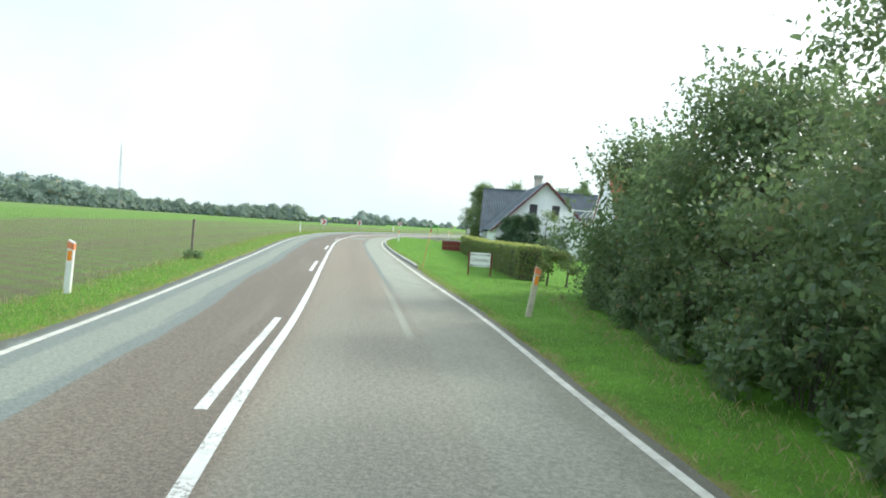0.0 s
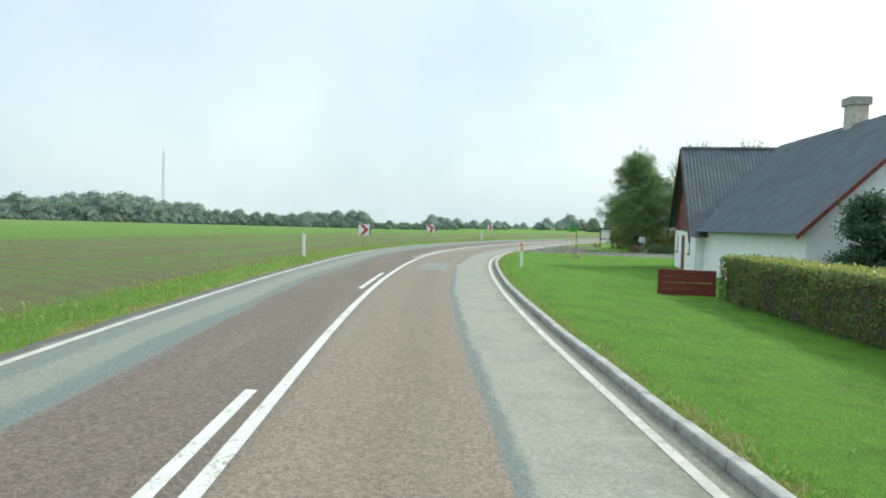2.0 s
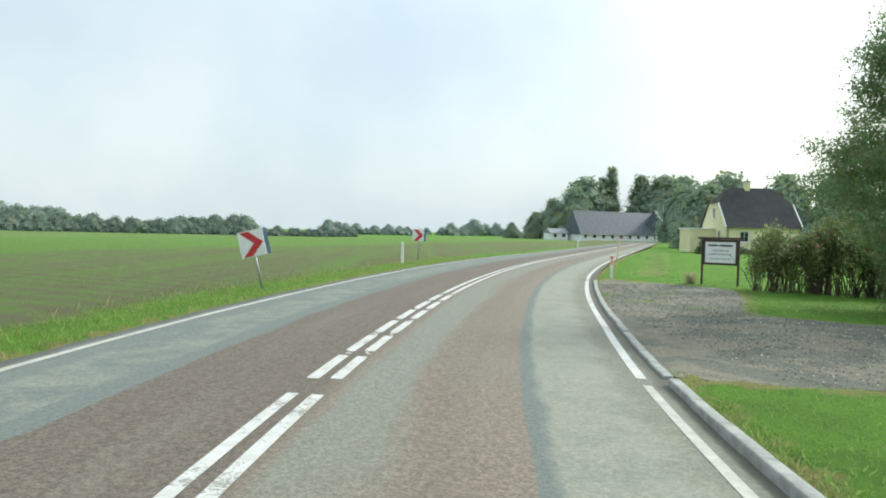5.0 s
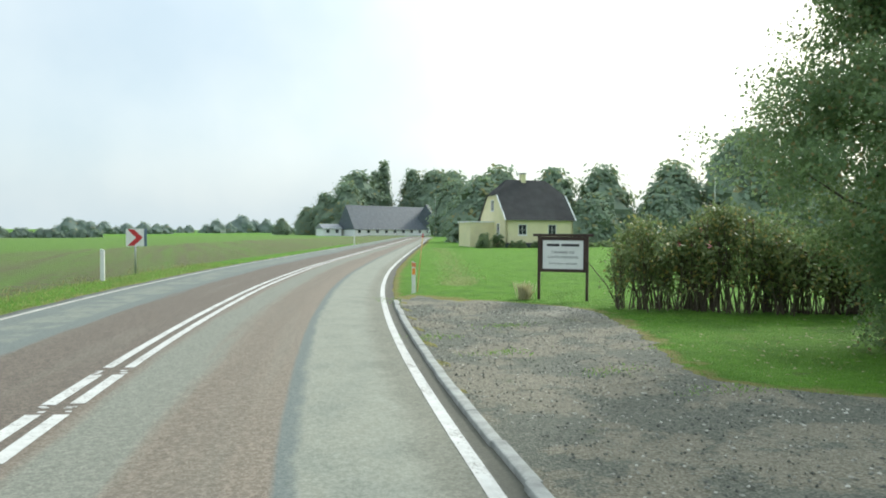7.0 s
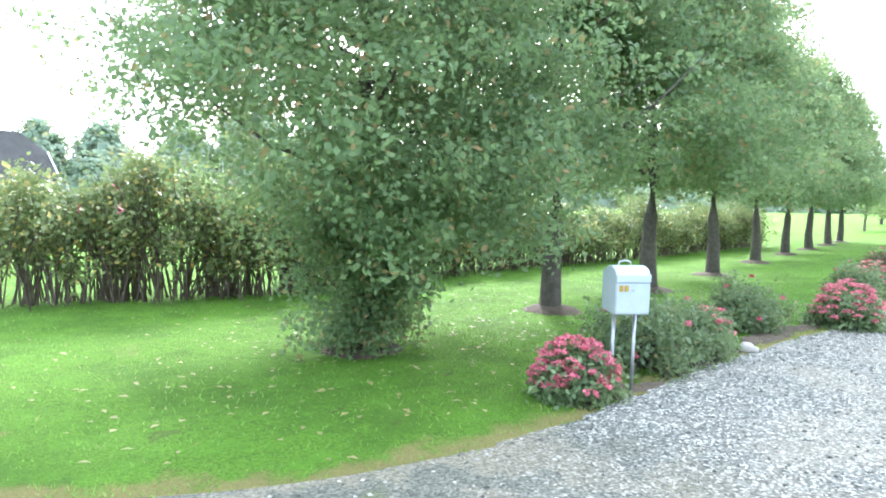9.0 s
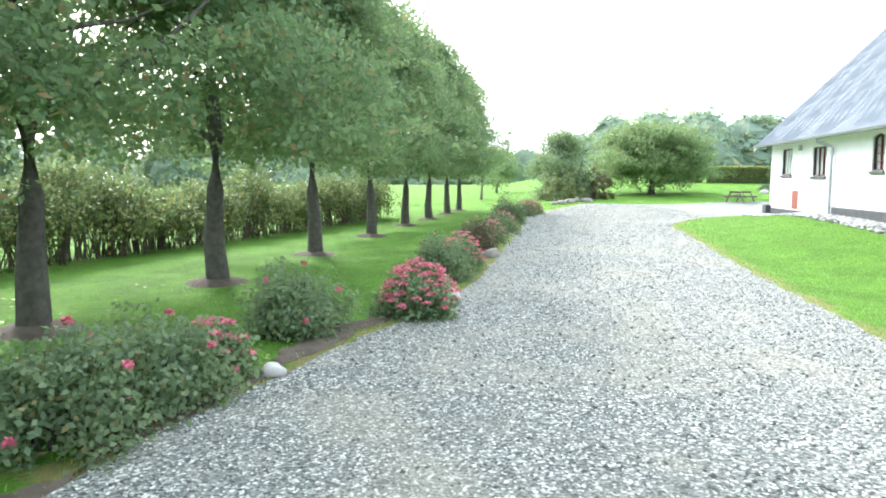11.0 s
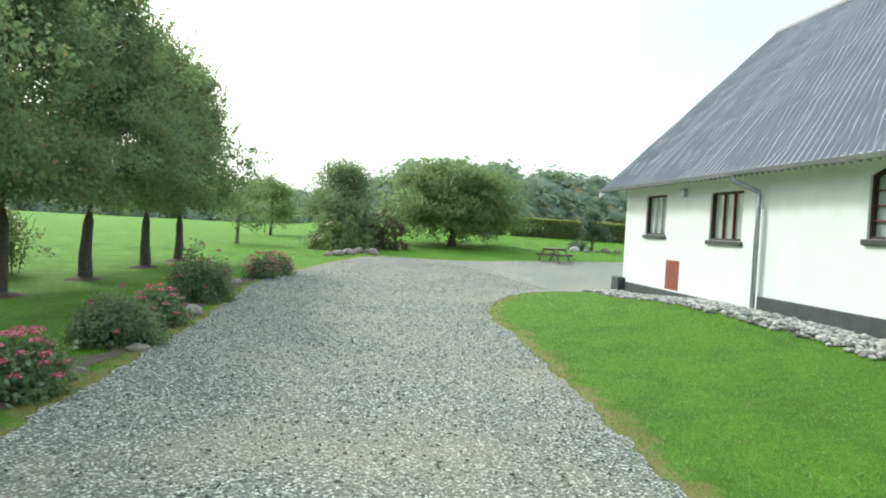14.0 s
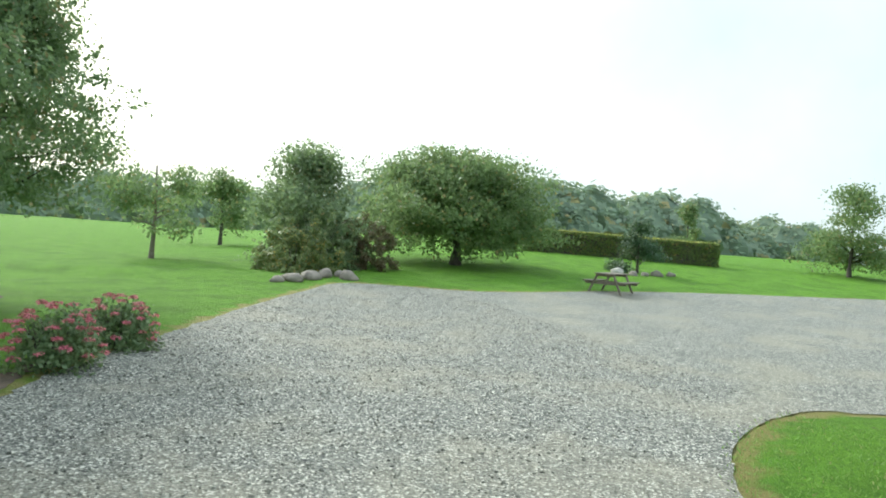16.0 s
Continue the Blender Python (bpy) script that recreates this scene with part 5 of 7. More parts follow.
# ---- planting along the drive ----
def round_shrub(name, m, label, category, rx, h, seed, mat, leaf=0.07, clumps=70, per=36, flower_mat=None, heads=0, group="", ry=None, head_r=0.07):
    r = np.random.default_rng(seed)
    ry = ry or rx
    ob = empty(name, m, label, category, group)
    bm = bmesh.new()
    for _ in range(16):
        p = r.uniform(0, 6.283)
        k = r.uniform(0.2, 0.8)
        limb(bm, [(0.15 * math.cos(p) * rx, 0.15 * math.sin(p) * ry, -0.04), (k * 0.6 * math.cos(p) * rx, k * 0.6 * math.sin(p) * ry, h * 0.45), (k * math.cos(p) * rx, k * math.sin(p) * ry, h * (1 - 0.35 * k))], [0.012, 0.009, 0.004], 4)
    part("woody_base", bm, M_BARK, ob)
    C, N = [], []
    for _ in range(clumps):
        p, t = r.uniform(0, 6.283), math.acos(r.uniform(-0.15, 1))
        k = 1 - 0.45 * r.uniform(0, 1) ** 1.7
        k *= 1 + 0.13 * math.sin(3 * p + seed) + 0.1 * math.sin(5 * p - seed)
        d = np.array([math.sin(t) * math.cos(p), math.sin(t) * math.sin(p), max(0.0, math.cos(t))])
        c = np.array([d[0] * rx * k, d[1] * ry * k, 0.08 + d[2] * (h - 0.12) * k])
        C.append(c + np.clip(r.normal(0, 1, (per, 3)), -1.6, 1.6) * 0.09)
        N.append(np.repeat(d[None] + [[0, 0, 0.3]], per, 0))
    C = np.concatenate(C)
    C[:, 2] = np.maximum(C[:, 2], 0.01)
    o = new("foliage", leaf_mesh("foliage", C, np.concatenate(N), np.full(len(C), leaf), mat, seed))
    o.parent = ob
    for k in range(heads):
        p, t = 2.39996 * k + r.normal(0, 0.15), math.acos(1 - 0.86 * (k + 0.5) / heads)
        d = Vector((math.sin(t) * math.cos(p) * rx, math.sin(t) * math.sin(p) * ry, 0.06 + math.cos(t) * h)) * r.uniform(1.06, 1.17)
        n_ = 54
        a = r.uniform(0, 6.283, n_)
        q = np.sqrt(r.uniform(0, 1, n_)) * head_r * r.uniform(0.75, 1.2)
        pts = np.c_[np.cos(a) * q, np.sin(a) * q, 0.022 * (1 - (q / head_r) ** 2) + r.normal(0, 0.008, n_)] + np.array(d)
        o = new("flower_head", leaf_mesh("flower_head", pts, np.tile([[0, 0, 1.0]], (n_, 1)), np.full(n_, 0.032), flower_mat or M_PINK, seed * 7 + k, 1.2))
        o.parent = ob
    return ob


SED, GRN = "stonecrop clumps along the drive", "green shrubs along the drive"
sed_l = "stonecrop clump with flat pink-red flower heads in the border"
round_shrub("stonecrop", at(13.25, 83.4), "full stonecrop clump with pink flower heads beside the mailbox", "flowers", 0.34, 0.42, 401, M_SEDUM, 0.055, 110, 32, None, 70, SED, head_r=0.060)
for i, (x, y, rr, h, hd) in enumerate(((16.2, 82.8, 0.26, 0.40, 14), (19.0, 81.35, 0.42, 0.55, 46), (23.6, 81.0, 0.38, 0.55, 34), (29.1, 80.4, 0.36, 0.50, 22), (33.5, 79.95, 0.38, 0.5, 16), (38.0, 79.65, 0.4, 0.55, 14), (42.8, 78.75, 0.5, 0.62, 30), (44.3, 78.35, 0.48, 0.58, 28))):
    round_shrub("stonecrop", at(x, y), sed_l, "flowers", rr, h, 410 + i, M_SEDUM, 0.06, 80, 30, None, int(hd * 1.5), SED, head_r=0.068)
for i, (x, y, rr, h) in enumerate(((14.7, 83.25, 0.56, 0.70), (15.5, 83.0, 0.50, 0.60), (18.0, 82.6, 0.52, 0.66), (22.1, 81.3, 0.48, 0.66), (31.9, 80.2, 0.52, 0.62))):
    round_shrub("border_shrub", at(x, y), "rounded grey-green border shrub over bare soil", "shrub", rr, h, 430 + i, M_BUSH, 0.05, 130, 44, M_PINK, 5, GRN, head_r=0.03)
round_shrub("bronze_shrub", at(27.3, 80.75), "bronze-brown border shrub past flowering", "shrub", 0.52, 0.68, 451, M_BROWNPLANT, 0.05, 100, 38, M_PINK, 6, "", head_r=0.04)
round_shrub("border_shrub", at(36.8, 79.75), "upright border shrub with reddish seed heads", "shrub", 0.60, 0.98, 452, M_BUSH, 0.055, 150, 44, M_PINK, 14, GRN, head_r=0.045)

# bare soil of the border
bm = bmesh.new()
edge = []
bx = [(13.0, 83.05), (15, 82.65), (18.3, 81.85), (22, 80.95), (26, 80.5), (30, 80.1), (34, 79.6), (38, 79.3), (41.5, 79.0), (44.8, 78.3)]
lo = spline(bx, 40)
vs = []
for i, p in enumerate(lo):
    j = 0.16 * noise.noise((p.x * 1.4, p.y, 3)) + 0.10 * noise.noise((p.x * 5, p.y, 7))
    w = max(0.05, 0.34 + 0.6 * noise.noise((p.x * 1.3, 1, 9)) + 0.25 * noise.noise((p.x * 6, 4, 9)))
    vs.append((bm.verts.new((p.x, p.y + 0.02 + j, zg(p.x, p.y) + 0.004)), bm.verts.new((p.x + 0.05, p.y + 0.5 * w, zg(p.x, p.y) + 0.020)), bm.verts.new((p.x + 0.1, p.y + w, zg(p.x, p.y + w) + 0.012))))
for a, b in zip(vs, vs[1:]):
    bm.faces.new((a[0], b[0], b[1], a[1]))
    bm.faces.new((a[1], b[1], b[2], a[2]))
tagged(part("flower_bed", bm, M_SOIL, smooth=True), "narrow strip of bare dark soil beside the drive", "flower bed", kind="structure")


def rock_mesh(r, sx, sy, sz, seed, sub=2):
    bm = bmesh.new()
    bmesh.ops.create_icosphere(bm, subdivisions=sub, radius=1)
    for v in bm.verts:
        n_ = noise.noise(v.co * 1.1 + Vector((seed * 3.1, seed, 0))) * 0.35 + noise.noise(v.co * 2.7 + Vector((0, seed * 1.7, 0))) * 0.14
        v.co = Vector((v.co.x * sx, v.co.y * sy, v.co.z * sz)) * (1 + n_)
        if v.co.z < -0.25 * sz:
            v.co.z = -0.25 * sz
    return bm


def rock(x, y, s, seed, label="rounded grey field stone at the edge of the gravel", mat=None, group="field stones", flat=0.7):
    ob = part("stone", rock_mesh(None, s, s * 0.8, s * flat, seed), mat or M_STONE, at=at(x, y, seed * 47, 0.10 * s), smooth=True)
    return tagged(ob, label, "stone", group)


M_PALEROCK = plain("pale_field_stone", (0.50, 0.47, 0.42), 0.85, var=0.15, scale=5.0, bmp=0.4)
rock(16.35, 82.35, 0.13, 1, "small pale stone in the flower border", M_PALEROCK)
rock(20.35, 81.05, 0.17, 2, "pale rounded stone in the flower border", M_PALEROCK, flat=1.0)
rock(25.7, 80.40, 0.21, 3, "upright grey stone at the edge of the gravel", flat=0.85)
rock(34.8, 79.6, 0.25, 4)
rock(38.9, 79.6, 0.24, 5)
rock(40.9, 79.35, 0.2, 6)
rock(31.4, 79.8, 0.16, 7, flat=0.4)

# ---- mailbox ----
mb = empty("mailbox", TR(13.66, 83.10, zg(13.66, 83.10)) @ RZ(-52) @ Matrix.Rotation(radians(2), 4, "X"), "blue-grey steel mailbox on two tube legs", "mailbox")
bm = bmesh.new()
prof = [(-0.17, 0.76), (0.17, 0.76), (0.17, 1.10), (0.165, 1.135)] + [(0.155 - 0.30 * u, 1.135 + 0.055 * math.sin(math.pi * (0.15 + 0.85 * u))) for u in (0.1, 0.3, 0.5, 0.7, 0.9)] + [(-0.17, 1.12)]
prism(bm, prof, -0.16, 0.16)
bmesh.ops.bevel(bm, geom=[e for e in bm.edges], offset=0.008, segments=1, affect="EDGES")
body = part("body", bm, M_GREYBOX, mb, at=RZ(-90))
bm = bmesh.new()
box(bm, -0.155, -0.185, 0.775, 0.155, -0.168, 1.045, 0.005)
dr = part("door", bm, M_GREYBOX, mb)
part("lock", tube(bmesh.new(), (0.0, -0.185, 0.985), (0.0, -0.196, 0.985), 0.012), M_GALV, dr)
part("letter_flap", boxm(-0.16, -0.192, 1.055, 0.16, -0.165, 1.125, 0.008), M_GREYBOX, mb)
for x in (-0.115, -0.065):
    part("number_bar", boxm(x - 0.018, -0.191, 0.975, x + 0.018, -0.186, 1.03), plain("brass_figures", (0.45, 0.30, 0.06), 0.4, 0.3) if x < -0.1 else bpy.data.materials["brass_figures"], dr)
bm = bmesh.new()
limb(bm, [(-0.06, 0.05, 1.18), (-0.05, 0.05, 1.215), (0.0, 0.05, 1.225), (0.05, 0.05, 1.215), (0.06, 0.05, 1.18)], [0.009] * 5, 6)
part("carry_loop", bm, M_GALV, mb)
for x in (-0.10, 0.10):
    bm = bmesh.new()
    tube(bm, (x, 0.0, -0.15), (x, 0.0, 0.78), 0.018, seg=10)
    part("leg", bm, M_GALV, mb, smooth=True)

# ---- signs ----
def text_ob(name, s, size, parent, m, material, ext=0.002):
    cu = bpy.data.curves.new(name, "FONT")
    cu.body, cu.size, cu.align_x, cu.align_y, cu.extrude = s, size, "CENTER", "CENTER", ext
    tmp = bpy.data.objects.new(name, cu)
    me = bpy.data.meshes.new_from_object(tmp)
    bpy.data.objects.remove(tmp)
    me.materials.append(material)
    ob = new(name, me)
    ob.matrix_basis = m
    ob.parent = parent
    return ob


FACE = Matrix.Rotation(radians(90), 4, "X")
# large board by the drive
a, b = Vector((12.14, 95.25)), Vector((13.12, 94.45))
mid, ang = (a + b) / 2, math.degrees(math.atan2(b.y - a.y, b.x - a.x))
bs = empty("campsite_board", TR(mid.x, mid.y, -0.15) @ RZ(ang), "white campsite notice board in a dark timber frame on two posts", "sign board")
W2 = (b - a).length / 2
for x in (-W2, W2):
    part("post", boxm(x - 0.035, -0.04, -0.2, x + 0.035, 0.04, 1.76, 0.006), M_DARKWOOD, bs)
part("top_rail", boxm(-W2 - 0.16, -0.05, 1.76, W2 + 0.16, 0.05, 1.83, 0.006), M_DARKWOOD, bs)
panel = part("panel", boxm(-W2 + 0.10, -0.028, 0.90, W2 - 0.10, 0.0, 1.66, 0.004), M_WPAINT, bs, "white panel with dark lettering")
for x0, x1, z0, z1 in ((-W2 + 0.036, W2 - 0.036, 1.66, 1.755), (-W2 + 0.036, W2 - 0.036, 0.82, 0.90), (-W2 + 0.036, -W2 + 0.10, 0.90, 1.66), (W2 - 0.10, W2 - 0.036, 0.90, 1.66)):
    part("frame_rail", boxm(x0, -0.038, z0, x1, 0.01, z1), M_DARKWOOD, bs)
wb = 2 * W2 - 0.2
for x0, x1 in ((-0.40, -0.08), (-0.04, 0.40)):
    part("bar_text", boxm(x0 * wb, -0.031, 1.50, x1 * wb, -0.0285, 1.565), M_BLACK, panel)
text_ob("lettering", "CAMPING OG", 0.095, panel, TR(0, -0.0295, 1.34) @ FACE, M_BLACK)
text_ob("lettering", "CAMPER PARKERING", 0.085, panel, TR(0, -0.0295, 1.21) @ FACE, M_BLACK)
text_ob("lettering", "ÅBENT APRIL - OKTOBER", 0.066, panel, TR(0, -0.0295, 1.04) @ FACE, M_BLACK)

# small board with arrows in front of the hedge
cs = empty("camping_sign", TR(10.03, 21.15, zg(10.03, 21.15) - 0.09) @ RZ(-4), "white camping sign with black arrows between red-brown posts", "sign")
for x in (-0.43, 0.43):
    part("post", boxm(x - 0.032, -0.03, -0.2, x + 0.032, 0.03, 0.99, 0.006), M_REDWOOD, cs)
panel = part("panel", boxm(-0.395, -0.02, 0.44, 0.395, 0.005, 0.985, 0.004), M_WPAINT, cs)
text_ob("lettering", "C", 0.200, panel, TR(-0.275, -0.022, 0.705) @ FACE, M_BLACK)
text_ob("lettering", "AMPING", 0.150, panel, TR(0.065, -0.022, 0.690) @ FACE, M_BLACK)
for z in (0.90, 0.49):
    part("arrow", boxm(-0.33, -0.024, z - 0.008, 0.36, -0.0205, z + 0.008), M_BLACK, panel)
    for s in (-1, 1):
        part("arrow_head", boxm(-0.08, -0.024, -0.008, 0.0, -0.0205, 0.008), M_BLACK, panel, at=TR(0.365, 0, z) @ Matrix.Rotation(radians(32 * s), 4, "Y"))
        for k in range(3):
            part("arrow_feather", boxm(-0.07, -0.024, -0.006, 0.0, -0.0205, 0.006), M_BLACK, panel, at=TR(-0.34 + 0.045 * k, 0, z) @ Matrix.Rotation(radians(35 * s), 4, "Y"))

# green sign on a pole
gsn = empty("green_sign", TR(8.03, 74.2, zg(8.03, 74.2)) @ RZ(20), "small green sign on a thin dark pole in the lawn", "sign")
bm = bmesh.new()
tube(bm, (0, 0, -0.2), (0, 0, 1.93), 0.018, seg=8)
part("pole", bm, M_BLACK, gsn)
pn = part("panel", boxm(-0.58, -0.03, 1.58, 0.0, -0.015, 1.90, 0.004), M_GREEN, gsn)
for z, w in ((1.80, 0.32), (1.70, 0.42)):
    part("bar_text", boxm(-0.29 - w / 2, -0.033, z - 0.025, -0.29 + w / 2, -0.0305, z + 0.025), M_BLACK, pn)
part("bracket", boxm(-0.60, -0.012, 1.90, 0.02, 0.012, 1.925), M_BLACK, gsn)
for k, (dx, dy, s) in enumerate(((0.14, -0.05, 0.13), (-0.12, 0.06, 0.12), (0.02, -0.14, 0.1), (0.22, 0.05, 0.1))):
    rock(8.03 + dx, 74.2 + dy, s, 20 + k, "stone round the foot of a sign pole", group="stones round the pole")


def chevron(x, y, rz, lean=0.0, w=0.60, top=1.55):
    c = empty("bend_sign", at(x, y, rz) @ Matrix.Rotation(radians(lean), 4, "Y"), "red and white bend chevron sign" + (" leaning on its post" if abs(lean) > 5 else " on a steel post"), "road sign", "bend signs")
    bm = bmesh.new()
    tube(bm, (0, 0.03, -0.3), (0, 0.03, top), 0.03, seg=10)
    part("post", bm, M_GALV, c, smooth=True)
    pl = part("plate", boxm(-w / 2, -0.012, top - w, w / 2, 0.0, top, 0.003), M_PLASTIC, c, "white sign plate")
    h = w / 2 - 0.02
    q = w * 0.46
    bm = bmesh.new()
    prism(bm, [(-h + 0.04, -h), (-h + 0.04 + q * 0.78, -h), (h - 0.02, 0), (-h + 0.04 + q * 0.78, h), (-h + 0.04, h), (h - 0.02 - q * 0.80, 0)], -0.017, -0.0125)
    part("chevron", bm, M_REDPAINT, pl, at=TR(0, 0, top - w / 2))
    part("back_plate", boxm(-w / 2 + 0.05, 0.062, top - w, w / 2 + 0.08, 0.07, top, 0.003), M_BLUEBACK, c)
    return c


chevron(-4.35, 69.6, 4, 1, 0.62, 1.42)
chevron(-2.3, 87.5, -8, -14, 0.66, 1.50)
chevron(1.75, 106.6, -18, 0, 0.64, 1.62)


def marker(x, y, rz, label, band=True, lean=0.0, h=1.0, dirty=False):
    """A road edge marker post with a slanted top."""
    c = empty("marker_post", at(x, y, rz) @ Matrix.Rotation(radians(lean), 4, "Y"), label, "marker post", "road edge markers")
    bm = bmesh.new()
    prism(bm, [(-0.062, -0.3), (0.062, -0.3), (0.058, h - 0.05), (-0.058, h)], -0.045, 0.045)
    bmesh.ops.bevel(bm, geom=[e for e in bm.edges], offset=0.012, segments=2, affect="EDGES")
    part("body", bm, M_GRIMY if dirty else M_PLASTIC, c)
    if band:
        bm = bmesh.new()
        prism(bm, [(-0.0605, h - 0.16), (0.061, h - 0.19), (0.0603, h - 0.075), (-0.0602, h - 0.03)], -0.0475, 0.0475)
        part("top_band", bm, plain("faded_orange_band", (0.72, 0.24, 0.10), 0.5) if "faded_orange_band" not in bpy.data.materials else bpy.data.materials["faded_orange_band"], c)
        part("reflector", boxm(-0.042, -0.052, h - 0.40, 0.042, -0.046, h - 0.21, 0.003), M_ORANGE, c)
    return c


marker(10.4, 8.85, 8, "grimy plastic marker post with faded orange band, leaning", True, 8, 1.1, True)
marker(4.48, 60.0, 0, "white marker post with orange reflector in the verge", True, -1, 1.05)
marker(9.65, 98.3, -18, "white marker post with orange band beside the kerb end", True, 0, 0.95)
marker(1.42, 7.35, 4, "white marker post with pink top beside the field", True, 3, 1.02)
marker(-4.84, 59.8, 0, "plain white marker post beside the field", False, 0, 1.0)
marker(0.98, 103.0, -12, "plain white marker post beside the field", False, 0, 1.0)
marker(22.5, 157, -20, "plain white marker post beside the field", False, 0, 1.0)


def cane(x, y, h, lx, label, red=True, ly=0.0):
    c = empty("marker_cane", at(x, y), label, "cane")
    bm = bmesh.new()
    limb(bm, [(0, 0, -0.2), (lx * 0.5, ly * 0.5, h * 0.5), (lx, ly, h)], [0.021, 0.019, 0.016], 8)
    part("stick", bm, M_BAMBOO, c, smooth=True)
    if red:
        bm = bmesh.new()
        tube(bm, (lx * 0.93, ly * 0.93, h * 0.93), (lx * 1.005, ly * 1.005, h * 1.005), 0.022, seg=8)
        part("red_tip", bm, M_REDPAINT, c)
    return c


cane(7.75, 22.75, 1.62, 0.28, "bamboo cane with red tip leaning by the kerb")
cane(9.85, 98.6, 1.75, 0.30, "orange cane with red tip leaning behind a marker post", True, 0.3)
fp = empty("fence_post", at(-0.2, 18.4), "old grey timber post in the field edge", "post")
part("post", boxm(-0.04, -0.04, -0.2, 0.04, 0.04, 1.35, 0.012), M_TIMBER, fp, at=Matrix.Rotation(radians(1.5), 4, "Y"))
round_shrub("weed_clump", at(-0.05, 18.1), "low green weed clump round an old post", "weeds", 0.28, 0.22, 470, M_SEDUM, 0.06, 40, 30)

# ---- hedge, fence and shrubs in front of the houses ----
def clipped_hedge(name, x0, y0, x1, y1, w, h, seed, label, n_leaf, leaf=0.06, top=True, mat=None, zoff=0.0):
    r = np.random.default_rng(seed)
    L = math.hypot(x1 - x0, y1 - y0)
    ob = empty(name, TR((x0 + x1) / 2, (y0 + y1) / 2, 0) @ RZ(math.degrees(math.atan2(y1 - y0, x1 - x0))), label, "hedge")
    zs = lambda x: zg(*((ob.matrix_basis @ Vector((x, 0, 0)))[:2]))
    xs = np.linspace(-L / 2, L / 2, 60)
    zz = np.array([zs(x) for x in xs])
    area = 2 * L * h + L * w + 2 * w * h
    C, N = [], []
    for wt, kind in ((L * h, 0), (L * h, 1), (L * w * 0.8, 2), (w * h, 3), (w * h, 4)):
        k = int(n_leaf * wt / area)
        x, y, z = r.uniform(-L / 2, L / 2, k), r.uniform(-w / 2, w / 2, k), r.uniform(0, h, k)
        dpt = np.abs(r.normal(0, 0.07, k))
        nn = np.zeros((k, 3))
        if kind == 0:
            y, nn[:, 1] = -w / 2 + dpt, -1
        elif kind == 1:
            y, nn[:, 1] = w / 2 - dpt, 1
        elif kind == 2:
            z, nn[:, 2] = h - dpt, 1
        elif kind == 3:
            x, nn[:, 0] = -L / 2 + dpt, -1
        else:
            x, nn[:, 0] = L / 2 - dpt, 1
        und = 0.05 * np.sin(x * 1.7 + seed) + 0.035 * np.sin(x * 4.1) + 0.03 * np.sin(z * 5 + x * 2.3)
        if kind < 2:
            y = y + und * np.sign(y)
        z = z + (np.interp(x, xs, zz)) + (0.03 * np.sin(x * 2.3) * (z / h))
        C.append(np.c_[x, y, z])
        N.append(nn)
    C, N = np.concatenate(C), np.concatenate(N)
    o = new("foliage", leaf_mesh("foliage", C, N, np.full(len(C), leaf), mat or M_HEDGE, seed, 0.9))
    o.parent = ob
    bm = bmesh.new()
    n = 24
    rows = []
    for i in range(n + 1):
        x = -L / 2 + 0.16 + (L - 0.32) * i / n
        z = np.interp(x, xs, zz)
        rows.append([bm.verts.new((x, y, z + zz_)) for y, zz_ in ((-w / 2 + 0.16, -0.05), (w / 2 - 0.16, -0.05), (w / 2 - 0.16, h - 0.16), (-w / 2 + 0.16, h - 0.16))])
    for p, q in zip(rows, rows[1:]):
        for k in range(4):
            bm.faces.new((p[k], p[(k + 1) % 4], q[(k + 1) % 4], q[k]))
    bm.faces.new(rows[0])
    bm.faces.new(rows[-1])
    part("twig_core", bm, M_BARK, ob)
    if top:
        k = int(n_leaf * 0.17)
        x, y = r.uniform(-L / 2, L / 2, k), r.uniform(-w / 2, w / 2, k)
        z = np.interp(x, xs, zz) + h + np.abs(r.normal(0, 0.045, k))
        o = new("new_growth", leaf_mesh("new_growth", np.c_[x, y, z], np.tile([[0, 0, 0.5]], (k, 1)), np.full(k, leaf), M_HEDGETOP, seed + 5))
        o.parent = ob
    return ob


clipped_hedge("clipped_hedge", 11.95, 20.6, 10.7, 51.8, 1.15, 1.28, 501, "long clipped hedge with yellow new growth on top", 60000, 0.075)
fn = empty("plank_fence", TR(8.6, 52.9, -0.55) @ RZ(-2), "short fence of red-brown stained horizontal planks", "fence")
for k in range(5):
    part("plank", boxm(0, -0.015, 0.02 + k * 0.20, 1.75, 0.012, 0.212 + k * 0.20, 0.006), M_REDWOOD, fn, at=Matrix.Rotation(radians(0.3 * (k % 3 - 1)), 4, "Y"))
for x in (0.08, 0.9, 1.68):
    part("post", boxm(x - 0.04, 0.014, -0.3, x + 0.04, 0.09, 1.0), M_REDWOOD, fn)
CN = "dark conifers in front of the white house"
for i, (x, y, h, rr) in enumerate(((14.6, 49.6, 2.7, 1.0), (15.7, 50.6, 2.9, 1.05), (13.9, 51.2, 2.5, 0.9))):
    make_tree("juniper", at(x, y), "dark bushy juniper beside the white house", CN, h + 0.5, rr, 0.05, 520 + i, M_CONIF, 0.09, 380, 50, 0.07, oval=0.5, clump_r=0.2, limbs=6, category="shrub")
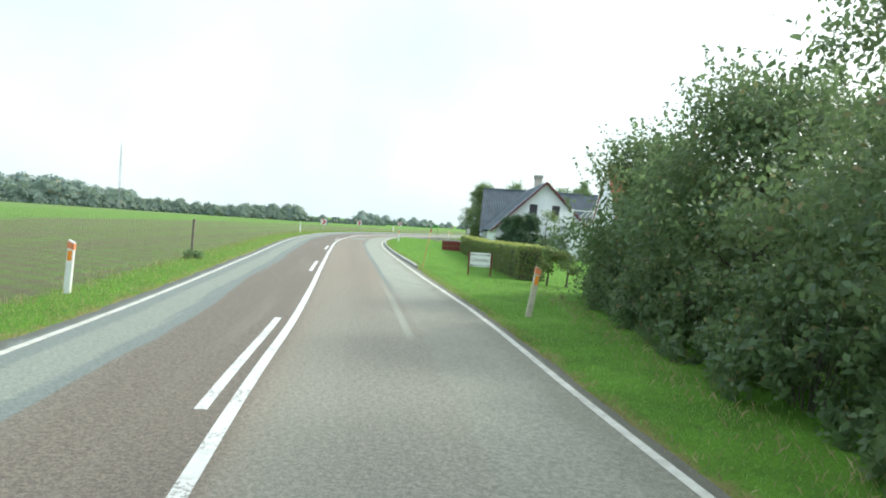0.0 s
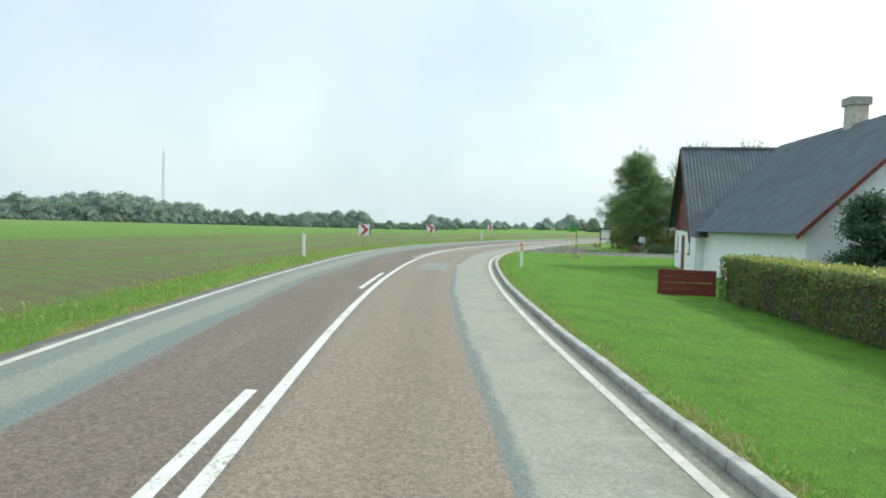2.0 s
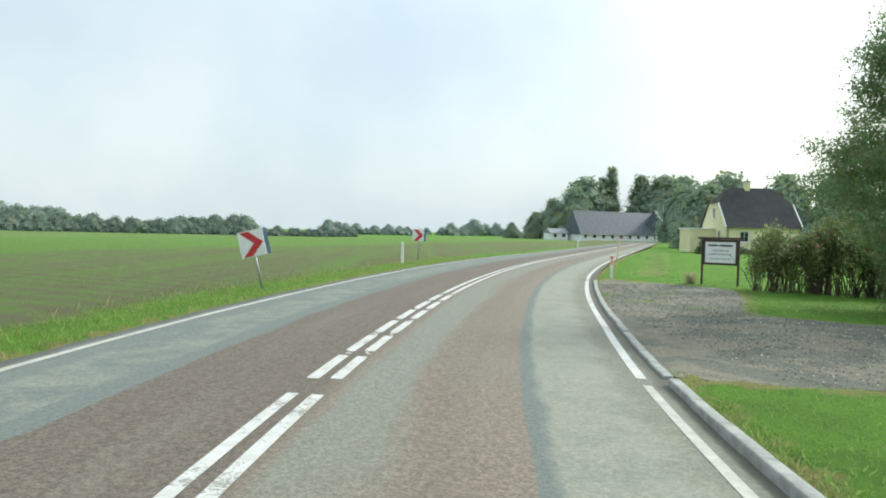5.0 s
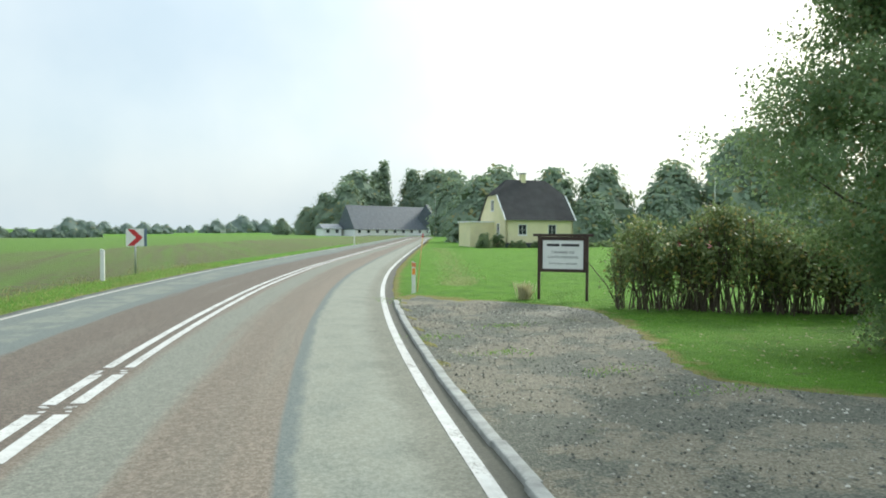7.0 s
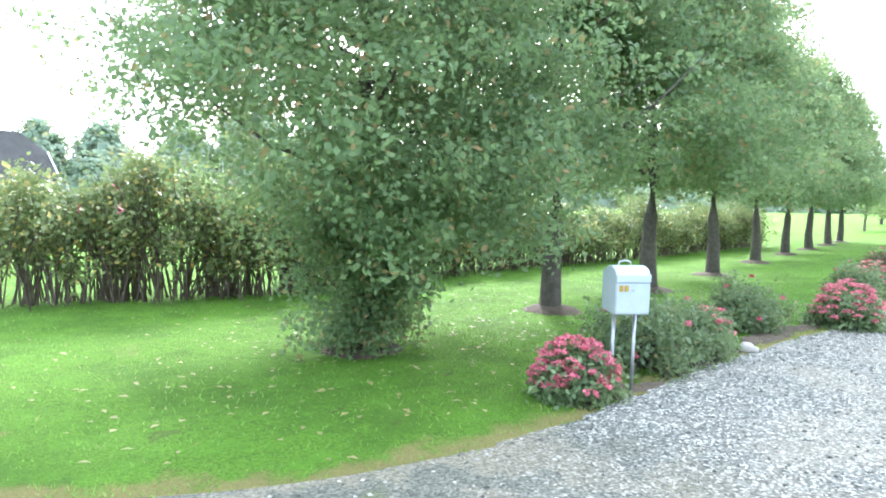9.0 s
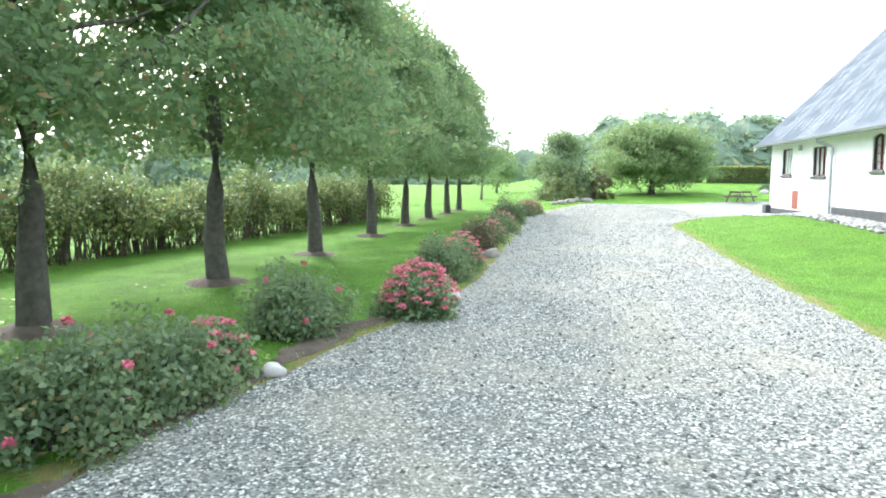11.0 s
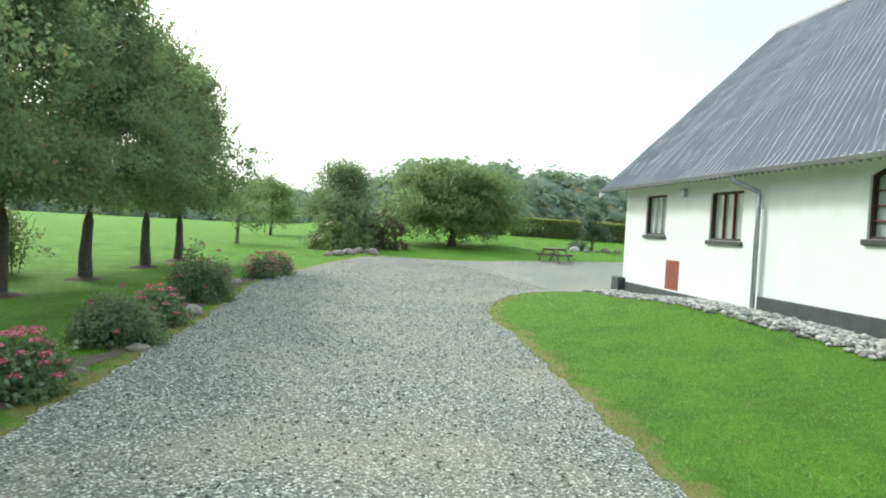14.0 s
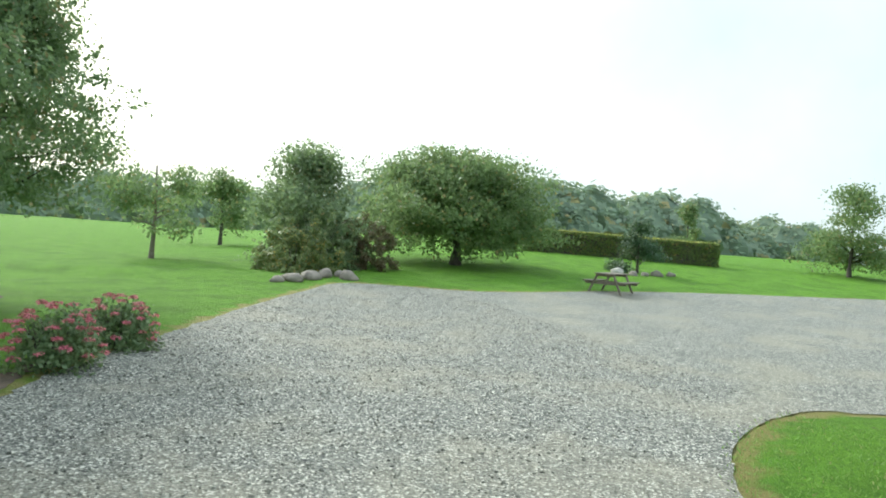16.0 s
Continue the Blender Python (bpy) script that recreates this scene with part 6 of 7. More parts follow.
for i, (x, y, h, rr) in enumerate(((17.4, 48.6, 2.0, 1.0), (18.6, 47.2, 1.7, 0.9), (16.4, 47.4, 1.6, 0.9))):
    round_shrub("garden_shrub", at(x, y), "dense green garden shrub behind the hedge", "shrub", rr, h, 530 + i, M_BUSH, 0.085, 120, 36, group="garden shrubs")
make_tree("young_tree", at(15.6, 41.5), "thin young tree with sparse pale leaves", "", 3.6, 0.9, 1.2, 540, M_ROSE, 0.10, 26, 26, 0.04, clump_r=0.22, limbs=8)
for i, (x, y) in enumerate(((18.9, 44.1), (20.2, 44.2), (21.4, 44.1), (24.2, 44.2))):
    round_shrub("wall_shrub", at(x, y), "small shrub against the white house wall", "shrub", 0.45, 0.85, 545 + i, M_BUSH, 0.07, 40, 28, group="wall shrubs")
make_tree("young_hedge_tree", at(12.3, 18.7), "small clipped bushy tree in the gap of the hedge", "", 1.3, 0.36, 0.45, 550, M_HEDGE, 0.06, 60, 44, 0.035, clump_r=0.13, limbs=5)
make_tree("young_hedge_tree", at(12.95, 18.5), "small bushy tree leafed to the ground beside the hedge", "", 1.3, 0.36, 0.05, 551, M_HEDGE, 0.06, 70, 44, 0.035, clump_r=0.13, limbs=5)

# thicket beside the road at the start
TH = "tall thicket shrubs beside the road"
thk = [make_tree("thicket_shrub", at(14.0, 12.3), "dense tall mixed shrub leafed to the ground", TH, 4.3, 2.1, -0.1, 560, M_THICK, 0.100, 500, 50, 0.12, dome=True, clump_r=0.32, limbs=14, shoots=60, category="shrub"),
       make_tree("thicket_shrub", at(14.4, 7.2), "dense tall mixed shrub leafed to the ground", TH, 4.7, 2.5, -0.1, 561, M_THICK, 0.100, 540, 50, 0.12, dome=True, clump_r=0.32, limbs=14, shoots=60, category="shrub"),
       make_tree("thicket_shrub", at(14.7, 1.8), "dense tall mixed shrub leafed to the ground", TH, 5.2, 2.7, -0.1, 562, M_THICK, 0.100, 540, 50, 0.12, dome=True, clump_r=0.32, limbs=14, shoots=60, category="shrub")]
for src, x, y, rz, s in ((thk[0], 15.0, 14.6, 75, 0.85), (thk[1], 14.9, -2.6, 330, 0.9), (thk[0], 15.9, -3.4, 130, 1.2), (thk[1], 16.6, -9.0, 200, 1.1), (thk[2], 17.8, 10.0, 60, 1.0), (thk[1], 18.2, 4.2, 20, 1.05), (thk[0], 18.5, -1.6, 260, 1.3), (thk[2], 17.4, -15, 10, 1.1), (thk[1], 18.3, -22, 90, 1.1)):
    spread(src, at(x, y, rz, 0, s))
# undergrowth at the thicket's foot
for i, (x, y, rr) in enumerate(((13.5, 14.3, 0.7), (13.1, 11.6, 0.8), (13.0, 8.6, 0.85), (12.9, 5.4, 0.9), (12.8, 2.2, 0.9), (13.0, -1.2, 0.9), (13.3, -4.6, 0.9))):
    round_shrub("bramble", at(x, y), "dark bramble at the foot of the thicket", "shrub", rr, 1.5, 580 + i, M_THICK, 0.10, 170, 34, group="brambles", ry=1.9)

# ---- garden beyond the yard ----
make_tree("broad_tree", at(68.0, 67.2), "broad spreading walnut tree with low crown and short trunk", "", 5.15, 4.15, 1.65, 601, M_OAK, 0.16, 950, 52, 0.26, dome=True, clump_r=0.36, limbs=16, bough=1.15)
make_tree("fruit_tree", at(63.6, 80.9), "small open fruit tree with pale trunk", "", 4.3, 1.9, 1.35, 602, M_OAK, 0.15, 95, 36, 0.09, clump_r=0.34, limbs=9, bark=M_TIMBER)
make_tree("fruit_tree", at(81.5, 79.5), "rounded fruit tree leaning on the far lawn", "", 4.4, 2.4, 1.5, 603, M_OAK, 0.19, 150, 40, 0.12, lean=-0.12, clump_r=0.42, limbs=9)
for i, (x, y, h, rr, mt) in enumerate(((60.2, 75.4, 1.9, 1.5, M_ROSE), (62.6, 74.6, 2.8, 1.5, M_BUSH), (64.0, 72.6, 2.2, 1.7, M_BROWNPLANT), (65.6, 73.6, 2.0, 1.6, M_BUSH))):
    round_shrub("island_shrub", at(x, y), "spreading garden shrub in the island bed", "shrub", rr, h, 610 + i, mt, 0.12, 150, 40, group="island bed shrubs")
make_tree("tall_shrub", at(64.4, 74.9), "tall loose shrub with grey-green leaves in the island bed", "", 4.6, 2.6, 0.3, 616, M_BUSH, 0.15, 330, 44, 0.08, oval=0.65, clump_r=0.42, limbs=10, category="shrub")
for i, (x, y, s) in enumerate(((56.9, 75.6, 0.42), (57.5, 75.0, 0.5), (58.2, 74.5, 0.45), (57.9, 73.7, 0.48), (56.6, 76.1, 0.3), (58.6, 73.9, 0.35))):
    rock(x, y, s * 0.78, 40 + i, "large grey boulder at the head of the drive", group="boulders")
clipped_hedge("garden_hedge", 79.3, 59.4, 75.4, 46.8, 1.0, 1.5, 620, "clipped dark hedge beyond the lawn", 20000, 0.11)
clipped_hedge("garden_hedge", 79.6, 60.0, 84.5, 62.5, 0.9, 1.45, 621, "short return of clipped hedge catching the sun", 8000, 0.11)
make_tree("juniper", at(68.3, 56.8), "dark conical conifer among stones on the lawn", "", 2.6, 1.3, 0.05, 622, M_CONIF, 0.12, 150, 40, 0.08, oval=0.5, clump_r=0.25, limbs=5, category="shrub")
for i, (x, y, s) in enumerate(((67.2, 58.6, 0.42), (66.8, 57.9, 0.3), (67.3, 56.2, 0.35), (67.6, 55.2, 0.28), (67.0, 57.1, 0.25))):
    rock(x, y, s, 60 + i, "pale boulder beside the conifer on the lawn", M_PALEROCK if i == 0 else None, group="lawn stones")
make_tree("column_tree", at(82.0, 44.9), "narrow upright young tree on the lawn", "", 4.2, 0.95, 0.35, 625, M_OAK, 0.17, 80, 36, 0.07, clump_r=0.25, limbs=8, oval=0.7)
make_tree("orchard_tree", at(74.0, 37.2), "rounded orchard tree at the edge of the lawn", "", 6.0, 2.9, 0.9, 626, M_OAK, 0.18, 260, 42, 0.14, clump_r=0.45, limbs=11)

# picnic table
pt = empty("picnic_table", at(58.3, 63.6, -48), "weathered timber picnic table with fixed benches on the lawn", "picnic table")
for k in range(5):
    part("tabletop_plank", boxm(-0.90, -0.36 + k * 0.146, 0.70, 0.90, -0.36 + k * 0.146 + 0.136, 0.74, 0.006), M_TIMBER, pt)
for s in (-1, 1):
    for k in range(2):
        y = s * (0.60 + 0.145 * k)
        part("bench_plank", boxm(-0.90, y - 0.066, 0.40, 0.90, y + 0.066, 0.44, 0.006), M_TIMBER, pt)
    x = 0.62 * s
    part("bench_bearer", boxm(x - 0.03, -0.80, 0.31, x + 0.03, 0.80, 0.40), M_TIMBER, pt)
    part("top_bearer", boxm(x - 0.03, -0.36, 0.61, x + 0.03, 0.36, 0.70), M_TIMBER, pt)
    for q in (-1, 1):
        part("leg", boxm(-0.045, -0.03, -0.05, 0.045, 0.03, 0.74), M_TIMBER, pt, at=TR(x + 0.06 * s, q * 0.62, 0) @ Matrix.Rotation(radians(q * 24), 4, "X"))
    bm = bmesh.new()
    tube(bm, (x, 0, 0.38), (x * 0.2, 0, 0.69), 0.03, seg=4)
    part("brace", bm, M_TIMBER, pt)

# pebbles along the barn's foot
r = np.random.default_rng(77)
n = 4200
xs_ = r.uniform(8.7, 26.4, n)
ys_ = 0.10 + np.minimum(np.abs(r.normal(0, 0.34, n)), 0.80)
bmp = bmesh.new()
bmesh.ops.create_icosphere(bmp, subdivisions=1, radius=1)
base_v = np.array([v.co[:] for v in bmp.verts])
base_f = np.array([[v.index for v in f_.verts] for f_ in bmp.faces])
bmp.free()
V, F = [], []
for i in range(n):
    s = r.uniform(0.026, 0.068)
    v = base_v * (s * r.uniform(0.7, 1.3), s * r.uniform(0.7, 1.3), s * 0.65) * r.uniform(0.85, 1.15, (len(base_v), 1))
    w = BARN @ Vector((xs_[i], ys_[i], 0))
    z = zg(w.x, w.y) + 0.03 + 0.05 * max(0, 1 - ys_[i] / 0.7)
    V.append(v + (w.x, w.y, z))
    F.append(base_f + i * len(base_v))
me = bpy.data.meshes.new("pebbles")
me.from_pydata(np.concatenate(V).tolist(), [], np.concatenate(F).tolist())
me.materials.append(M_ROCKW)
tagged(new("pebbles", me), "band of pale rounded pebbles along the barn's foot", "pebbles", kind="stuff")

# ---- distance: yellow house, farm, woods, mast ----
yh = empty("yellow_house", TR(38.6, 150.4, 0.0) @ RZ(-3), "pale yellow house with half-hipped grey roof", "house")
YW, YD, YE, YR = 8.6, 8.0, 3.25, 7.9
ywin = [(2.1, 1.25, 1.1, 1.25), (5.9, 1.25, 1.1, 1.25)]
wall_with_holes("wall", yh, -YW, 0, -0.3, YE, 0.3, [(-x, z, w, h) for x, z, w, h in ywin], M_YELLOW, RZ(180))
for x, z, w, h in ywin:
    window(yh, TR(x, 0.08, z) @ RZ(180), w, h, 1, 1, 0, M_WPAINT)
part("wall", boxm(0, YD - 0.3, -0.3, YW, YD, YE), M_YELLOW, yh)
for x, rz in ((0, 90), (YW, -90)):
    bm = bmesh.new()
    prism(bm, [(-YD / 2, -0.3), (YD / 2, -0.3), (YD / 2, YE), (YD / 2 * 0.42, YE + (YR - YE) * 0.58), (-YD / 2 * 0.42, YE + (YR - YE) * 0.58), (-YD / 2, YE)], -0.3, 0)
    part("gable_wall", bm, M_YELLOW, yh, at=TR(x, YD / 2, 0) @ RZ(rz))
window(yh, TR(-0.02, YD / 2, 4.1) @ RZ(90), 0.8, 1.3, 1, 1, 0, M_WPAINT)
window(yh, TR(-0.02, YD / 2 - 1.8, 1.2) @ RZ(90), 0.8, 1.4, 1, 1, 0, M_WPAINT)
bm = bmesh.new()
e, o_ = 0.35, 0.2
g = YE + (YR - YE) * 0.58
hx = YD * 0.21
pts = [(-o_, -e, YE - 0.3), (YW + o_, -e, YE - 0.3), (YW + o_, YD / 2 - hx, g), (YW - 1.7, YD / 2, YR), (1.7, YD / 2, YR), (-o_, YD / 2 - hx, g), (-o_, YD + e, YE - 0.3), (YW + o_, YD + e, YE - 0.3), (YW + o_, YD / 2 + hx, g), (-o_, YD / 2 + hx, g)]
v = [bm.verts.new(p) for p in pts]
for f_ in ((0, 1, 2, 3, 4, 5), (7, 6, 9, 4, 3, 8), (5, 4, 9), (2, 8, 3)):
    bm.faces.new([v[i] for i in f_])
bmesh.ops.solidify(bm, geom=bm.faces[:], thickness=0.14)
part("roof", bm, plain("grey_slate", (0.10, 0.10, 0.10), 0.7, var=0.15, scale=0.8, dirt=0.3), yh)
for x in (-o_ - 0.02, YW + o_ + 0.02):
    bm = bmesh.new()
    tube(bm, (x, -e, YE - 0.28), (x, YD / 2 - hx, g + 0.02), 0.09, seg=4)
    part("verge_board", bm, M_WPAINT, yh)
cy = part("chimney", boxm(-0.3, -0.3, YR - 0.4, 0.3, 0.3, YR + 0.75, 0.02), M_YELLOW, yh, at=TR(YW * 0.45, YD / 2, 0))
part("chimney_cap", boxm(-0.36, -0.36, YR + 0.7, 0.36, 0.36, YR + 0.85), M_CONC, cy)
part("porch", boxm(-3.0, 3.6, -0.3, 0.0, 7.6, 2.7), M_YELLOW, yh)
part("porch_roof", boxm(-3.15, 3.5, 2.7, 0.0, 7.7, 2.85), M_WPAINT, yh)
part("plinth", boxm(-0.04, -0.04, -0.4, YW + 0.04, 0.2, 0.35), M_PLINTH, yh)
for i, (x, y, rr, h) in enumerate(((36.6, 151.8, 0.8, 1.7), (37.3, 150.0, 0.8, 1.6), (35.0, 148.5, 0.8, 1.1), (39.5, 148.9, 1.0, 0.8), (42.2, 148.8, 1.0, 0.7), (45, 148.8, 1.1, 0.7), (48.5, 149.5, 1.1, 0.8), (52, 150.5, 1.2, 0.8))):
    round_shrub("house_shrub", at(x, y), "clipped garden shrub in front of the yellow house", "shrub", rr, h, 650 + i, M_BUSH, 0.16, 60, 30, group="shrubs at the yellow house")


def far_house(x, y, rz, w, d, e, rdg, wall, roof, label, n_win=4):
    c = empty("farm_building", TR(x, y, zg(x, y)) @ RZ(rz), label, "farm building", "distant farm")
    part("wall", boxm(-w / 2, -d / 2, -0.5, w / 2, d / 2, e), wall, c)
    bm = bmesh.new()
    prism(bm, [(-d / 2 - 0.4, e - 0.3), (d / 2 + 0.4, e - 0.3), (0, rdg)], -w / 2 - 0.3, w / 2 + 0.3)
    part("roof", bm, roof, c, at=RZ(90))
    for k in range(n_win):
        xx = -w / 2 + w * (k + 0.5) / n_win
        part("window", boxm(xx - 0.5, -d / 2 - 0.03, e * 0.38, xx + 0.5, -d / 2 + 0.01, e * 0.8), M_GLASS, c)
    return c


far_house(66, 290, 20, 30, 9, 2.1, 9.2, M_WHITE, M_ROOF, "long white farmhouse with grey roof far along the road", 9)
far_house(82, 296, 65, 12, 8, 3.0, 10.0, M_WHITE, M_ROOF, "gabled farm wing with grey roof", 3)
far_house(88, 280, 10, 12, 6, 2.6, 3.2, M_WHITE, M_WPAINT, "low white outbuilding with flat roof", 4)
far_house(47, 287, 15, 6, 5, 2.4, 3.6, M_WHITE, M_ROOF2, "small white shed beside the farm", 2)

r = np.random.default_rng(9)
def far_shape(rad, h, z0, ov):
    """The envelope of a distant crown."""
    def shape(u, phi):
        k = max(0.1, math.sin(math.pi * min(1, 0.12 + 0.88 * u) ** ov) ** 0.7)
        return rad * k * (1 + 0.2 * math.sin(3 * phi + 6 * u)), z0 + (h - z0) * u
    return shape


# fills the dark gaps with the leaf colour for an even, hazed look
def far_core(shape, n=12, m=9, k=0.95):
    """The dense leafy heart of a distant crown, as loose lumpy pieces that overlap."""
    q = []
    for i in range(n):
        for j in range(m):
            c = []
            for a, b in ((0, 0), (1, 0), (1, 1), (0, 1)):
                phi, u = 2 * math.pi * (i + a) / n, 0.03 + 0.94 * (j + b) / m
                rr, z = shape(u, phi)
                rr *= k * (1 + 0.16 * math.sin(4 * phi + 9 * u) + 0.08 * math.sin(9 * phi - 13 * u))
                c.append((math.cos(phi) * rr, math.sin(phi) * rr, z))
            q.append(c)
    return np.array(q)


FAR_CORE = 12 * 9
far_kinds = []
for i, (rad_, h_, z_, ov, cl, lf) in enumerate(((5.5, 12, 0.0, 0.62, 1.0, 0.80), (6.5, 14, 0.0, 0.65, 1.1, 0.85), (4.5, 10, -0.5, 0.55, 0.9, 0.75), (3.0, 15, 0.2, 0.6, 0.8, 0.7), (1.7, 17, 0.4, 0.7, 0.5, 0.55))):
    sh_ = far_shape(rad_, h_, z_, ov)
    fc_, fn_ = crown_points(130, 30, sh_, cl, np.random.default_rng(700 + i), 0.22)
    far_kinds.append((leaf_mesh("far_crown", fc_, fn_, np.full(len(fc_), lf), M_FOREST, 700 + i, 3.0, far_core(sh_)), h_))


def far_tree(x, y, kind, s, label, group, category="tree"):
    ob = empty("distant_tree", TR(x, y, zg(x, y) - 0.2) @ RZ(r.uniform(0, 360)) @ Matrix.Diagonal((s, s, s * r.uniform(0.85, 1.12), 1)), label, category, group)
    cr = new("crown", far_kinds[kind][0])
    cr.parent = ob
    if kind not in far_trunk:
        bm = bmesh.new()
        limb(bm, [(0, 0, -1), (0.1, 0, far_kinds[kind][1] * 0.4), (0, 0, far_kinds[kind][1] * 0.75)], [0.35, 0.25, 0.08], 6)
        far_trunk[kind] = mesh_of(bm, "trunk", M_BARK)
    tk = new("trunk", far_trunk[kind])
    tk.parent = ob
    return ob


far_trunk = {}
FT = "trees round the distant farm"
for x, y, k, s in ((38, 322, 2, 0.5), (45, 312, 2, 0.7), (51, 310, 0, 0.85), (57, 305, 0, 1.05), (63, 315, 1, 1.3), (70.5, 318, 4, 1.5), (74, 320, 4, 1.42), (84, 318, 3, 1.2), (92, 315, 1, 1.3), (100, 318, 1, 1.3), (78, 262, 0, 1.0), (84, 258, 2, 1.2), (72, 245, 2, 0.75), (92, 268, 0, 1.1)):
    far_tree(x, y, k, s * (1.0 if k == 4 else 1.2), "leafy tree behind the distant farm", FT)
for x, y, k, s in ((50, 182, 2, 0.95), (56, 188, 0, 0.85), (62, 180, 2, 0.9), (63, 170, 2, 0.7), (69, 176, 0, 0.75), (75, 168, 2, 0.75), (80, 172, 0, 0.85), (88, 165, 3, 0.75), (91, 168, 1, 1.0), (98, 163, 0, 0.95), (104, 166, 1, 0.85), (110, 158, 0, 0.9), (118, 160, 2, 1.0), (126, 150, 0, 0.9), (134, 152, 1, 0.8), (142, 140, 0, 0.9), (150, 138, 2, 1.1)):
    far_tree(x, y, k, s * 1.2, "leafy tree behind the yellow house", "trees behind the yellow house")


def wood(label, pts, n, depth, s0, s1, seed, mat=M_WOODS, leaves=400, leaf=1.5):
    """A belt of trees seen from far off."""
    q = np.random.default_rng(seed)
    P = np.array(pts, float)
    seg = np.r_[0, np.cumsum(np.hypot(*np.diff(P, axis=0).T))]
    vs = []
    co = [np.empty(len(k[0].vertices) * 3) for k in far_kinds]
    for c, k in zip(co, far_kinds):
        k[0].vertices.foreach_get("co", c)
    for i in range(n):
        d = seg[-1] * (i + q.uniform(0, 1)) / n
        x, y = np.interp(d, seg, P[:, 0]), np.interp(d, seg, P[:, 1])
        dirv = np.array([x - 10, y - 60])
        dirv /= np.linalg.norm(dirv)
        o = q.uniform(0, depth)
        x, y = x + dirv[0] * o, y + dirv[1] * o
        k = q.choice([0, 0, 1, 1, 2])
        s = q.uniform(s0, s1) * (1 + 0.22 * math.sin(d * 0.031 + seed))
        a = q.uniform(0, 6.283)
        c = co[k].reshape(-1, 4, 3)
        c, heart = c[:-FAR_CORE], c[-FAR_CORE:]
        c = c[np.linspace(0, len(c) - 1, leaves).astype(int)]
        mc = c.mean(1, keepdims=True)
        c = np.concatenate([mc + (c - mc) * leaf, heart]).reshape(-1, 3) * (s * 1.3, s * 1.3, s)
        vs.append(np.c_[c[:, 0] * math.cos(a) - c[:, 1] * math.sin(a) + x, c[:, 0] * math.sin(a) + c[:, 1] * math.cos(a) + y, c[:, 2] + zg(x, y) - 0.5 - 1.6 * s])
    V = np.concatenate(vs)
    m_ = len(V) // 4
    me = bpy.data.meshes.new("woodland")
    me.vertices.add(len(V))
    me.vertices.foreach_set("co", V.ravel())
    me.loops.add(len(V))
    me.loops.foreach_set("vertex_index", np.arange(len(V), dtype=np.int32))
    me.polygons.add(m_)
    me.polygons.foreach_set("loop_start", np.arange(0, 4 * m_, 4, dtype=np.int32))
    me.update(calc_edges=True)
    me.materials.append(mat)
    tagged(new("woodland", me), label, "woodland", kind="stuff")


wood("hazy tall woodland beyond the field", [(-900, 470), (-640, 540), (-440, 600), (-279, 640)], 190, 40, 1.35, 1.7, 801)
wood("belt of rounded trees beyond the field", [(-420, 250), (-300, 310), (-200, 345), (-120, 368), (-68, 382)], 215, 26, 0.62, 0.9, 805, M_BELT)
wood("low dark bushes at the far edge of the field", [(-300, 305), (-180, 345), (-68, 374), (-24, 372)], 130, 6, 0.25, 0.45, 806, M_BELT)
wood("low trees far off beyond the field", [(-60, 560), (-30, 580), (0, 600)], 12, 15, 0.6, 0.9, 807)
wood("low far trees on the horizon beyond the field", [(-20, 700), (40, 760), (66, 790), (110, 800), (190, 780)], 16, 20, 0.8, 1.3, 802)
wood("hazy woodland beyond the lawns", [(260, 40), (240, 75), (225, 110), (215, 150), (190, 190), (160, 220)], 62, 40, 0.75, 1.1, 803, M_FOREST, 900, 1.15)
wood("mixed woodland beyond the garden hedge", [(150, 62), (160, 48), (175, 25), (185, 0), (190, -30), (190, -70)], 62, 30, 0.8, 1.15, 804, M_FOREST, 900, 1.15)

# lattice mast
mast = empty("radio_mast", TR(-110, 249, 0.5) @ Matrix.Scale(0.29, 4), "slender lattice radio mast far beyond the field", "mast")
for k in range(3):
    a = 2 * math.pi * k / 3
    bm = bmesh.new()
    tube(bm, (1.5 * math.cos(a), 1.5 * math.sin(a), 0), (1.0 * math.cos(a), 1.0 * math.sin(a), 75), 0.16, seg=5)
    part("leg", bm, M_GALV, mast)
bm = bmesh.new()
for j in range(18):
    z0_, z1_ = j * 4.1, j * 4.1 + 4.1
    for k in range(3):
        a, b_ = 2 * math.pi * k / 3, 2 * math.pi * (k + 1) / 3
        tube(bm, (1.4 * math.cos(a), 1.4 * math.sin(a), z0_), (1.4 * math.cos(b_), 1.4 * math.sin(b_), z1_), 0.09, seg=4)
part("bracing", bm, M_GALV, mast)
bm = bmesh.new()
tube(bm, (0, 0, 74), (0, 0, 82), 0.12, seg=5)
part("antenna", bm, M_GALV, mast)
# flagpoles
for x, y, h in ((62, 143, 8.0), (72, 262, 11)):
    f_ = empty("flagpole", at(x, y), "white flagpole in a garden", "flagpole")
    bm = bmesh.new()
    tube(bm, (0, 0, -0.3), (0, 0, h), 0.06, 0.035, 8)
    part("pole", bm, M_WPAINT, f_)
    bm = bmesh.new()
    bmesh.ops.create_icosphere(bm, subdivisions=2, radius=0.09, matrix=TR(0, 0, h + 0.05))
    part("knob", bm, M_WPAINT, f_)


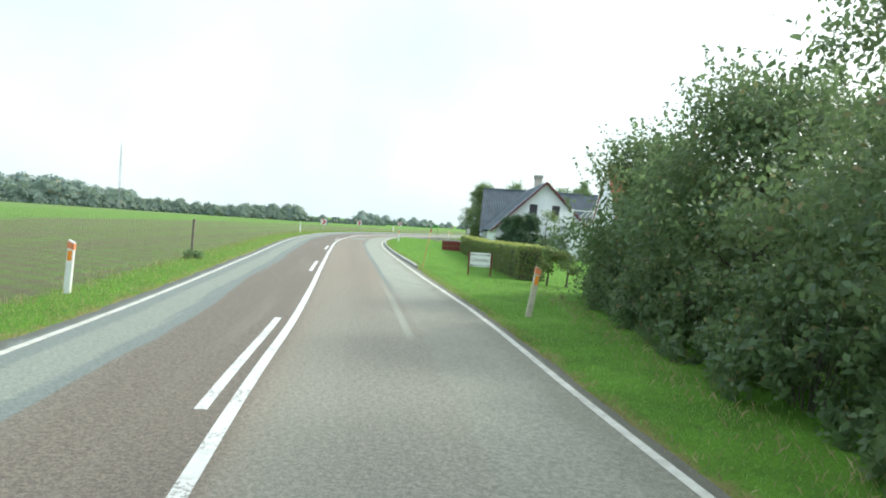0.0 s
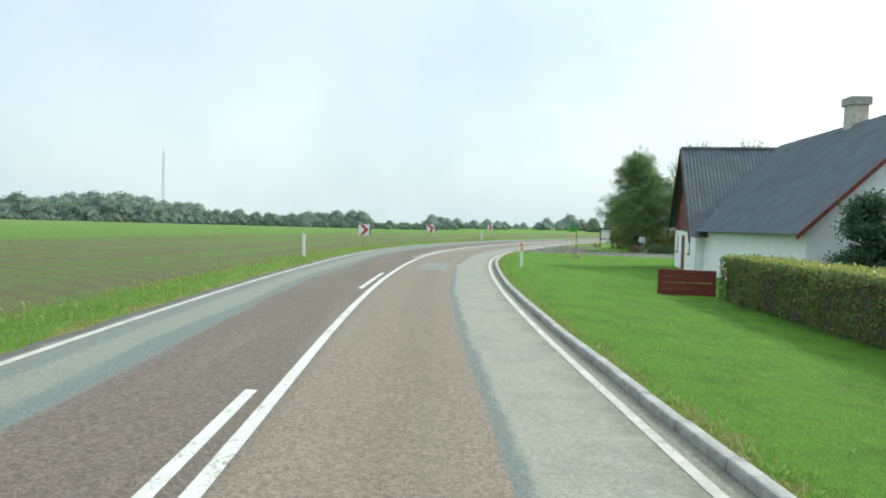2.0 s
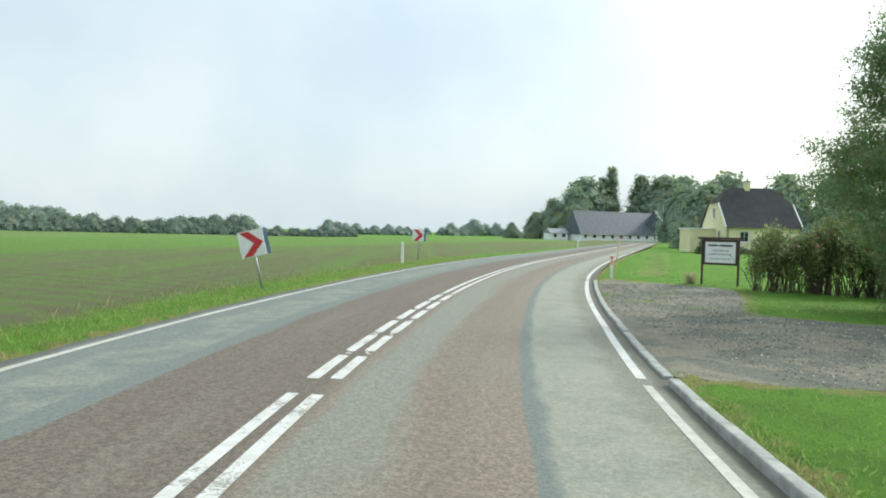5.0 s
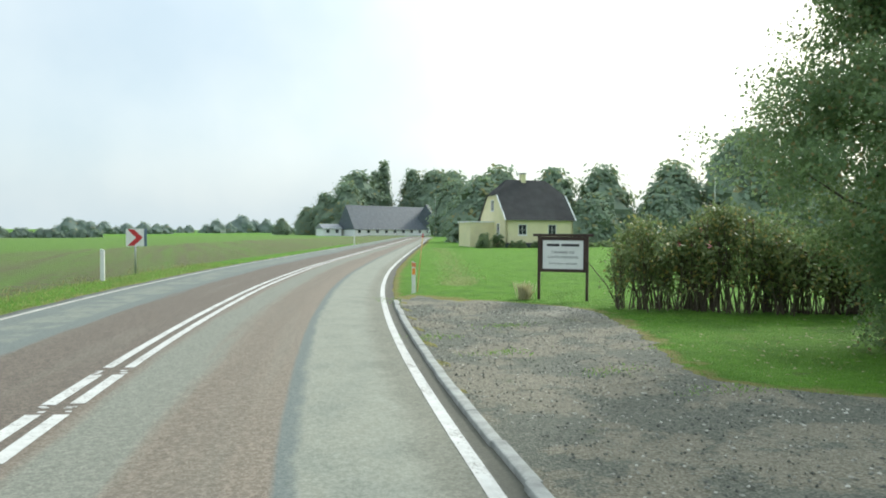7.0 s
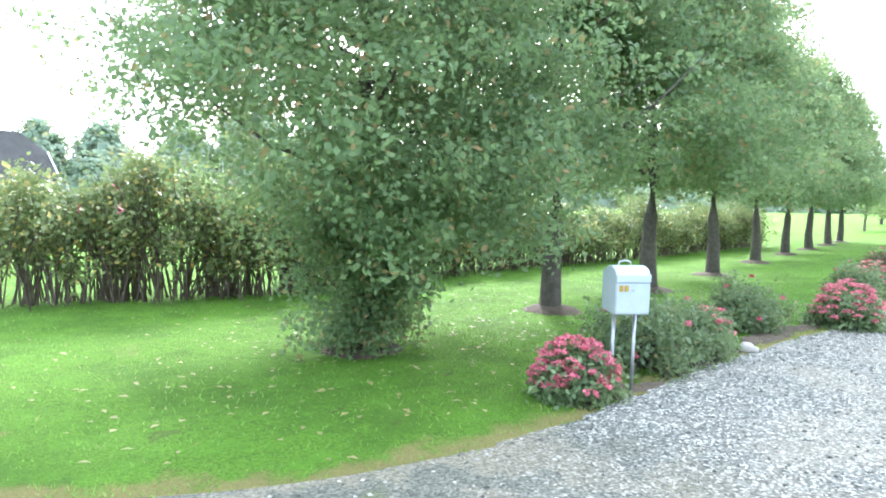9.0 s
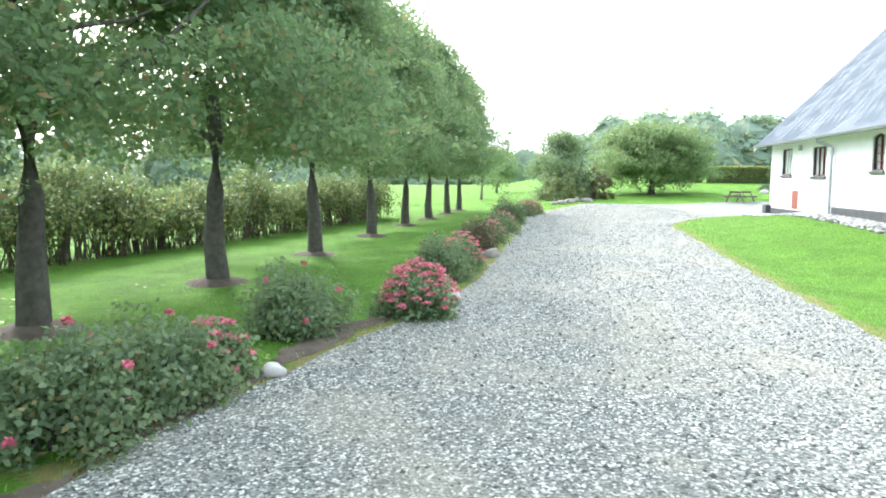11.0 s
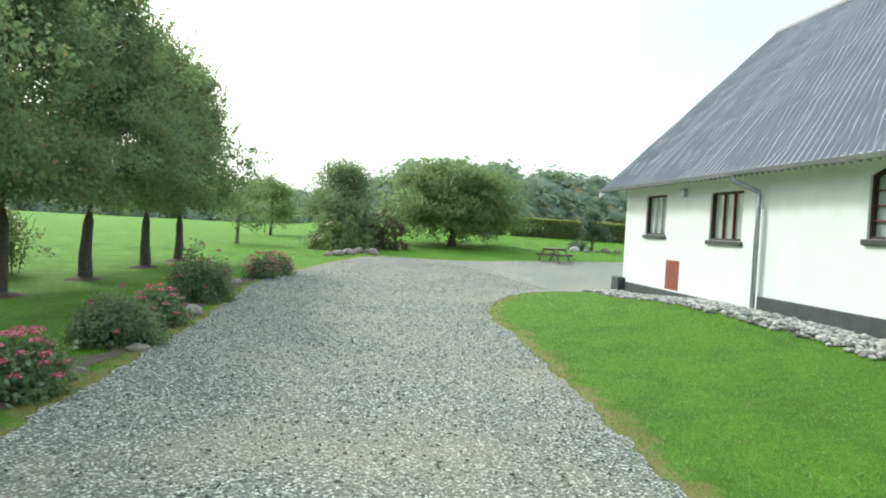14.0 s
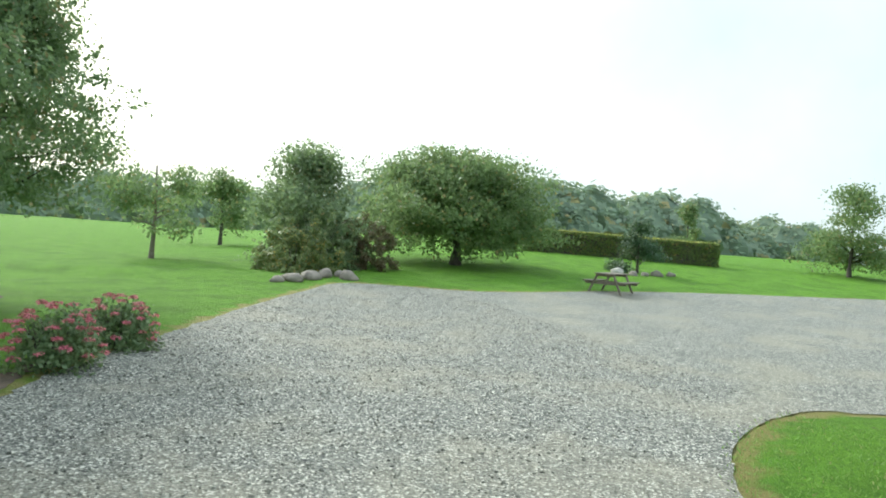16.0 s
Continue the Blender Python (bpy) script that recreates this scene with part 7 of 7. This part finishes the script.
# ---- grass blades and loose stones ----
def blades(name, P, hgt, wid, material, label, seed, lean=0.5):
    """Single bent grass blades at the places P."""
    q = np.random.default_rng(seed)
    P = np.asarray(P, float)
    n = len(P)
    z = np.array([zg(x, y) for x, y in P]) - 0.01
    a = q.uniform(0, 6.283, n)
    h = hgt * q.uniform(0.45, 1.3, n)
    w = wid * q.uniform(0.7, 1.3, n)
    l = h * lean * q.uniform(0.2, 1.2, n)
    b = q.uniform(0, 6.283, n)
    base = np.c_[P, z]
    dx, dy = np.cos(a) * w / 2, np.sin(a) * w / 2
    v = np.empty((n, 4, 3))
    v[:, 0] = base + np.c_[-dx, -dy, 0 * h]
    v[:, 1] = base + np.c_[dx, dy, 0 * h]
    v[:, 2] = base + np.c_[dx * 0.7 + np.cos(b) * l * 0.4, dy * 0.7 + np.sin(b) * l * 0.4, h * 0.65]
    v[:, 3] = base + np.c_[np.cos(b) * l, np.sin(b) * l, h]
    me = bpy.data.meshes.new(name)
    me.vertices.add(4 * n)
    me.vertices.foreach_set("co", v.ravel())
    me.loops.add(4 * n)
    me.loops.foreach_set("vertex_index", np.arange(4 * n, dtype=np.int32))
    me.polygons.add(n)
    me.polygons.foreach_set("loop_start", np.arange(0, 4 * n, 4, dtype=np.int32))
    me.update(calc_edges=True)
    me.materials.append(material)
    return tagged(new(name, me), label, "grass", kind="stuff")


def verge_points(n, s0, s1, d0, d1, seed, near=1.0):
    q = np.random.default_rng(seed)
    out = []
    for _ in range(n):
        s, u = q.uniform(s0, s1), q.uniform(0, 1) ** near
        x, y, t = road_at(s)
        d = d0 + (d1 - d0) * u + float(edge_left(s) if d1 < 0 else edge_right(s))
        out.append((x + t.y * d, y - t.x * d))
    P = np.array(out)
    return P[poly_sd(P, DRIVE) > 0.02]


blades("verge_grass", verge_points(30000, Y0(-2), Y0(112), -0.02, -1.5, 901), 0.075, 0.013, M_VERGE, "rough green verge grass beside the field", 901, 0.8)
blades("tall_verge_grass", verge_points(1500, Y0(0), Y0(112), -0.9, -1.8, 902), 0.20, 0.010, M_DRYBLADE, "tall dry grass stalks at the field edge", 902, 0.5)
q_ = np.random.default_rng(951)
P = np.c_[11.55 + 0.35 * np.sin(np.linspace(0, 9, 2600)) + q_.normal(0, 0.22, 2600), q_.uniform(-6, 16.5, 2600)]
blades("tall_dry_grass", P[:1100], 0.11, 0.008, M_DRYBLADE, "tall dry grass along the foot of the thicket", 952, 0.8)
P = np.c_[q_.uniform(9.6, 11.8, 9000), q_.uniform(-4, 24, 9000)]
S_, D_ = road_sd(P)
blades("rough_grass", P[off_road(S_, D_) > 0.06], 0.05, 0.013, M_BLADE, "rough green grass on the bank before the thicket", 953, 0.8)
blades("kerb_grass", verge_points(9000, Y0(5), Y0(77.5), 0.06, 0.34, 941), 0.055, 0.011, M_VERGE, "ragged grass growing over the kerb", 941, 0.9)
blades("kerb_weeds", verge_points(1500, Y0(-4), Y0(77.5), -0.06, 0.2, 942), 0.055, 0.015, M_DRYBLADE, "dry weeds in the gutter along the kerb", 942, 1.2)
blades("verge_grass", verge_points(34000, Y0(0), Y0(80), 0.06, 4.1, 903, 1.5), 0.05, 0.012, M_BLADE, "short mown grass along the kerb", 903, 0.8)


def lawn_points(n, x0, x1, y0, y1, seed, lo=0.03, hi=2.2):
    q = np.random.default_rng(seed)
    P = np.c_[q.uniform(x0, x1, n), q.uniform(y0, y1, n)]
    g = poly_sd(P, DRIVE)
    keep = (g > lo) & (q.uniform(0, 1, n) < np.clip(1.15 - g / hi, 0.06, 1))
    return P[keep]


blades("lawn_grass", lawn_points(75000, 8, 42, 79, 97, 904, -0.10, 5.0), 0.042, 0.011, M_BLADE, "short lawn grass along the drive", 904, 0.9)
blades("lawn_grass", lawn_points(60000, 14, 41, 70.5, 77, 905, -0.10, 6.0), 0.042, 0.011, M_BLADE, "short lawn grass between drive and barn", 905, 0.9)
P = lawn_points(2600, 8, 44, 72, 97, 906, -0.12, 0.5)
blades("dry_grass", P, 0.06, 0.012, M_DRYBLADE, "dry straw along the edge of the gravel", 906, 1.0)
q = np.random.default_rng(907)
q_ = np.random.default_rng(931)
u_ = q_.uniform(0, 1, 5200)
P = np.c_[np.interp(u_, [0, 0.3, 0.6, 1], [11.9, 13.35, 18.9, 30.0]), np.interp(u_, [0, 0.3, 0.6, 1], [100.3, 103.6, 118.8, 149.0])] + q_.normal(0, 1, (5200, 2)) * np.c_[0.25 + 0.5 * u_, 0.25 + 0.5 * u_]
blades("dry_grass", P, 0.06, 0.03, M_BLEACHED, "bleached strip of dry mown grass across the lawn", 932, 1.4)
P = np.array([11.75, 95.35]) + q.normal(0, 0.09, (170, 2))
blades("dry_grass", P, 0.42, 0.014, M_PALESTRAW, "pale dry grass tuft at the foot of the board", 908, 0.5)

q = np.random.default_rng(960)
tuft = np.array([(8.85, 85.25), (8.45, 86.6), (9.4, 85.1), (7.6, 88.4), (9.0, 91.0), (10.3, 87.9), (7.2, 90.2)])
P = np.repeat(tuft, 130, 0) + q.normal(0, 1, (910, 2)) * (0.30, 0.14)
blades("grass_tufts", P, 0.05, 0.010, M_BLADE, "small grass tufts growing in the gravel apron", 961, 1.0)
q = np.random.default_rng(910)
P = np.c_[q.uniform(6, 58, 104000), q.uniform(70.0, 95, 104000)]
P = P[poly_sd(P, DRIVE) < -0.03][:36000]
oc = np.array([(1, 0, 0), (0, 1, 0), (-1, 0, 0), (0, -1, 0), (0, 0, 1), (0, 0, -1)], float)
of = np.array([(0, 1, 4), (1, 2, 4), (2, 3, 4), (3, 0, 4), (1, 0, 5), (2, 1, 5), (3, 2, 5), (0, 3, 5)])
V, F = [], []
for i, (x, y) in enumerate(P):
    s = q.uniform(0.008, 0.022)
    a = q.uniform(0, 6.283)
    v = oc * (s * q.uniform(0.7, 1.3), s * q.uniform(0.7, 1.3), s * 0.6) * q.uniform(0.75, 1.25, (6, 1))
    V.append(np.c_[v[:, 0] * math.cos(a) - v[:, 1] * math.sin(a) + x, v[:, 0] * math.sin(a) + v[:, 1] * math.cos(a) + y, v[:, 2] + zg(x, y) + 0.014])
    F.append(of + 6 * i)
me = bpy.data.meshes.new("loose_gravel")
me.from_pydata(np.concatenate(V).tolist(), [], np.concatenate(F).tolist())
mg, t_, b_ = nodes_of("loose_stone")
t_.links.new(ramp(t_, nd(t_, "ShaderNodeNewGeometry").outputs["Random Per Island"], [(0.0, (0.052, 0.054, 0.044)), (0.6, (0.18, 0.18, 0.148)), (1.0, (0.52, 0.505, 0.43))]), b_.inputs["Base Color"])
b_.inputs["Roughness"].default_value = 0.8
me.materials.append(mg)
tagged(new("loose_gravel", me), "loose grey stones lying on the drive", "gravel", kind="stuff")

# fallen leaves under the first trees
q = np.random.default_rng(920)
P = np.array([14.0, 86.0]) + q.normal(0, 1, (420, 2)) * (2.6, 1.8)
P = P[poly_sd(P, DRIVE) > 0.1]
C = np.c_[P, [zg(x, y) + 0.05 for x, y in P]]
tagged(new("fallen_leaves", leaf_mesh("fallen_leaves", C, np.tile([[0, 0, 3.0]], (len(C), 1)), np.full(len(C), 0.07), M_DRYBLADE, 921, 2.0)), "scattered yellow leaves fallen on the lawn", "leaves", kind="stuff")
